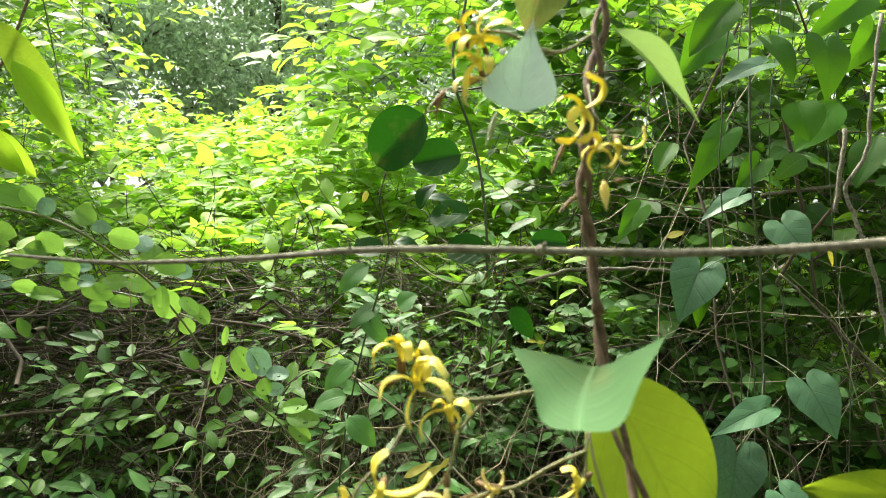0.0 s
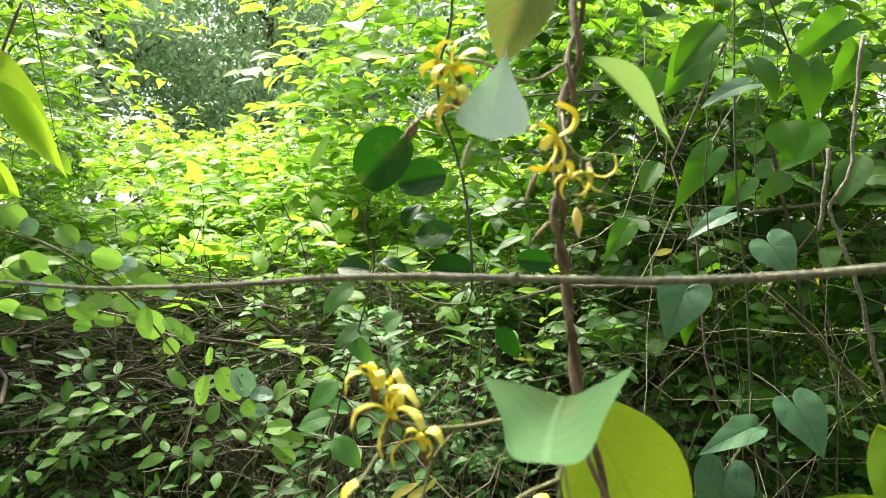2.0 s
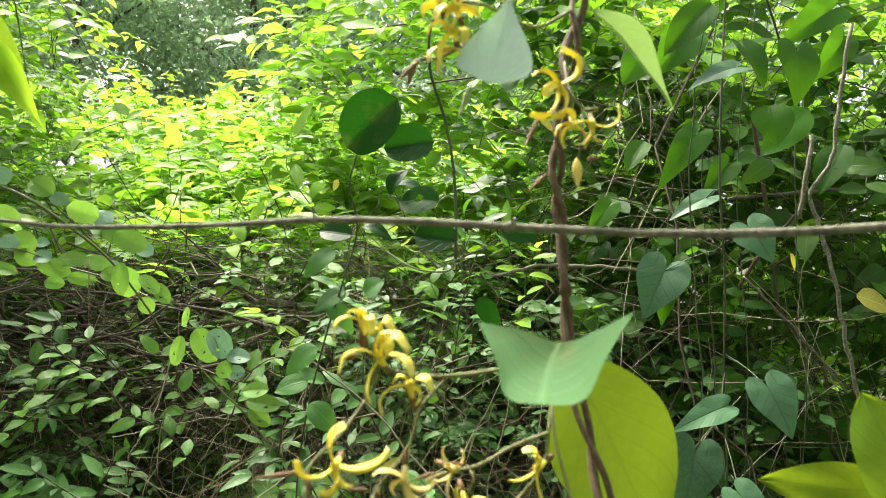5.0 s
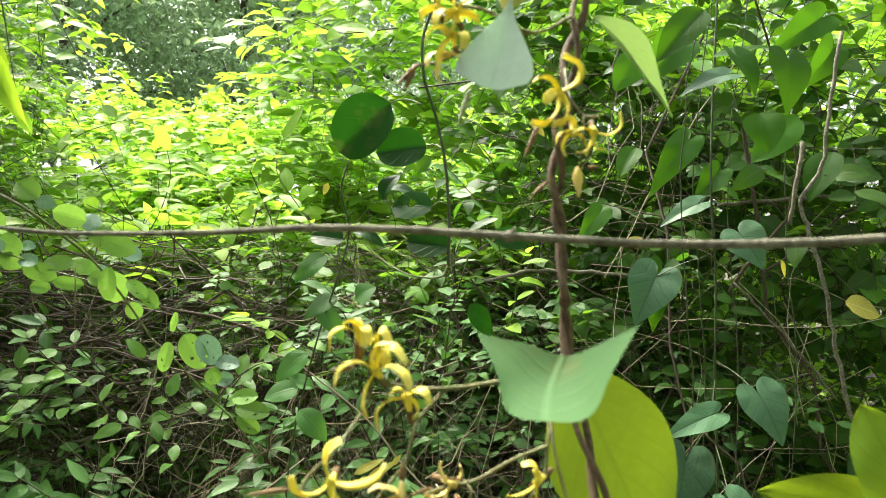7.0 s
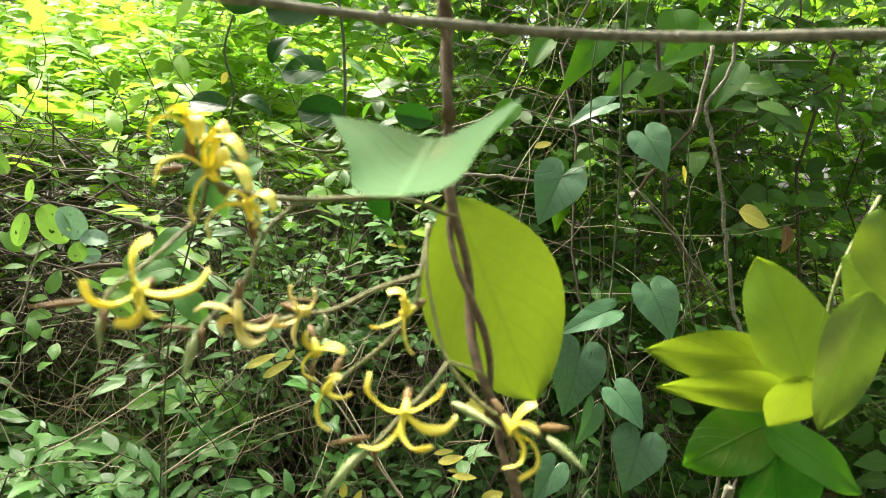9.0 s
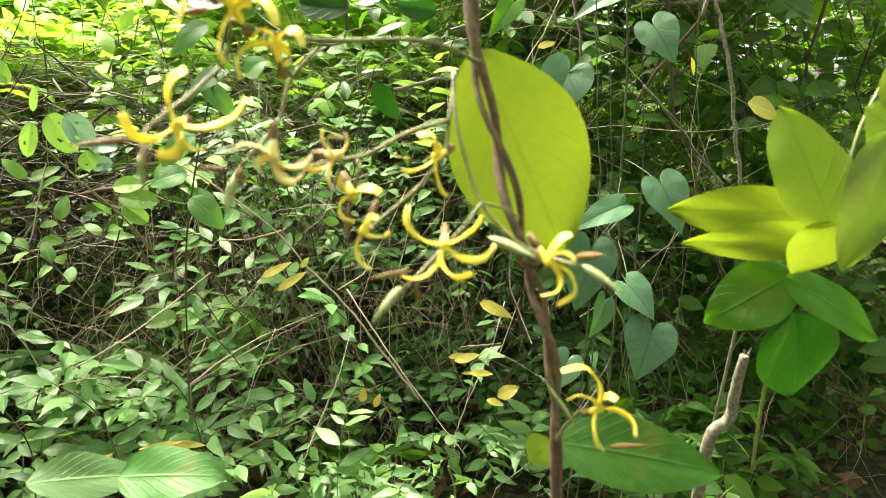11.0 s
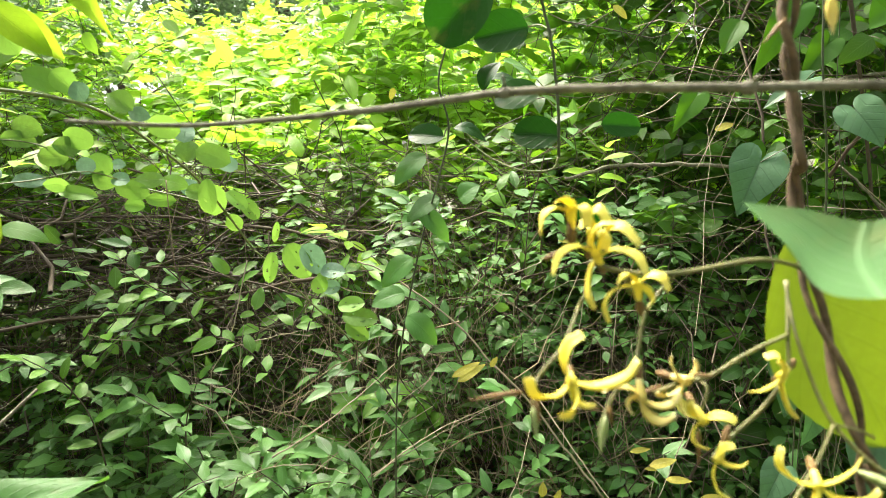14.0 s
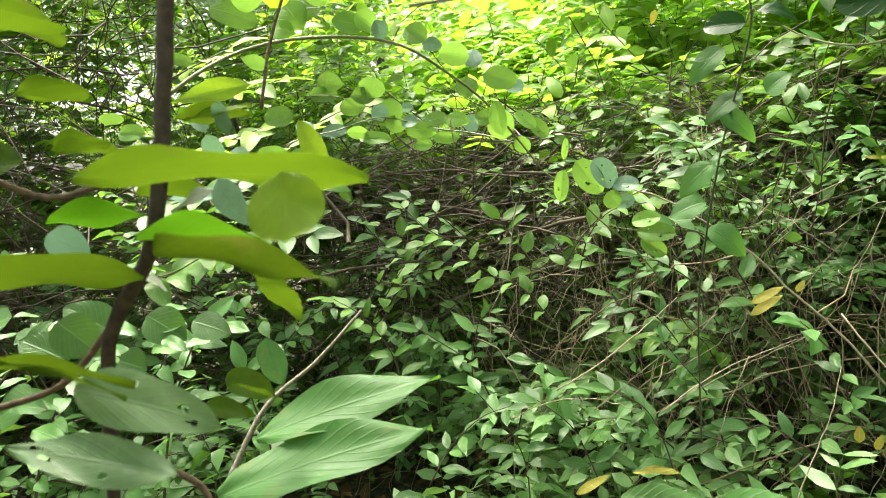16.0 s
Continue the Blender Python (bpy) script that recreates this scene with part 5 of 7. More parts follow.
leaflets(
    ((-0.425, 1.071, 1.425), (-0.462, 1.071, 1.429), 0.024, LEAF_TRAIL),
    ((-0.404, 1.073, 1.390), (-0.384, 1.086, 1.372), 0.024, LEAF_TRAIL),
    ((-0.847, 1.072, 1.577), (-0.808, 1.091, 1.555), 0.026, LEAF_TRAIL),
    ((-0.924, 1.049, 1.578), (-0.981, 1.045, 1.599), 0.022, LEAF_TRAIL),
    ((-0.770, 1.079, 1.468), (-0.825, 1.075, 1.478), 0.037, LEAF_TRAIL),
    ((-0.916, 1.035, 1.465), (-0.940, 1.044, 1.502), 0.028, LEAF_UNDER),
    ((-0.915, 1.035, 1.461), (-0.902, 1.041, 1.405), 0.035, LEAF_UNDER),
    ((-0.846, 1.049, 1.419), (-0.885, 1.049, 1.429), 0.022, LEAF_UNDER),
    ((-0.837, 1.052, 1.418), (-0.789, 1.076, 1.411), 0.028, LEAF_TRAIL),
    ((-0.839, 1.227, 1.398), (-0.887, 1.226, 1.410), 0.028, LEAF_TRAIL),
    ((-1.015, 1.007, 1.476), (-1.068, 1.002, 1.482), 0.033, LEAF_TRAIL),
    ((-1.092, 0.989, 1.510), (-1.055, 1.009, 1.505), 0.020, LEAF_TRAIL),
)
stem("trailing_stem", [(-0.880, 1.198, 1.426), (-0.844, 1.221, 1.436), (-0.787, 1.249, 1.442), (-0.704, 1.276, 1.455), (-0.628, 1.306, 1.425), (-0.537, 1.298, 1.404), (-0.441, 1.218, 1.381)], 0.0012, GREEN_STEM, trail, per=4, sides=5)
stem("trailing_stem", [(-0.844, 1.243, 1.512), (-0.793, 1.257, 1.506), (-0.748, 1.278, 1.486), (-0.688, 1.291, 1.452)], 0.0011, GREEN_STEM, trail, per=4, sides=5)
stem("trailing_stem", [main_strand[-1], (-0.337, 1.101, 1.305), (-0.299, 1.126, 1.253), (-0.258, 1.152, 1.203), (-0.222, 1.186, 1.141)], 0.0013, GREEN_STEM, trail)
for base, tip, w, mat, f in itertools.chain(
    (
        ((-0.41, 1.02, 1.447), (-0.402, 1.01, 1.392), 0.036, LEAF_TRAIL, (-0.3, -1, 0.1)),
        ((-0.387, 1.03, 1.428), (-0.355, 1.03, 1.4), 0.028, LEAF_TRAIL, (0, -0.6, 0.8)),
        ((-0.368, 1.04, 1.417), (-0.342, 1.03, 1.385), 0.026, LEAF_TRAIL, (0.2, -1, 0.2)),
        ((-0.335, 1.06, 1.34), (-0.342, 1.05, 1.289), 0.026, LEAF_TRAIL, (0.1, -1, 0.1)),
        ((-0.315, 1.06, 1.351), (-0.276, 1.05, 1.296), 0.046, LEAF_TRAIL, (-0.2, -1, 0.2)),
        ((-0.291, 1.05, 1.35), (-0.26, 1.06, 1.304), 0.046, LEAF_UNDER, (0.6, -0.8, 0.3)),
        ((-0.268, 1.06, 1.313), (-0.225, 1.05, 1.311), 0.030, LEAF_UNDER, (0, -0.8, 0.6)),
        ((-0.275, 1.06, 1.303), (-0.259, 1.05, 1.279), 0.034, LEAF_TRAIL, (-0.2, -1, 0)),
        ((-0.267, 1.06, 1.287), (-0.234, 1.05, 1.291), 0.026, LEAF_UNDER, (0, -1, 0.3)),
    ),
    (
        ((-0.25, 1.09, 1.253), (-0.202, 1.08, 1.261), 0.032, LEAF_TRAIL, (0, -0.8, 0.6)),
        ((-0.244, 1.09, 1.239), (-0.181, 1.08, 1.234), 0.036, LEAF_TRAIL, (0, -0.8, 0.5)),
        ((-0.239, 1.09, 1.228), (-0.199, 1.08, 1.201), 0.030, LEAF_TRAIL, (0, -1, 0.3)),
        ((-0.332, 1.06, 1.354), (-0.323, 1.05, 1.389), 0.012, LEAF_TRAIL, (0.3, -1, 0.1)),
    ),
):
    chew(leaf(trail, base, Vector(base).lerp(Vector(tip), 0.85), w * 0.82, "round", mat, face=f, fold=0.25, curl=0.1, wave=0.008, nu=18, nv=16, name="leaflet"), 1.0, 0.9, (0.3, 0.35, 0.1), (0.62, -0.4, 0.08), (0.8, 0.1, 0.09))

lime = thing("lime_leaf_climber", (-0.619, 1.016, 1.83), "climber shoot with hanging yellow-green leaves lit through", "vine")
stem("climber_stem", [(-0.598, 1.027, 1.892), (-0.621, 0.999, 1.78), (-0.638, 0.956, 1.697), (-0.655, 0.924, 1.628), (-0.673, 0.892, 1.554), (-0.68, 0.861, 1.475)], 0.0022, VINE_BARK, lime)
for base, tip, w, shape, mat in (
    ((-0.639, 1, 1.83), (-0.542, 1, 1.682), 0.050, "elliptic", LEAF_LIT_THROUGH),
    ((-0.605, 0.98, 1.766), (-0.509, 0.99, 1.632), 0.044, "lance", LEAF_LIT_THROUGH),
    ((-0.63, 0.96, 1.662), (-0.559, 0.96, 1.601), 0.038, "ovate", LEAF_LIT_THROUGH),
    ((-0.647, 0.941, 1.677), (-0.687, 0.926, 1.613), 0.062, "round", LEAF_LIT_THROUGH),
    ((-0.639, 0.942, 1.665), (-0.567, 0.95, 1.604), 0.040, "ovate", LEAF_LIT_THROUGH),
    ((-0.641, 0.95, 1.651), (-0.61, 0.951, 1.606), 0.040, "round", LEAF_TRAIL),
    ((-0.637, 0.983, 1.759), (-0.822, 0.92, 1.727), 0.055, "ovate", LEAF_WHITE_SHEEN),
    ((-0.664, 0.897, 1.77), (-0.696, 0.881, 1.686), 0.034, "lance", LEAF_LIT_THROUGH),
    ((-0.623, 0.986, 1.754), (-0.673, 0.975, 1.747), 0.036, "round", LEAF_TRAIL),
    ((-0.657, 0.964, 1.716), (-0.691, 0.954, 1.693), 0.036, "round", LEAF_TRAIL),
    ((-0.632, 0.869, 1.455), (-0.59, 0.849, 1.384), 0.030, "elliptic", LEAF_LIT_THROUGH),
    ((-0.626, 0.772, 1.498), (-0.718, 0.731, 1.493), 0.030, "lance", LEAF_LIT_THROUGH),
):
    leaf(lime, base, tip, w, shape, mat, face=(0.25, -0.9, 0.35), fold=0.22, curl=0.18)


def heart_leaf_climber():
    c = thing("heart_leaf_vine", (0.75, 1.6, 0.931), "climbing vine with hanging blue-green heart-shaped leaves", "vine")
    main = [(0.713, 1.62, 2.272), (0.709, 1.62, 1.998), (0.703, 1.6, 1.682), (0.724, 1.6, 1.45), (0.733, 1.6, 1.179), (0.759, 1.62, 0.924), (0.806, 1.7, 0.048)]
    stem("vine_stem", main, 0.0026, DARK_STEM, c)
    h = dict(fold=0.22, curl=0.22, wave=0.012, nu=14, nv=10)
    down = (-0.1, -0.95, 0.4)
    for joint, base, tip, w, f in itertools.chain(
    (
        ((0.704, 1.6, 1.501), (0.599, 1.624, 1.462), (0.533, 1.582, 1.341), 0.125, (-0.25, -0.9, 0.4)),
        ((0.704, 1.6, 1.501), (0.763, 1.583, 1.562), (0.802, 1.526, 1.482), 0.103, (-0.3, -0.85, 0.5)),
        ((0.733, 1.6, 1.217), (0.652, 1.408, 1.182), (0.533, 1.385, 1.138), 0.062, (0.1, -0.75, 0.7)),
        ((0.733, 1.6, 1.260), (0.725, 1.4, 1.235), (0.762, 1.341, 1.139), 0.103, (-0.1, -0.9, 0.5)),
        ((0.741, 1.6, 1.130), (0.593, 1.411, 1.098), (0.554, 1.362, 0.968), 0.122, down),
        ((0.741, 1.6, 1.063), (0.653, 1.36, 1.029), (0.7, 1.304, 0.969), 0.082, (0.1, -0.9, 0.4)),
        ((0.759, 1.6, 0.980), (0.702, 1.321, 0.945), (0.66, 1.277, 0.848), 0.118, down),
        (None, (0.648, 1.436, 0.967), (0.609, 1.395, 0.895), 0.067, (0.4, -0.8, 0.3)),
    ),
    (
        (None, (0.539, 1.345, 0.876), (0.489, 1.307, 0.815), 0.07, down),
        ((0.703, 1.6, 1.640), (0.709, 1.652, 1.63), (0.598, 1.627, 1.579), 0.060, (0, -0.6, 0.8)),
        ((0.709, 1.62, 1.930), (0.722, 1.564, 1.916), (0.593, 1.515, 1.866), 0.062, (0.1, -0.6, 0.8)),
    ),
):
        twig_leaf(c, joint, Vector(base).lerp(Vector(tip), 0.12), tip, w, "heart", LEAF_HEART, DARK_STEM, face=f, **h)
    # its darker leaves, seen against the light higher up
    vary = random.Random(41)
    for base, tip, w in itertools.chain(
    (
        ((0.62, 1.66, 1.455), (0.585, 1.62, 1.325), 0.09),
        ((0.596, 1.426, 2.007), (0.488, 1.377, 1.894), 0.072),
        ((0.648, 1.494, 1.929), (0.746, 1.444, 1.951), 0.036),
        ((1.034, 1.746, 2.117), (0.894, 1.697, 2.023), 0.099),
        ((1.01, 1.648, 2.009), (0.927, 1.599, 1.909), 0.083),
        ((0.783, 1.43, 1.913), (0.773, 1.38, 1.805), 0.102),
        ((0.602, 1.583, 1.977), (0.518, 1.534, 1.879), 0.103),
        ((0.643, 1.604, 1.76), (0.55, 1.555, 1.648), 0.078),
        ((0.74, 1.46, 1.808), (0.74, 1.41, 1.723), 0.083),
        ((0.968, 1.717, 1.862), (0.842, 1.668, 1.74), 0.092),
        ((0.677, 1.439, 1.918), (0.707, 1.389, 1.839), 0.077),
        ((0.541, 1.652, 1.975), (0.473, 1.603, 1.876), 0.075),
        ((0.773, 1.72, 1.708), (0.697, 1.671, 1.632), 0.07),
    ),
    (
        ((1.127, 1.816, 1.794), (1.039, 1.767, 1.671), 0.089),
        ((0.497, 1.518, 1.731), (0.446, 1.468, 1.664), 0.049),
        ((0.469, 1.682, 1.594), (0.409, 1.633, 1.525), 0.06),
    ),
):
        leaf(c, base, tip, w, "heart" if vary.random() < 0.6 else "ovate", LEAF_CLIMB, face=(vary.uniform(-0.6, 0.5), -0.75, vary.uniform(0.3, 1.0)), fold=vary.uniform(0.1, 0.4), curl=vary.uniform(0.1, 0.4))


heart_leaf_climber()


# single hanging stems, sticks and stalks
def single(name, label, points, radius, mat, category="twig", group="", **more):
    ob = stem(name, points, radius, mat, None, label, **more)
    return tagged(ob, category=category, group=group)


hanging = "hanging stems"
single("hanging_vine", "grey woody vine stem hanging among the climbers", [(0.995, 1.591, 2.037), (0.959, 1.572, 1.803), (0.943, 1.565, 1.712), (0.901, 1.565, 1.638), (0.913, 1.555, 1.568), (0.939, 1.540, 1.480), (0.971, 1.539, 1.340), (1.008, 1.535, 1.183), (1.055, 1.542, 0.963), (1.141, 1.8, 0.02)], 0.0046, TWIG_BARK, "vine", hanging, wobble=0.006)
single("hanging_vine", "grey broken vine stem hanging beside another", [(0.885, 1.582, 1.580), (0.895, 1.572, 1.695), (0.906, 1.579, 1.773)], 0.0052, TWIG_BARK, "vine", hanging, wobble=0.004)
for hx, hd, hr in ((1285, 1.55, 0.0016), (1310, 1.7, 0.0013), (1372, 1.75, 0.0013), (1478, 1.8, 0.0015)):
    top = Vector((((hx - 784) / 1240) * hd, hd, 3.2))
    single("hanging_vine", "thin green vine stem hanging straight down", [top, top + Vector((0.02, 0, -0.9)), top + Vector((-0.012, 0.01, -1.5)), top + Vector((0.03, -0.01, -2.1)), top + Vector((0.01, 0.02, -3.23))], hr, DARK_STEM, "vine", hanging, wobble=0.008)
single("dead_branch", "thin dead brown branch slanting down", [(0.913, 1.9, 1.433), (1.005, 1.9, 1.348), (1.108, 1.92, 1.254), (1.252, 1.95, 1.108)], 0.0032, TWIG_BARK, "branch", wobble=0.006)
single("dead_branch", "grey dead branch lying level in the thicket", [(0.271, 2.3, 1.391), (0.419, 2.3, 1.428), (0.623, 2.3, 1.435), (0.883, 2.3, 1.42)], 0.006, TWIG_BARK, "branch", wobble=0.01)
single("dead_branch", "grey dead branch lying level behind the leaves", [(0.987, 2.17, 1.667), (1.146, 2.163, 1.685), (1.323, 2.155, 1.709), (1.5, 2.148, 1.711)], 0.006, TWIG_BARK, "branch", wobble=0.01)
single("dry_stalk", "straw-coloured dry stalk leaning in the undergrowth", [(0.106, 1.774, 0.902), (0.196, 1.704, 0.774), (0.287, 1.646, 0.653), (0.391, 1.583, 0.523)], lambda u: 0.0022 * (1 - 0.5 * u), TWIG_PALE, "stalk", "dry stalks", wobble=0.004)
single("dry_stalk", "straw-coloured dry stalk leaning in the undergrowth", [(-0.005, 1.766, 0.435), (0.040, 1.796, 0.536), (0.087, 1.835, 0.636), (0.120, 1.897, 0.731)], lambda u: 0.0018 * (1 - 0.5 * u), TWIG_PALE, "stalk", "dry stalks", wobble=0.004)
single("dry_stalk", "thin pale stalk lying across the undergrowth", [(-0.519, 2.083, 0.520), (-0.401, 2.099, 0.617), (-0.297, 2.124, 0.695), (-0.152, 2.165, 0.793)], lambda u: 0.002 * (1 - 0.5 * u), TWIG_PALE, "stalk", "dry stalks", wobble=0.004)
single("dry_stalk", "thin pale stalk lying across the undergrowth", [(-0.344, 2.052, 0.525), (-0.223, 2.062, 0.598), (-0.069, 2.078, 0.680), (0.108, 2.110, 0.756)], lambda u: 0.0018 * (1 - 0.5 * u), TWIG_PALE, "stalk", "dry stalks", wobble=0.004)
single("dry_stalk", "thin pale stalk lying across the undergrowth", [(-0.947, 2.320, 0.826), (-0.814, 2.301, 0.860), (-0.699, 2.284, 0.892), (-0.567, 2.266, 0.925)], lambda u: 0.0018 * (1 - 0.5 * u), TWIG_PALE, "stalk", "dry stalks", wobble=0.004)
single("dry_stalk", "thin green stalk curving through the undergrowth", [(-0.733, 1.924, 0.559), (-0.621, 1.913, 0.617), (-0.494, 1.893, 0.641), (-0.368, 1.886, 0.614)], lambda u: 0.0016 * (1 - 0.5 * u), TWIG_PALE, "stalk", "dry stalks", wobble=0.004)
single("dry_stalk", "straw-coloured dry stalk leaning in the undergrowth", [(-0.080, 1.986, 0.729), (-0.136, 1.974, 0.601), (-0.177, 1.960, 0.474)], lambda u: 0.0015 * (1 - 0.5 * u), TWIG_PALE, "stalk", "dry stalks", wobble=0.004)
single("dry_stalk", "straw-coloured dry stalk leaning in the undergrowth", [(0.539, 1.837, 0.839), (0.499, 1.820, 0.700), (0.431, 1.806, 0.543), (0.391, 1.792, 0.419)], lambda u: 0.0014 * (1 - 0.5 * u), TWIG_PALE, "stalk", "dry stalks", wobble=0.004)
single("dry_stalk", "straw-coloured twig arching through the leaves", [(-0.311, 1.761, 1.219), (-0.235, 1.778, 1.182), (-0.085, 1.806, 1.061), (0.012, 1.818, 0.947), (0.097, 1.830, 0.855), (0.205, 1.841, 0.706), (0.312, 1.851, 0.556)], lambda u: 0.0030 * (0.6 + 0.4 * u), TWIG_PALE, "stalk", "dry stalks", wobble=0.004)
single("dry_stalk", "thin pale stalk lying across the undergrowth", [(-0.565, 1.818, 0.694), (-0.457, 1.859, 0.749), (-0.350, 1.922, 0.820), (-0.249, 1.995, 0.891)], lambda u: 0.0022 * (1 - 0.5 * u), TWIG_PALE, "stalk", "dry stalks", wobble=0.003)
single("dry_stalk", "thin pale stalk lying across the undergrowth", [(-0.306, 1.884, 0.609), (-0.197, 1.927, 0.679), (-0.074, 1.992, 0.724), (0.097, 2.080, 0.762)], lambda u: 0.0020 * (1 - 0.5 * u), TWIG_PALE, "stalk", "dry stalks", wobble=0.003)
single("dead_branch", "thin grey twig crossing the dark front of the thicket", [(-1.269, 2.685, 0.695), (-0.998, 2.674, 0.781), (-0.665, 2.658, 0.867)], 0.0045, TWIG_BARK, "branch", wobble=0.006)
for k, (ax, ay, az, bx, by, bz) in enumerate(((-0.5, 2.1, 0.02, -0.15, 2.5, 0.85), (-0.1, 2.2, 0.02, -0.4, 2.4, 0.8), (0.15, 2.15, 0.02, 0.0, 2.5, 0.95), (-0.75, 2.2, 0.05, -0.3, 2.3, 0.55), (0.35, 2.2, 0.02, 0.1, 2.45, 0.7), (-0.3, 2.1, 0.25, 0.35, 2.3, 0.45), (-0.95, 2.2, 0.3, -0.45, 2.3, 0.62))):
    low, high = Vector((ax, ay, az)), Vector((bx, by, bz))
    single("dry_stalk", "straw-coloured dry stalk leaning in the undergrowth", [low, low.lerp(high, 0.35) + Vector((0.03, 0, 0.02)), low.lerp(high, 0.7), high], lambda u: 0.0026 * (1 - 0.75 * u), STRAW, "stalk", "dry stalks", wobble=0.006)
single("tendril", "thin pale tendril hanging over the dark twigs", [(-0.581, 1.3, 1.438), (-0.579, 1.3, 1.375), (-0.575, 1.3, 1.276)], lambda u: 0.0012 * (1 - 0.6 * u), STRAW, "tendril", per=4)
single("tendril", "thin pale tendril hanging over the dark twigs", [(-0.654, 1.3, 1.417), (-0.651, 1.3, 1.365), (-0.623, 1.3, 1.321)], lambda u: 0.0012 * (1 - 0.6 * u), STRAW, "tendril", per=4)
stump = stem("broken_branch", [(0.477, 0.705, 1.133), (0.477, 0.707, 1.121), (0.479, 0.716, 1.091), (0.485, 0.728, 1.051), (0.469, 0.742, 0.996), (0.532, 0.839, 0.73)], lambda u: 0.0048 + 0.003 * u, TWIG_BARK, None, "grey branch stump broken off beside lime leaves", wobble=0.003, sides=9)
tagged(stump, category="branch")
for sx, sy, sz in ((0.003, -0.001, 0.016), (-0.002, 0.001, 0.009), (0.0005, 0.002, 0.012)):
    foot = Vector((0.477, 0.705, 1.13)) + Vector((sx * 0.6, sy, -0.004))
    stem("splinter", [foot, foot + Vector((sx * 0.5, 0, sz * 0.5)), foot + Vector((sx, sy, sz))], lambda u: 0.0026 * (1 - 0.93 * u), TWIG_BARK, stump, per=3, sides=5)

# yellowed leaves caught in the thicket
for base, tip, w in itertools.chain(
    (
        ((-0.292, 2.7, 1.724), (-0.314, 2.7, 1.663), 0.05),
        ((0.348, 2.6, 1.154), (0.281, 2.6, 1.167), 0.03),
        ((0.348, 2.6, 1.154), (0.39, 2.6, 1.154), 0.03),
        ((0.323, 1.463, 0.827), (0.395, 1.453, 0.85), 0.04),
        ((0.354, 1.453, 0.802), (0.425, 1.441, 0.803), 0.032),
        ((0.416, 1.433, 0.753), (0.477, 1.427, 0.785), 0.06),
        ((0.392, 1.436, 0.745), (0.444, 1.424, 0.733), 0.032),
        ((0.376, 1.475, 0.955), (0.453, 1.455, 0.918), 0.05),
        ((-0.072, 1.953, 0.85), (0.029, 1.947, 0.921), 0.05),
        ((-0.367, 1.934, 0.419), (-0.24, 1.911, 0.42), 0.045),
        ((0.197, 1.945, 0.495), (0.219, 1.95, 0.547), 0.04),
        ((-0.085, 1.523, 1.003), (-0.003, 1.531, 1.047), 0.036),
        ((-0.003, 1.527, 1.023), (0.018, 1.532, 1.052), 0.025),
        ((0.44, 2.083, 0.585), (0.525, 2.086, 0.597), 0.035),
        ((0.482, 2.077, 0.534), (0.575, 2.078, 0.529), 0.025),
    ),
    (
        ((0.164, 1.966, 0.503), (0.168, 1.974, 0.559), 0.05),
        ((0.362, 2.05, 1.87), (0.415, 2.044, 1.823), 0.06),
        ((0.934, 1.7, 1.501), (0.954, 1.7, 1.441), 0.03),
        ((0.702, 2.2, 1.537), (0.782, 2.2, 1.564), 0.05),
        ((0.429, 1.66, 0.902), (0.539, 1.643, 0.843), 0.045),
        ((-0.452, 1.434, 0.618), (-0.359, 1.48, 0.661), 0.04),
        ((-0.337, 1.486, 0.646), (-0.218, 1.533, 0.643), 0.022),
        ((1.175, 1.807, 1.395), (1.30, 1.79, 1.358), 0.15),
    ),
):
    tagged(leaf(None, base, Vector(base).lerp(Vector(tip), 0.75), w * 0.5, "ovate", LEAF_YELLOW, face=(0.1, -0.8, 0.6), name="yellow_leaf", label="yellowed dead leaf caught in the thicket", nu=6, nv=4), category="leaf", group="yellowed leaves")
tagged(leaf(None, (1.236, 1.695, 1.37), (1.253, 1.691, 1.295), 0.04, "ovate", LEAF_LITTER, name="withered_leaf", label="curled brown withered leaf hanging on a twig", fold=0.6, curl=0.6), category="leaf")

# ---- the near shrub beside the path ----
near = thing("near_shrub", (-0.653, 0.466, 1.141), "shrub with long glossy bright green leaves close by", "shrub")
stem("woody_stem", [(-0.428, 0.47, 1.75), (-0.436, 0.442, 1.571), (-0.438, 0.427, 1.504), (-0.442, 0.419, 1.467), (-0.447, 0.408, 1.417), (-0.463, 0.401, 1.367), (-0.491, 0.392, 1.327), (-0.505, 0.392, 1.301), (-0.526, 0.398, 1.234), (-0.556, 0.399, 1.099)], lambda u: 0.0054 - 0.001 * u, DARK_BARK, near, sides=9, wobble=0.0012)
stem("twig", [(-0.447, 0.408, 1.417), (-0.485, 0.397, 1.412), (-0.544, 0.406, 1.409), (-0.571, 0.377, 1.433)], 0.0022, VINE_BARK, near)
stem("twig", [(-0.491, 0.392, 1.327), (-0.576, 0.412, 1.276), (-0.607, 0.377, 1.27)], 0.0025, VINE_BARK, near)
stem("twig", [(-0.526, 0.398, 1.234), (-0.494, 0.431, 1.197), (-0.481, 0.432, 1.175)], 0.0025, VINE_BARK, near)
stem("twig", [(-0.776, 0.771, 0.984), (-0.75, 0.85, 1.064), (-0.712, 0.938, 1.1), (-0.663, 1.011, 1.157)], lambda u: 0.0042 * (1 - 0.5 * u), TWIG_BARK, near)
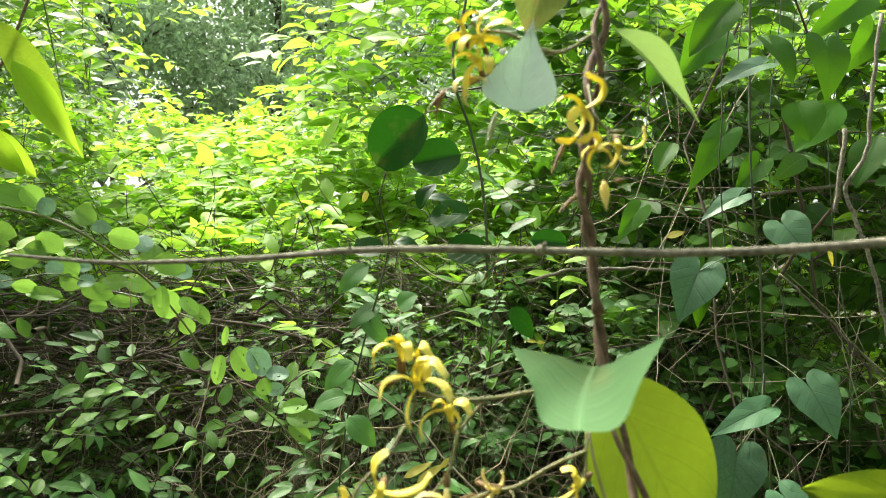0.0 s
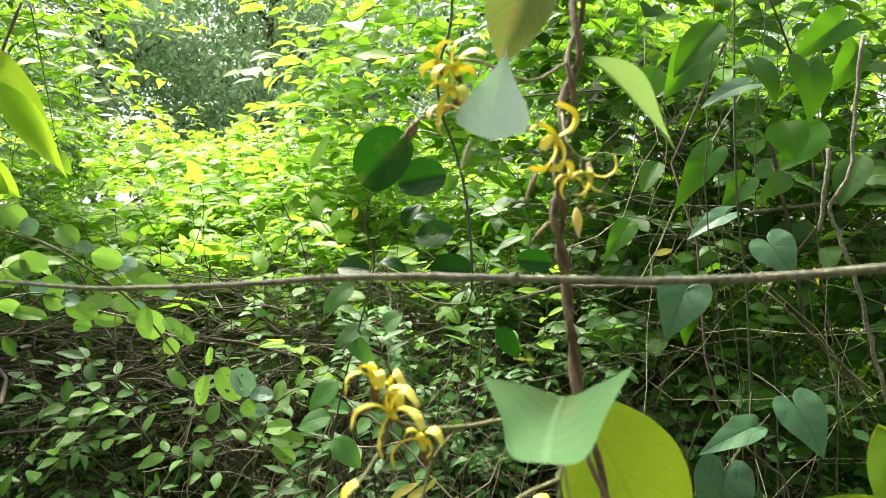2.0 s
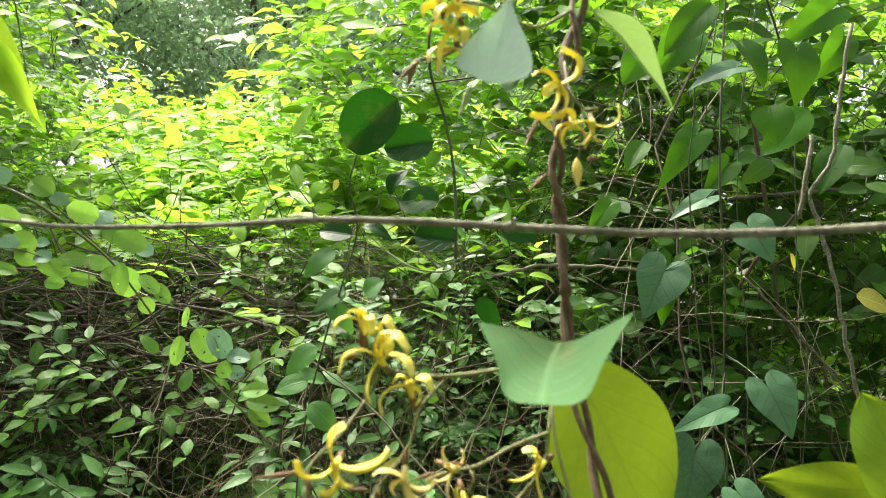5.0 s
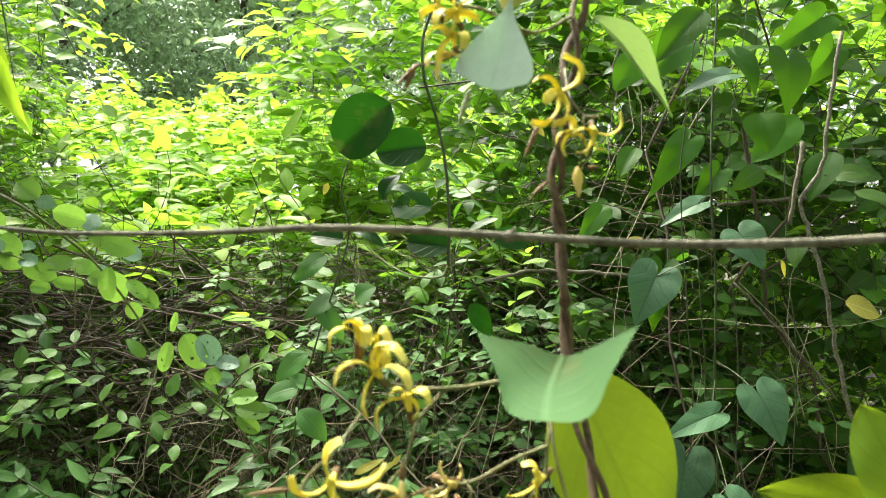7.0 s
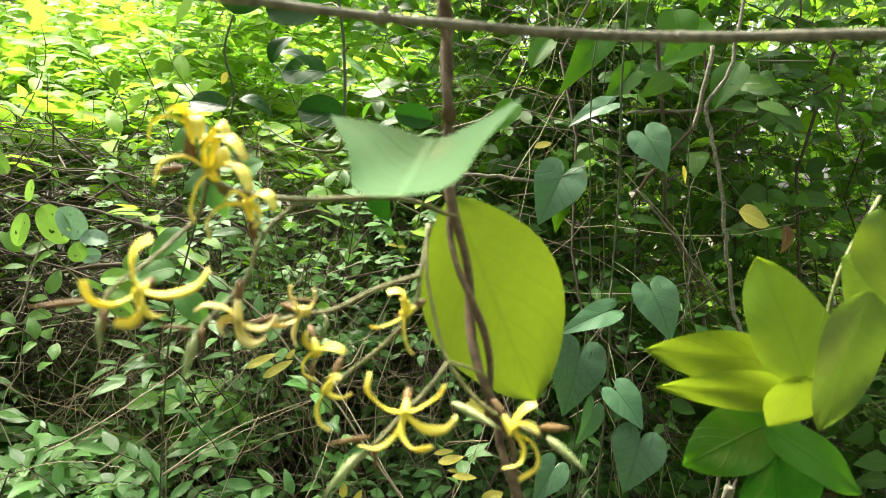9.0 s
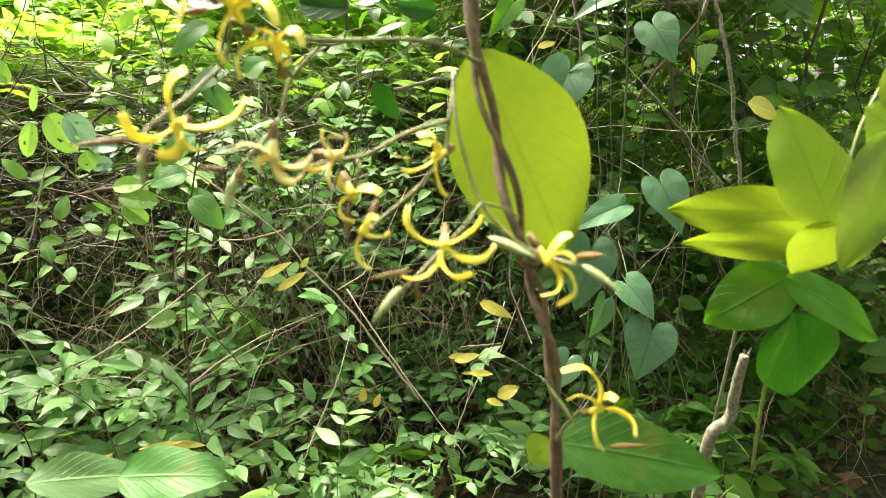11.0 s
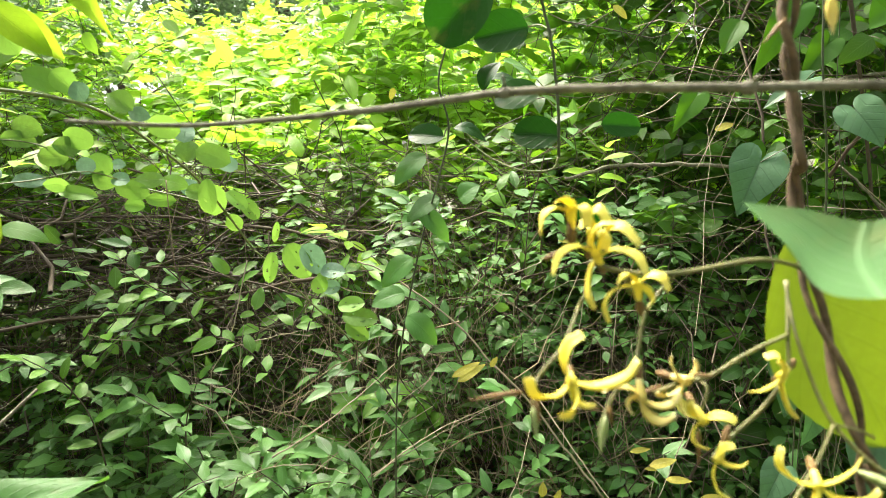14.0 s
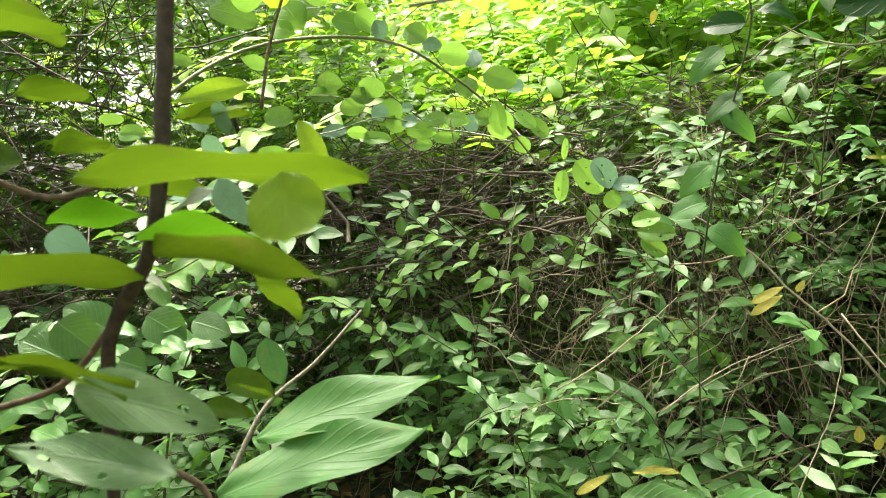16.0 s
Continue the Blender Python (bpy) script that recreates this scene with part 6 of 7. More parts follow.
for base, tip, w, shape, mat, f in itertools.chain(
    (
        ((-0.449, 0.347, 1.42), (-0.299, 0.394, 1.407), 0.040, "elliptic", LEAF_NEAR, (0.05, 0.62, 0.8)),
        ((-0.456, 0.387, 1.355), (-0.535, 0.337, 1.372), 0.063, "elliptic", LEAF_NEAR, (0.05, 0.62, 0.8)),
        ((-0.461, 0.39, 1.378), (-0.389, 0.418, 1.373), 0.045, "elliptic", LEAF_CLIMB, (0.05, 0.62, 0.8)),
        ((-0.39, 0.331, 1.379), (-0.291, 0.335, 1.364), 0.042, "ovate", LEAF_NEAR, (0.05, 0.62, 0.8)),
        # brightened lime makes up for the backlight this leaf misses
        ((-0.307, 0.326, 1.41), (-0.301, 0.312, 1.381), 0.034, "round", LEAF_LIT_THROUGH, (-0.3, 0.9, 0.25)),
        ((-0.413, 0.435, 1.342), (-0.379, 0.433, 1.315), 0.034, "ovate", LEAF_NEAR, (0.1, 0.8, 0.5)),
        ((-0.601, 0.637, 1.126), (-0.423, 0.727, 1.169), 0.070, "ovate", LEAF_GLOSSY, (-0.15, -0.52, 0.85)),
        ((-0.602, 0.566, 1.098), (-0.415, 0.67, 1.139), 0.076, "ovate", LEAF_GLOSSY, (-0.15, -0.52, 0.85)),
        ((-0.402, 0.315, 1.317), (-0.442, 0.262, 1.352), 0.035, "elliptic", LEAF_NEAR, (0.05, 0.62, 0.8)),
    ),
    (
        ((-0.594, 0.443, 1.483), (-0.545, 0.462, 1.479), 0.032, "elliptic", LEAF_NEAR, (0.05, 0.62, 0.8)),
        ((-0.613, 0.446, 1.54), (-0.541, 0.449, 1.519), 0.052, "elliptic", LEAF_NEAR, (0.05, 0.62, 0.8)),
        ((-0.573, 0.444, 1.445), (-0.527, 0.461, 1.436), 0.032, "elliptic", LEAF_NEAR, (0.05, 0.62, 0.8)),
        ((-0.506, 0.494, 1.452), (-0.451, 0.517, 1.452), 0.025, "elliptic", LEAF_NEAR, (0.05, 0.62, 0.8)),
        ((-0.519, 0.458, 1.403), (-0.47, 0.478, 1.4), 0.032, "elliptic", LEAF_NEAR, (0.05, 0.62, 0.8)),
        ((-0.512, 0.482, 1.395), (-0.478, 0.495, 1.393), 0.022, "elliptic", LEAF_UNDER, (0, -0.6, 0.9)),
        ((-0.465, 0.48, 1.404), (-0.446, 0.482, 1.369), 0.022, "ovate", LEAF_UNDER, (0, -1, 0.5)),
        ((-0.563, 0.417, 1.391), (-0.498, 0.443, 1.392), 0.038, "elliptic", LEAF_CLIMB, (0.05, 0.62, 0.8)),
        ((-0.551, 0.364, 1.436), (-0.52, 0.376, 1.433), 0.030, "ovate", LEAF_NEAR, (0, -0.7, 0.6)),
    ),
    (
        ((-0.579, 0.43, 1.382), (-0.552, 0.438, 1.364), 0.024, "ovate", LEAF_UNDER, (0, -0.8, 0.8)),
        ((-0.467, 0.454, 1.267), (-0.435, 0.464, 1.249), 0.022, "ovate", LEAF_NEAR, (0, -0.6, 0.8)),
        ((-0.482, 0.445, 1.249), (-0.45, 0.456, 1.237), 0.016, "ovate", LEAF_NEAR, (0, -0.6, 0.8)),
        ((-0.622, 0.455, 1.31), (-0.59, 0.462, 1.28), 0.035, "ovate", LEAF_PALE, (0, -0.7, 0.8)),
        ((-0.602, 0.487, 1.266), (-0.581, 0.494, 1.256), 0.03, "ovate", LEAF_PALE, (0, -0.7, 0.8)),
        ((-0.247, 0.717, 1.026), (-0.142, 0.756, 1.009), 0.05, "ovate", LEAF_PALE, (0, -0.6, 0.9)),
        ((-0.156, 0.682, 1.047), (-0.058, 0.665, 1.054), 0.055, "ovate", LEAF_GLOSSY, (0, -0.6, 0.9)),
        ((-0.529, 0.365, 1.514), (-0.491, 0.402, 1.509), 0.020, "elliptic", LEAF_NEAR, (0.05, 0.62, 0.8)),
        ((-0.550, 0.405, 1.476), (-0.521, 0.438, 1.475), 0.015, "elliptic", LEAF_NEAR, (0.05, 0.62, 0.8)),
    ),
    (
        ((-0.493, 0.420, 1.437), (-0.547, 0.422, 1.441), 0.016, "elliptic", LEAF_NEAR, (0.05, 0.62, 0.8)),
        ((-0.439, 0.500, 1.453), (-0.501, 0.497, 1.453), 0.010, "ovate", LEAF_LIT_THROUGH, (0.05, -0.62, 0.8)),
        ((-0.461, 0.492, 1.459), (-0.469, 0.506, 1.434), 0.015, "ovate", LEAF_UNDER, (0.2, -0.9, 0.4)),
        ((-0.454, 0.462, 1.399), (-0.499, 0.464, 1.388), 0.014, "lance", LEAF_WHITE_SHEEN, (0, -0.7, 0.7)),
        ((-0.579, 0.430, 1.381), (-0.572, 0.452, 1.362), 0.012, "ovate", LEAF_WHITE_SHEEN, (0, -0.7, 0.7)),
        ((-0.519, 0.448, 1.345), (-0.516, 0.468, 1.329), 0.015, "ovate", LEAF_WHITE_SHEEN, (0, -0.7, 0.7)),
        ((-0.357, 0.362, 1.354), (-0.346, 0.384, 1.333), 0.020, "ovate", LEAF_NEAR, (0.05, 0.62, 0.8)),
        ((-0.430, 0.304, 1.319), (-0.377, 0.341, 1.286), 0.032, "ovate", LEAF_PALE_SHEEN, (0.1, -0.6, 0.8)),
        ((-0.379, 0.305, 1.276), (-0.477, 0.292, 1.295), 0.024, "ovate", LEAF_PALE_SHEEN, (0.1, -0.6, 0.8)),
    ),
    (
        ((-0.428, 0.266, 1.347), (-0.389, 0.299, 1.321), 0.014, "elliptic", LEAF_NEAR, (0.05, 0.62, 0.8)),
        ((-0.411, 0.393, 1.286), (-0.399, 0.416, 1.269), 0.014, "ovate", LEAF_NEAR, (0.05, 0.5, 0.9)),
        ((-0.562, 0.630, 1.237), (-0.561, 0.641, 1.180), 0.029, "ovate", LEAF_HEART, (0.3, -0.8, 0.3)),
        ((-0.484, 0.443, 1.243), (-0.463, 0.472, 1.235), 0.012, "ovate", ONE_PALE, (0, -0.6, 0.9)),
        ((-0.897, 0.685, 1.231), (-0.834, 0.675, 1.222), 0.026, "ovate", ONE_PALE, (0.1, -0.5, 0.9)),
        ((-0.903, 0.751, 1.221), (-0.844, 0.740, 1.212), 0.024, "ovate", ONE_PALE, (0.1, -0.5, 0.9)),
        ((-0.777, 0.604, 1.236), (-0.720, 0.594, 1.235), 0.023, "ovate", ONE_PALE, (0.1, -0.5, 0.9)),
        ((-0.838, 0.706, 1.186), (-0.847, 0.672, 1.200), 0.026, "ovate", ONE_PALE, (0.1, -0.5, 0.9)),
        ((-0.776, 0.695, 1.207), (-0.720, 0.685, 1.210), 0.024, "ovate", ONE_PALE, (0.1, -0.5, 0.9)),
    ),
    (
        ((-0.836, 0.688, 1.172), (-0.846, 0.651, 1.170), 0.026, "ovate", ONE_PALE, (0.1, -0.5, 0.9)),
        ((-0.880, 0.600, 1.142), (-0.821, 0.590, 1.136), 0.024, "ovate", ONE_PALE, (0.1, -0.5, 0.9)),
        ((-0.833, 0.599, 1.172), (-0.839, 0.566, 1.187), 0.024, "ovate", ONE_PALE, (0.1, -0.5, 0.9)),
        ((-0.758, 0.738, 1.225), (-0.765, 0.703, 1.225), 0.021, "ovate", ONE_PALE, (0.1, -0.5, 0.9)),
        ((-0.767, 0.783, 1.188), (-0.777, 0.747, 1.190), 0.021, "ovate", ONE_PALE, (0.1, -0.5, 0.9)),
        ((-0.808, 0.798, 1.228), (-0.817, 0.764, 1.238), 0.022, "ovate", ONE_PALE, (0.1, -0.5, 0.9)),
        ((-0.761, 0.808, 1.200), (-0.711, 0.794, 1.196), 0.021, "ovate", ONE_PALE, (0.1, -0.5, 0.9)),
        ((-0.724, 0.662, 1.228), (-0.679, 0.646, 1.222), 0.017, "ovate", ONE_PALE, (0.1, -0.5, 0.9)),
        ((-0.991, 0.725, 1.243), (-0.995, 0.692, 1.254), 0.024, "ovate", ONE_PALE, (0.1, -0.5, 0.9)),
    ),
    (
        ((-0.907, 0.627, 1.250), (-0.905, 0.595, 1.250), 0.019, "ovate", ONE_PALE, (0.1, -0.5, 0.9)),
        ((-0.861, 0.569, 1.184), (-0.799, 0.562, 1.188), 0.024, "ovate", ONE_PALE, (0.1, -0.5, 0.9)),
    ),
):
    ob = leaf(near, base, tip, w, shape, mat, face=f, fold=0.2, curl=0.12, wave=0.03, nu=24 if mat is LEAF_PALE_SHEEN else 12, nv=18 if mat is LEAF_PALE_SHEEN else 8)
    if mat is LEAF_PALE_SHEEN:
        chew(ob, 1.0, 0.4, (0.72, 0.3, 0.09), (0.8, -0.25, 0.06), (0.35, 0.55, 0.05))
for base, tip, w in (((-0.784, 0.65, 1.24), (-0.836, 0.637, 1.279), 0.05), ((-0.834, 0.626, 1.215), (-0.886, 0.611, 1.248), 0.05), ((-0.785, 0.705, 1.244), (-0.742, 0.716, 1.21), 0.05), ((-0.734, 0.723, 1.23), (-0.691, 0.737, 1.21), 0.04), ((-0.872, 0.604, 1.182), (-0.922, 0.58, 1.158), 0.06), ((-0.938, 0.648, 1.265), (-0.984, 0.626, 1.244), 0.05)):
    leaf(near, base, tip, w, "ovate", LEAF_PALE, face=(0, -0.6, 0.8))

# unseen upper crown, added up the sun's line to shade the near leaves
shade_crown_at = np.array((-0.477, 0.424, 1.419)) + np.array(tuple(SUN)) * 1.05
n = 170
many_leaves("crown", near, shade_crown_at + rng.normal(0, 1, (n, 3)) * np.array([0.17, 0.15, 0.10]), rng.normal(0, 1, (n, 3)) * np.array([1, 1, 0.4]), np.array([0, 0, 1.0]) + rng.normal(0, 0.35, (n, 3)), rng.uniform(0.08, 0.15, n), "ovate", 0.42, LEAF_MID)
stem("limb", [(-0.485, 0.508, 1.597), Vector(shade_crown_at) - Vector((0, 0.05, 0.45)), Vector(shade_crown_at)], lambda u: 0.006 * (1 - 0.6 * u), VINE_BARK, near)

# ---- the level twig in front ----
twig = thing("level_twig", (0.215, 0.34, 1.504), "long thin grey-brown twig with knotted joints stretched level", "twig")
level = [(-0.304, 0.49, 1.496), (-0.219, 0.466, 1.491), (-0.121, 0.419, 1.494), (-0.051, 0.387, 1.499), (-0.001, 0.384, 1.5), (0.053, 0.381, 1.499), (0.119, 0.365, 1.498), (0.176, 0.352, 1.5), (0.22, 0.342, 1.504), (0.297, 0.33, 1.512)]
stem("shaft", level, lambda u: 0.0012 + 0.0009 * min(1.0, u * 2.2) + 0.0007 * max(0.0, u - 0.55), TWIG_BARK, twig, per=10, sides=10, wobble=0.0004)
for joint, size in ((level[2], 0.0021), (level[3], 0.0023), (level[5], 0.0033), (level[7], 0.0028)):
    at = Vector(joint)
    v, f, uv = tube_data([Vector((k * 0.0018, 0, 0.0003 * math.sin(k))) for k in (-2, -1, 0, 1, 2)], lambda u: size * (0.62 + 0.42 * math.sin(math.pi * u)), 10)
    hang(new("joint", mesh_from("joint", v, f, TWIG_BARK, uv)), twig, at)
stem("spur", [level[5], Vector(level[5]) + Vector((0.002, -0.004, 0.004)), Vector(level[5]) + Vector((0.002, -0.004, 0.004))], 0.0010, TWIG_BARK, twig, per=3)
stem("spur", [level[3], Vector(level[3]) + Vector((-0.001, -0.002, 0.006)), Vector(level[3]) + Vector((-0.0015, -0.002, 0.006))], 0.0007, TWIG_BARK, twig, per=3)

# ---- the flowering vine ----
vine = thing("flowering_vine", (0.154, 0.412, 1.197), "twining brown vine with yellow curled flowers and large leaves", "vine")
centre = smooth_line([(0.103, 0.44, 1.706), (0.098, 0.43, 1.653), (0.091, 0.42, 1.609), (0.085, 0.415, 1.561), (0.084, 0.415, 1.524), (0.088, 0.415, 1.497), (0.09, 0.41, 1.467), (0.094, 0.422, 1.456), (0.098, 0.414, 1.412), (0.11, 0.404, 1.369), (0.121, 0.394, 1.325), (0.133, 0.414, 1.306), (0.144, 0.408, 1.266), (0.151, 0.405, 1.21), (0.162, 0.405, 1.081)], 10)
for phase, thick, label in ((0.0, 0.0024, "thick brown twining stem"), (math.pi, 0.0018, "thin dark twining stem")):
    line = []
    for i, q in enumerate(centre):
        u = i / (len(centre) - 1)
        a = phase + 52 * u + 2.0 * math.sin(5 * u)
        gap = 0.0026 + 0.0012 * math.sin(11 * u)
        line.append(q + Vector((math.cos(a), math.sin(a), 0)) * gap)
    at = line[0]
    v, f, uv = tube_data([q - at for q in line], lambda u: thick * (1 + 0.12 * math.sin(60 * u)), 9)
    hang(new("vine_stem", mesh_from("vine_stem", v, f, VINE_BARK, uv)), vine, at, label)


def folded_leaf(parent, left, right, top, lower_points, mat, label):
    """A heart-shaped leaf folded upwards along its midrib, its two halves spread like wings."""
    left, right, top = Vector(left), Vector(right), Vector(top)
    low = Vector(lower_points[2])
    upper = smooth_line([left, left.lerp(top, 0.55) + Vector((0, 0, 0.001)), top, right.lerp(top, 0.5) - Vector((0, 0, 0.001)), right], 6)
    lower = smooth_line([left, *lower_points, right], 4)
    verts, faces, uv, n, m = [], [], [], len(upper), 8
    for i in range(n):
        for j in range(m + 1):
            s = j / m
            q = lower[i].lerp(upper[i], s)
            q = q + Vector((0, 0.008, -0.002)) * math.sin(math.pi * s) * (1 - abs(2 * i / (n - 1) - 1))
            verts.append(q - low)
            uv.append((s, i / (n - 1)))
    for i in range(n - 1):
        for j in range(m):
            a = i * (m + 1) + j
            faces.append((a, a + 1, a + m + 2, a + m + 1))
    return hang(new("leaf", mesh_from("leaf", verts, faces, mat, uv)), parent, low, label)


folded_leaf(vine, (0.033, 0.335, 1.453), (0.096, 0.301, 1.463), (0.069, 0.316, 1.447), ((0.0393, 0.3112, 1.4395), (0.0415, 0.2912, 1.4277), (0.0539, 0.2784, 1.4278), (0.0671, 0.2663, 1.4326), (0.0792, 0.2808, 1.4465)), LEAF_MINT, "mint green leaf folded up along its midrib")
leaf(vine, (0.102, 0.446, 1.424), (0.157, 0.427, 1.315), 0.082, "elliptic", LEAF_LIME, face=(0.15, -1, 0.1), label="broad yellow-green leaf lit from behind", fold=0.08, curl=0.05, nu=18, nv=12)
leaf(vine, (0.041, 0.39, 1.577), (0.052, 0.4, 1.631), 0.042, "drop", LEAF_GREY, face=(-0.2, -1, 0.25), label="hanging leaf showing its pale grey underside", fold=0.2, curl=-0.1, lobe=0.0)
leaf(vine, (0.068, 0.405, 1.682), (0.048, 0.4, 1.624), 0.040, "ovate", LEAF_BROWN, face=(0, -1, 0.2), fold=0.5, label="withered brown leaf")
leaf(vine, (0.112, 0.462, 1.646), (0.184, 0.492, 1.591), 0.030, "lance", LEAF_HANG, face=(0.5, -0.8, 0.4), label="long pale green leaf folded lengthwise", fold=0.7, curl=0.1)
leaf(vine, (0.153, 0.414, 1.206), (0.253, 0.393, 1.194), 0.045, "ovate", LEAF_FRESH, face=(0, -0.7, 0.8))
leaf(vine, (0.151, 0.415, 1.207), (0.139, 0.414, 1.194), 0.02, "ovate", LEAF_LIME, face=(0, -0.7, 0.8))
# flower stalks
for pts, r in itertools.chain(
    (
        ([(0.098, 0.409, 1.414), (0.068, 0.395, 1.422), (0.023, 0.378, 1.419), (-0.002, 0.373, 1.421), (-0.015, 0.376, 1.425)], 0.0016),
        ([(0.023, 0.378, 1.419), (0.009, 0.373, 1.403), (0.003, 0.366, 1.384), (-0.01, 0.355, 1.369), (-0.016, 0.349, 1.358)], 0.0013),
        ([(0.01, 0.373, 1.403), (0.001, 0.371, 1.413), (-0.001, 0.367, 1.42)], 0.001),
        ([(-0.02, 0.374, 1.406), (-0.03, 0.353, 1.394), (-0.042, 0.343, 1.383), (-0.044, 0.337, 1.375)], 0.0012),
        ([(-0.015, 0.376, 1.425), (-0.016, 0.374, 1.414), (-0.02, 0.374, 1.406)], 0.0012),
        ([(0.085, 0.406, 1.41), (0.08, 0.392, 1.386), (0.077, 0.385, 1.372), (0.066, 0.38, 1.358), (0.049, 0.376, 1.344), (0.039, 0.371, 1.336)], 0.0014),
    ),
    (
        ([(0.08, 0.392, 1.387), (0.06, 0.385, 1.381), (0.041, 0.382, 1.371), (0.025, 0.379, 1.368), (0.014, 0.376, 1.365)], 0.0014),
        ([(0.035, 0.383, 1.37), (0.038, 0.376, 1.366), (0.034, 0.375, 1.354)], 0.0009),
        ([(0.084, 0.406, 1.41), (0.083, 0.392, 1.389), (0.088, 0.382, 1.366), (0.093, 0.373, 1.351), (0.105, 0.363, 1.337), (0.117, 0.355, 1.331), (0.129, 0.342, 1.329)], 0.0013),
        ([(0.093, 0.373, 1.351), (0.083, 0.363, 1.342), (0.073, 0.354, 1.335), (0.06, 0.344, 1.325), (0.051, 0.34, 1.317)], 0.0013),
        ([(0.093, 0.373, 1.351), (0.103, 0.371, 1.349), (0.112, 0.374, 1.344)], 0.0009),
        ([(0.09, 0.42, 1.629), (0.066, 0.41, 1.615), (0.038, 0.41, 1.626), (0.022, 0.41, 1.628), (0.017, 0.41, 1.633)], 0.0014),
    ),
    (
        ([(0.066, 0.41, 1.615), (0.038, 0.41, 1.609), (0.015, 0.41, 1.596), (-0.001, 0.41, 1.593)], 0.0012),
        ([(0.086, 0.415, 1.597), (0.086, 0.4, 1.578), (0.093, 0.395, 1.567), (0.101, 0.39, 1.566)], 0.0012),
        ([(0.093, 0.395, 1.567), (0.092, 0.39, 1.554), (0.091, 0.39, 1.538)], 0.001),
        ([(0.149, 0.401, 1.215), (0.154, 0.389, 1.235), (0.162, 0.379, 1.244)], 0.0013),
    ),
):
    stem("flower_stalk", pts, r * 0.72, STALK, vine, per=6, sides=7)


def strap_data(line, side, half):
    """A flat strap with a shallow groove, a little thickness and a slow twist."""
    verts, faces, uv, n = [], [], [], len(line)
    spin = random.uniform(-0.5, 0.9)
    for i, q in enumerate(line):
        u = i / (n - 1)
        d = (line[min(i + 1, n - 1)] - line[max(i - 1, 0)]).normalized()
        up = (side - d * side.dot(d)).normalized()
        up = Matrix.Rotation(spin * u, 3, d) @ up
        across = d.cross(up)
        w = half(u) * (0.95 + 0.10 * math.sin(9 * u + 5 * spin))
        for a, h in ((-1.0, 0.24), (-0.5, 0.06), (0.0, -0.03), (0.5, 0.06), (1.0, 0.24), (0.55, -0.08), (0.0, -0.18), (-0.55, -0.08)):
            verts.append(q + across * (a * w) + up * (h * w))
            uv.append((u, 0.5 + a / 2))
    for i in range(n - 1):
        for k in range(8):
            faces.append((i * 8 + k, i * 8 + (k + 1) % 8, (i + 1) * 8 + (k + 1) % 8, (i + 1) * 8 + k))
    faces.append(tuple(range(8))[::-1])
    faces.append(tuple(range((n - 1) * 8, n * 8)))
    return verts, faces, uv


def petal(parent, heart, tip, width, curl, mat, side=(0, -0.6, 0.5)):
    """A thick strap-shaped petal that curls on its way from the flower's heart to its tip."""
    heart, tip, side = Vector(heart), Vector(tip), Vector(side)
    way = tip - heart
    side = (side - way.normalized() * side.dot(way.normalized())).normalized()
    line = smooth_line([heart, heart.lerp(tip, 0.33) + side * curl, heart.lerp(tip, 0.75) + side * curl * 1.05, tip], 4)
    shape = lambda u: width * (0.30 + 0.66 * math.sin(math.pi * min(1.0, 0.12 + 0.78 * u)) ** 0.8) * 0.5
    v, f, uv = strap_data([q - heart for q in line], side, shape)
    return hang(new("petal", mesh_from("petal", v, f, mat, uv)), parent, heart)


def flower(heart, tips, calyx, mat=PETAL, width=0.0068, label=""):
    """A flower: a short tube out of a brown calyx, and its curled petals. calyx: the direction it sits in."""
    heart = Vector(heart)
    back = Vector(calyx).normalized()
    v, f, uv = tube_data([back * (0.0018 * k) for k in range(-1, 5)], lambda u: 0.0024 * (1 - 0.45 * u), 8)
    core = hang(new("flower", mesh_from("flower", v, f, mat, uv)), vine, heart, label)
    v, f, uv = tube_data([back * (0.006 + 0.0018 * k) for k in range(6)], lambda u: 0.0006 + 0.0013 * math.sin(math.pi * (0.1 + 0.8 * u)), 8)
    hang(new("calyx", mesh_from("calyx", v, f, CALYX, uv)), core, heart, "brown calyx")
    for tip, curl, *side in tips:
        petal(core, heart, tip, width, curl, mat, *side)


def spindle(name, a, b, width, mat, label=""):
    a, b = Vector(a), Vector(b)
    line = [a.lerp(b, k / 8) - a for k in range(9)]
    v, f, uv = tube_data(line, lambda u: width * 0.42 * (0.12 + 0.88 * math.sin(math.pi * u ** 0.7) ** 1.2), 8)
    return hang(new(name, mesh_from(name, v, f, mat, uv)), vine, a, label)


UPW = (0, -0.2, 1)
flower((-0.023, 0.379, 1.446), [((-0.031, 0.373, 1.451), 0.003, UPW), ((-0.037, 0.372, 1.437), 0.007, UPW), ((-0.018, 0.369, 1.441), 0.006, UPW), ((-0.027, 0.383, 1.452), 0.002, UPW)], (0.1, 0.2, -1))
flower((-0.013, 0.371, 1.428), [((-0.033, 0.363, 1.421), 0.008, UPW), ((-0.016, 0.358, 1.408), 0.003, (-1, -0.3, 0)), ((0.002, 0.359, 1.434), 0.009, UPW), ((-0.005, 0.367, 1.442), 0.006, UPW), ((0.004, 0.356, 1.422), 0.006, UPW)], (0.3, 0.6, -0.5))
flower((-0.013, 0.383, 1.437), [((-0.019, 0.379, 1.439), 0.004, UPW), ((-0.006, 0.377, 1.44), 0.008, UPW), ((-0.009, 0.376, 1.43), 0.004, UPW)], (0, 0.5, -0.8))
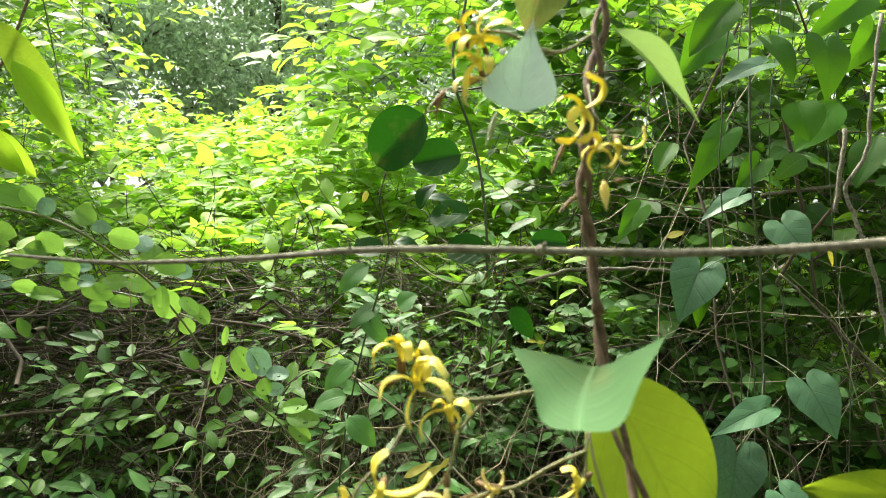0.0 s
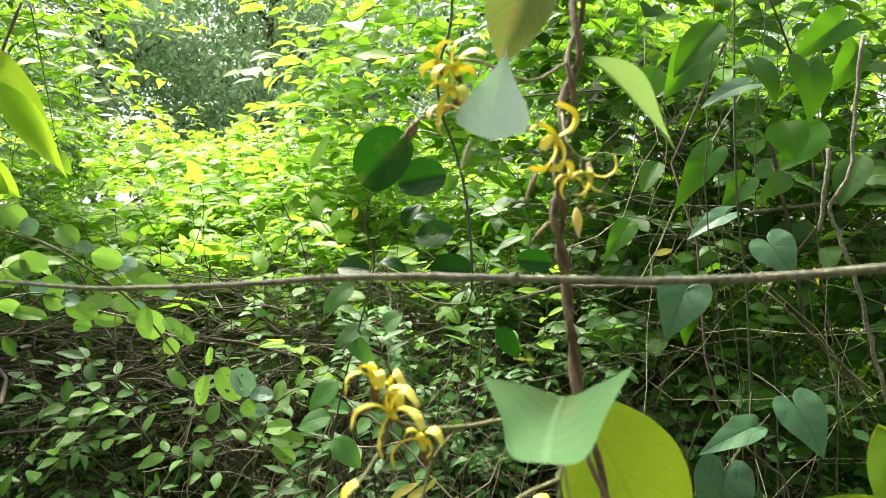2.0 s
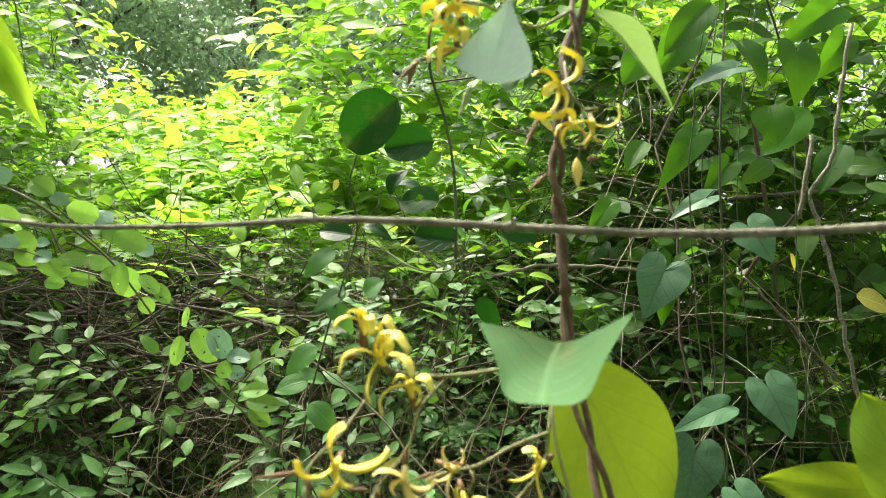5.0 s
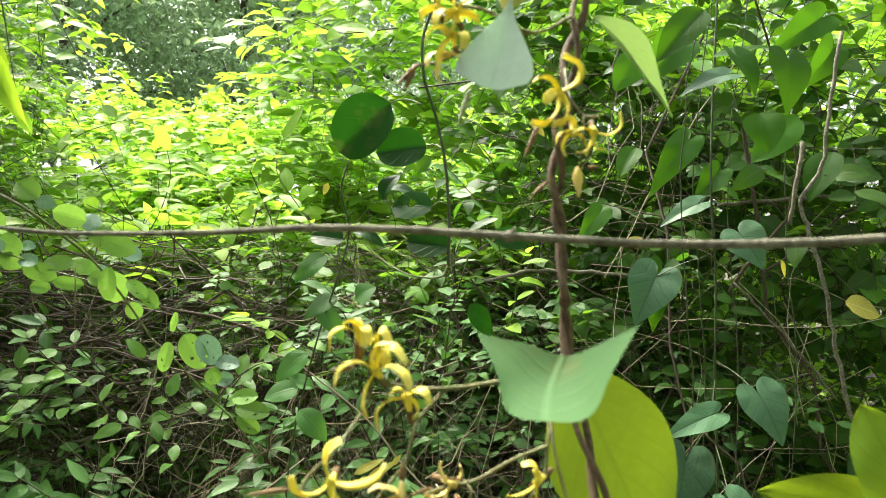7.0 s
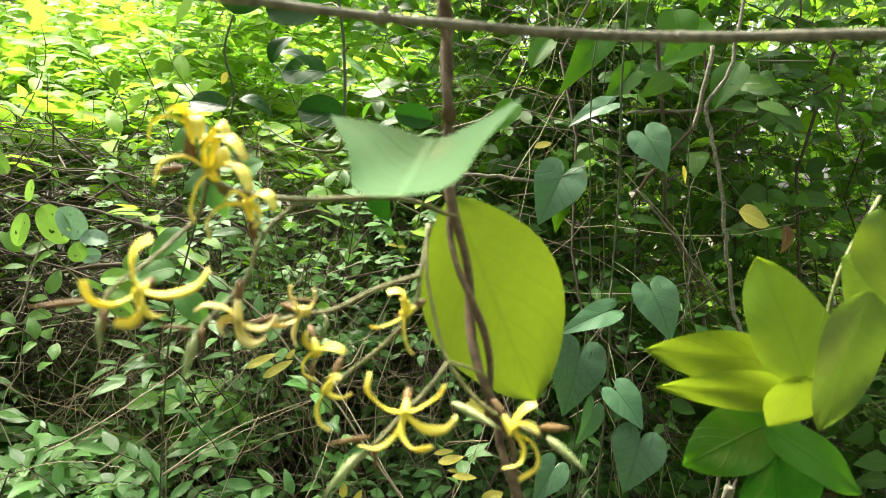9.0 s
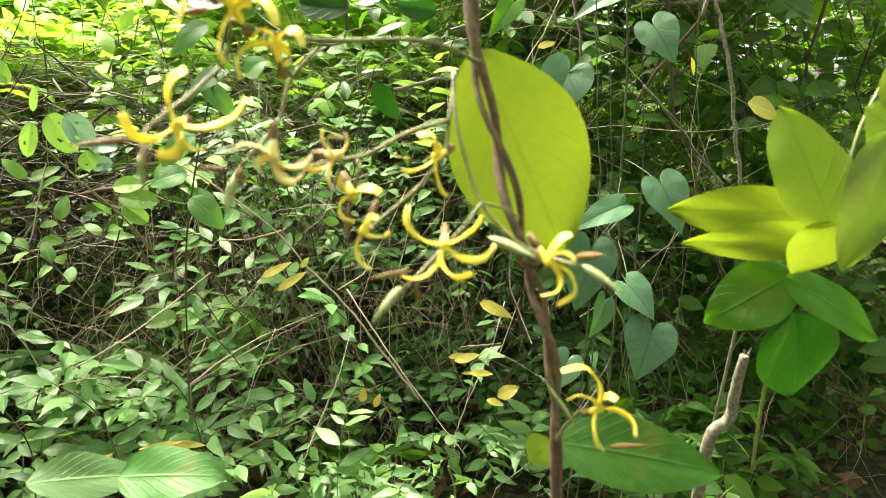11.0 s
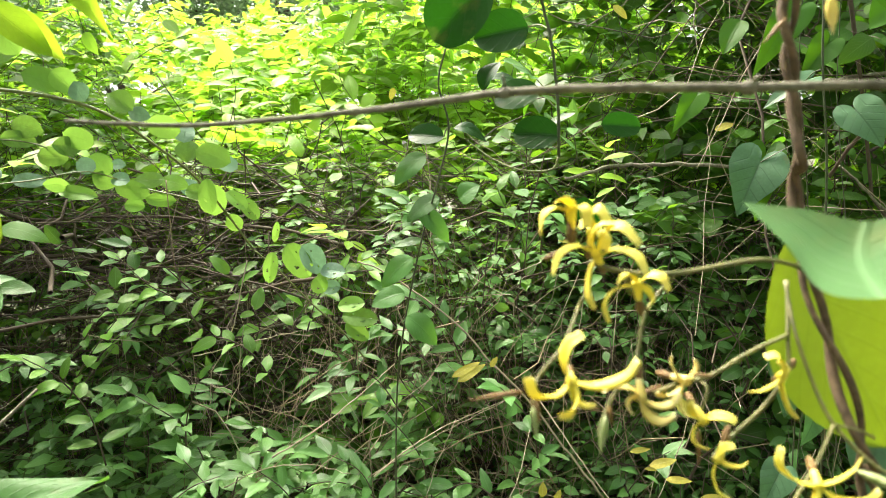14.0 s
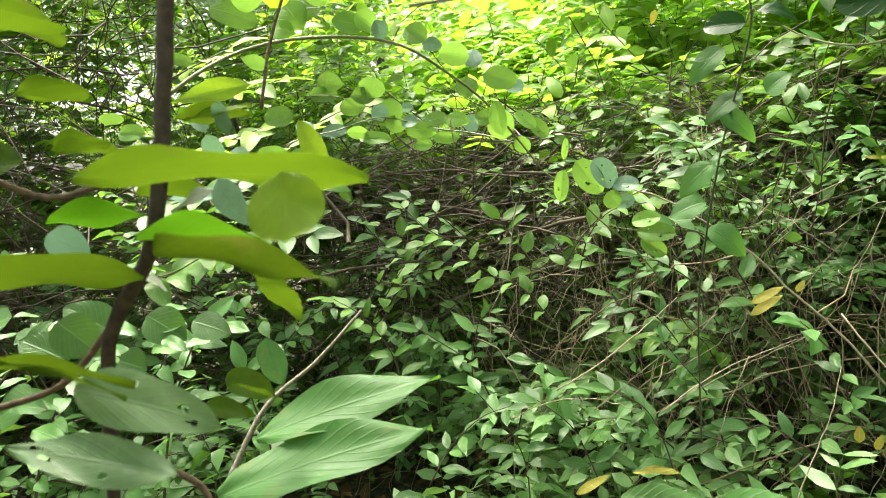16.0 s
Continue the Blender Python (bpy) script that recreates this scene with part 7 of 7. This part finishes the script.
flower((0.003, 0.366, 1.416), [((-0.01, 0.358, 1.402), 0.006, (-1, 0, 0.6)), ((0.014, 0.358, 1.415), 0.005, UPW), ((-0.006, 0.363, 1.417), 0.004, UPW), ((0.006, 0.359, 1.408), 0.003, (1, 0, 0))], (0.2, 0.3, -0.9), width=0.0058)
flower((-0.03, 0.333, 1.385), [((-0.026, 0.331, 1.404), 0.004, (-1, 0, 0.2)), ((-0.047, 0.327, 1.389), 0.006, (0, 0, -1)), ((-0.036, 0.324, 1.375), 0.004, (1, 0, -0.5)), ((-0.006, 0.328, 1.395), 0.004, (0, 0, -1)), ((-0.021, 0.33, 1.377), 0.003, (0, 0, -1))], (0.1, 1, 0.1), width=0.0072)
flower((0.002, 0.353, 1.372), [((-0.002, 0.348, 1.366), 0.003, (-1, 0, 0)), ((0.014, 0.345, 1.367), 0.005, (0, 0, -1)), ((0.017, 0.351, 1.374), 0.004, (0, 0, -1)), ((-0.014, 0.352, 1.374), 0.003, UPW)], (0, 0.4, 1), PETAL_PALE, 0.006, "cream-yellow flower")
flower((0.028, 0.376, 1.371), [((0.022, 0.377, 1.382), 0.002, (-1, 0, 0)), ((0.031, 0.375, 1.381), 0.002, (1, 0, 0)), ((0.026, 0.367, 1.357), 0.002, (-1, 0, 0)), ((0.014, 0.371, 1.367), 0.003, (0, 0, -1))], (-0.5, 0.6, 0), PETAL_PALE, 0.006, "cream-yellow flower")
flower((0.034, 0.37, 1.355), [((0.046, 0.363, 1.356), 0.002, UPW), ((0.035, 0.363, 1.344), 0.005, (-1, 0, 0)), ((0.03, 0.372, 1.363), 0.002, (-1, 0, 0))], (-0.2, 0.8, 0.5), width=0.0055)
flower((0.039, 0.363, 1.34), [((0.049, 0.357, 1.341), 0.002, (0, 0, -1)), ((0.042, 0.356, 1.325), 0.004, (-1, 0, 0)), ((0.045, 0.361, 1.346), 0.002, UPW)], (0.4, 0.4, 0.8), width=0.0055)
flower((0.073, 0.381, 1.371), [((0.064, 0.379, 1.38), 0.004, (0.6, 0, 1)), ((0.057, 0.378, 1.365), 0.002, (0, 0, -1)), ((0.077, 0.372, 1.354), 0.002, (-1, 0, 0)), ((0.07, 0.38, 1.378), 0.002)], (0.5, 0.5, 0.2), width=0.006)
flower((0.07, 0.34, 1.339), [((0.055, 0.34, 1.355), 0.005, (-0.7, 0, -0.7)), ((0.084, 0.336, 1.352), 0.002, (0, 0, -1)), ((0.052, 0.333, 1.328), 0.005, (0.5, 0, -1)), ((0.089, 0.331, 1.341), 0.005, (0, 0, -1)), ((0.079, 0.326, 1.331), 0.006, (-0.6, 0, -0.7))], (0.2, 1, 0.4), width=0.0062)
flower((0.116, 0.343, 1.331), [((0.125, 0.335, 1.333), 0.003, UPW), ((0.117, 0.331, 1.315), 0.008, (1, 0, 0.2)), ((0.111, 0.335, 1.318), 0.006, (1, 0, 0)), ((0.125, 0.341, 1.343), 0.002, UPW)], (-0.4, 0.4, 0.6), width=0.0052)
flower((0.16, 0.375, 1.245), [((0.138, 0.373, 1.267), 0.009, (0.7, 0, 0.8)), ((0.141, 0.37, 1.253), 0.004, UPW), ((0.165, 0.365, 1.254), 0.003, UPW), ((0.159, 0.361, 1.229), 0.003, (-1, 0, 0)), ((0.174, 0.36, 1.236), 0.005, (1, 0, 0.6))], (-0.2, 0.8, -0.6), width=0.0066)
flower((0.021, 0.4, 1.62), [((0.01, 0.39, 1.61), 0.004, UPW), ((0.027, 0.395, 1.635), 0.003, (-1, 0, 0)), ((0.039, 0.395, 1.626), 0.004, UPW), ((0.018, 0.39, 1.605), 0.004, (-1, 0, 0)), ((0.034, 0.395, 1.613), 0.003, (1, 0, 0))], (0.3, 0.8, -0.3), width=0.0072)
flower((0.02, 0.395, 1.606), [((0.005, 0.388, 1.6), 0.005, UPW), ((0.025, 0.388, 1.597), 0.005, UPW), ((0.014, 0.39, 1.585), 0.003, (-1, 0, 0))], (0.2, 0.8, -0.4), width=0.007)
flower((0.078, 0.392, 1.578), [((0.063, 0.385, 1.581), 0.004, UPW), ((0.078, 0.385, 1.596), 0.009, (1, -0.2, 0.2)), ((0.062, 0.382, 1.56), 0.006, (0.7, 0, -0.8)), ((0.073, 0.382, 1.559), 0.006, (1, 0, -0.2)), ((0.07, 0.386, 1.57), 0.003)], (0.1, 1, 0.1), width=0.0075)
flower((0.097, 0.388, 1.557), [((0.109, 0.382, 1.567), 0.006, (0.5, 0, -1)), ((0.085, 0.382, 1.554), 0.002, UPW), ((0.103, 0.383, 1.547), 0.003, (-0.6, 0, -0.6)), ((0.087, 0.384, 1.545), 0.003, (0, 0, -1))], (0.1, 0.8, 0.5), width=0.0055)
flower((0.012, 0.405, 1.624), [((0.001, 0.4, 1.629), 0.004, UPW), ((0.02, 0.4, 1.635), 0.004, UPW), ((0.004, 0.398, 1.612), 0.004, (-1, 0, 0)), ((0.019, 0.4, 1.611), 0.003, (1, 0, 0))], (0.2, 0.8, -0.2), width=0.0068)
flower((0.017, 0.4, 1.597), [((0.007, 0.395, 1.588), 0.004, UPW), ((0.025, 0.395, 1.587), 0.004, UPW), ((0.015, 0.396, 1.58), 0.003, (-1, 0, 0))], (0.2, 0.8, 0.2), PETAL_PALE, 0.0062, "cream-yellow flower")
flower((0.087, 0.392, 1.557), [((0.077, 0.388, 1.549), 0.003, UPW), ((0.083, 0.388, 1.543), 0.003, (-1, 0, 0)), ((0.093, 0.388, 1.544), 0.003, (1, 0, 0)), ((0.08, 0.388, 1.563), 0.003, UPW)], (0.1, 0.8, 0.5), width=0.0055)
spindle("bud", (0.089, 0.388, 1.538), (0.09, 0.386, 1.521), 0.0065, PETAL_PALE, "closed cream bud")
for a, b, w, mat in itertools.chain(
    (
        ((-0.047, 0.34, 1.379), (-0.069, 0.339, 1.376), 0.0045, CALYX),
        ((-0.044, 0.34, 1.378), (-0.042, 0.334, 1.368), 0.006, CALYX),
        ((-0.044, 0.337, 1.375), (-0.043, 0.334, 1.362), 0.004, BUD),
        ((-0.014, 0.352, 1.367), (-0.027, 0.351, 1.368), 0.0032, CALYX),
        ((-0.013, 0.351, 1.365), (-0.016, 0.345, 1.35), 0.0052, BUD),
        ((-0.011, 0.353, 1.368), (-0.01, 0.35, 1.36), 0.004, CALYX),
        ((-0.024, 0.379, 1.429), (-0.037, 0.377, 1.426), 0.006, CALYX),
        ((-0.023, 0.379, 1.432), (-0.024, 0.379, 1.444), 0.0055, CALYX),
        ((0.058, 0.345, 1.327), (0.039, 0.343, 1.324), 0.0045, CALYX),
        ((0.053, 0.34, 1.322), (0.04, 0.335, 1.307), 0.005, BUD),
        ((0.059, 0.344, 1.324), (0.06, 0.34, 1.314), 0.004, CALYX),
        ((0.091, 0.351, 1.34), (0.109, 0.336, 1.334), 0.0052, BUD),
        ((0.129, 0.337, 1.331), (0.142, 0.323, 1.322), 0.0052, BUD),
    ),
    (
        ((0.127, 0.341, 1.333), (0.138, 0.333, 1.336), 0.006, CALYX),
        ((0.033, 0.372, 1.35), (0.032, 0.367, 1.335), 0.0045, CALYX),
        ((0.018, 0.376, 1.369), (0.005, 0.372, 1.365), 0.004, CALYX),
        ((0.023, 0.356, 1.38), (0.033, 0.354, 1.38), 0.003, CALYX),
        ((0.077, 0.385, 1.371), (0.068, 0.381, 1.369), 0.006, CALYX),
        ((0.002, 0.405, 1.592), (-0.01, 0.4, 1.578), 0.006, CALYX),
        ((0, 0.405, 1.592), (-0.005, 0.4, 1.575), 0.006, CALYX),
        ((0.031, 0.4, 1.579), (0.024, 0.395, 1.557), 0.0045, BUD),
        ((0.069, 0.395, 1.561), (0.06, 0.39, 1.541), 0.005, CALYX),
        ((0.095, 0.39, 1.538), (0.101, 0.386, 1.538), 0.005, CALYX),
        ((0.154, 0.388, 1.23), (0.136, 0.397, 1.255), 0.003, BUD),
        ((0.167, 0.374, 1.224), (0.185, 0.366, 1.228), 0.005, CALYX),
        ((0.076, 0.4, 1.531), (0.064, 0.395, 1.519), 0.004, CALYX),
    ),
):
    spindle("bud", a, b, w * (0.72 if mat is CALYX else 0.95), mat)

# ---- the lime cluster ----
cluster = thing("lime_leaf_shoot", (0.38, 0.529, 1.26), "upright shoot with a fan of bright yellow-green leaves", "plant")
stem("shoot_stem", [(0.443, 0.527, 1.444), (0.406, 0.514, 1.384), (0.394, 0.512, 1.3), (0.381, 0.529, 1.261), (0.405, 0.557, 1.21), (0.416, 0.586, 1.152), (0.444, 0.624, 1.045)], 0.0016, GREEN_STEM, cluster)
for base, tip, w, mat, f in (
    ((0.330, 0.437, 1.328), (0.310, 0.468, 1.400), 0.054, LEAF_LIME, (0.1, -1, 0.2)),
    ((0.344, 0.475, 1.329), (0.259, 0.507, 1.325), 0.031, LEAF_LIME, (0, -1, 0.08)),
    ((0.348, 0.452, 1.317), (0.258, 0.483, 1.306), 0.022, LEAF_LIME, (0, -1, 0.08)),
    ((0.331, 0.437, 1.330), (0.318, 0.448, 1.293), 0.035, LEAF_LIME, (0.2, -1, 0.3)),
    ((0.335, 0.405, 1.389), (0.321, 0.409, 1.305), 0.029, LEAF_OLIVE, (-0.3, -0.9, 0.3)),
    ((0.353, 0.411, 1.384), (0.363, 0.433, 1.437), 0.047, LEAF_LIME, (0.1, -1, 0.3)),
    ((0.357, 0.496, 1.282), (0.302, 0.515, 1.239), 0.041, LEAF_FRESH, (0.1, -0.8, 0.6)),
    ((0.337, 0.479, 1.284), (0.420, 0.471, 1.240), 0.031, LEAF_FRESH, (0.1, -0.8, 0.6)),
    # lowest leaf takes the dark round-leaf green, for shade under the others
    ((0.384, 0.525, 1.242), (0.400, 0.525, 1.170), 0.068, LEAF_ROUND, (0.2, -1, -0.35)),
    ((0.428, 0.476, 1.367), (0.388, 0.489, 1.401), 0.060, LEAF_LIME, (0.1, -1, 0.3)),
):
    leaf(cluster, base, tip, w * 1.18, "ovate", mat, face=f, fold=0.1, curl=0.12, wave=0.022, nu=16, nv=10)
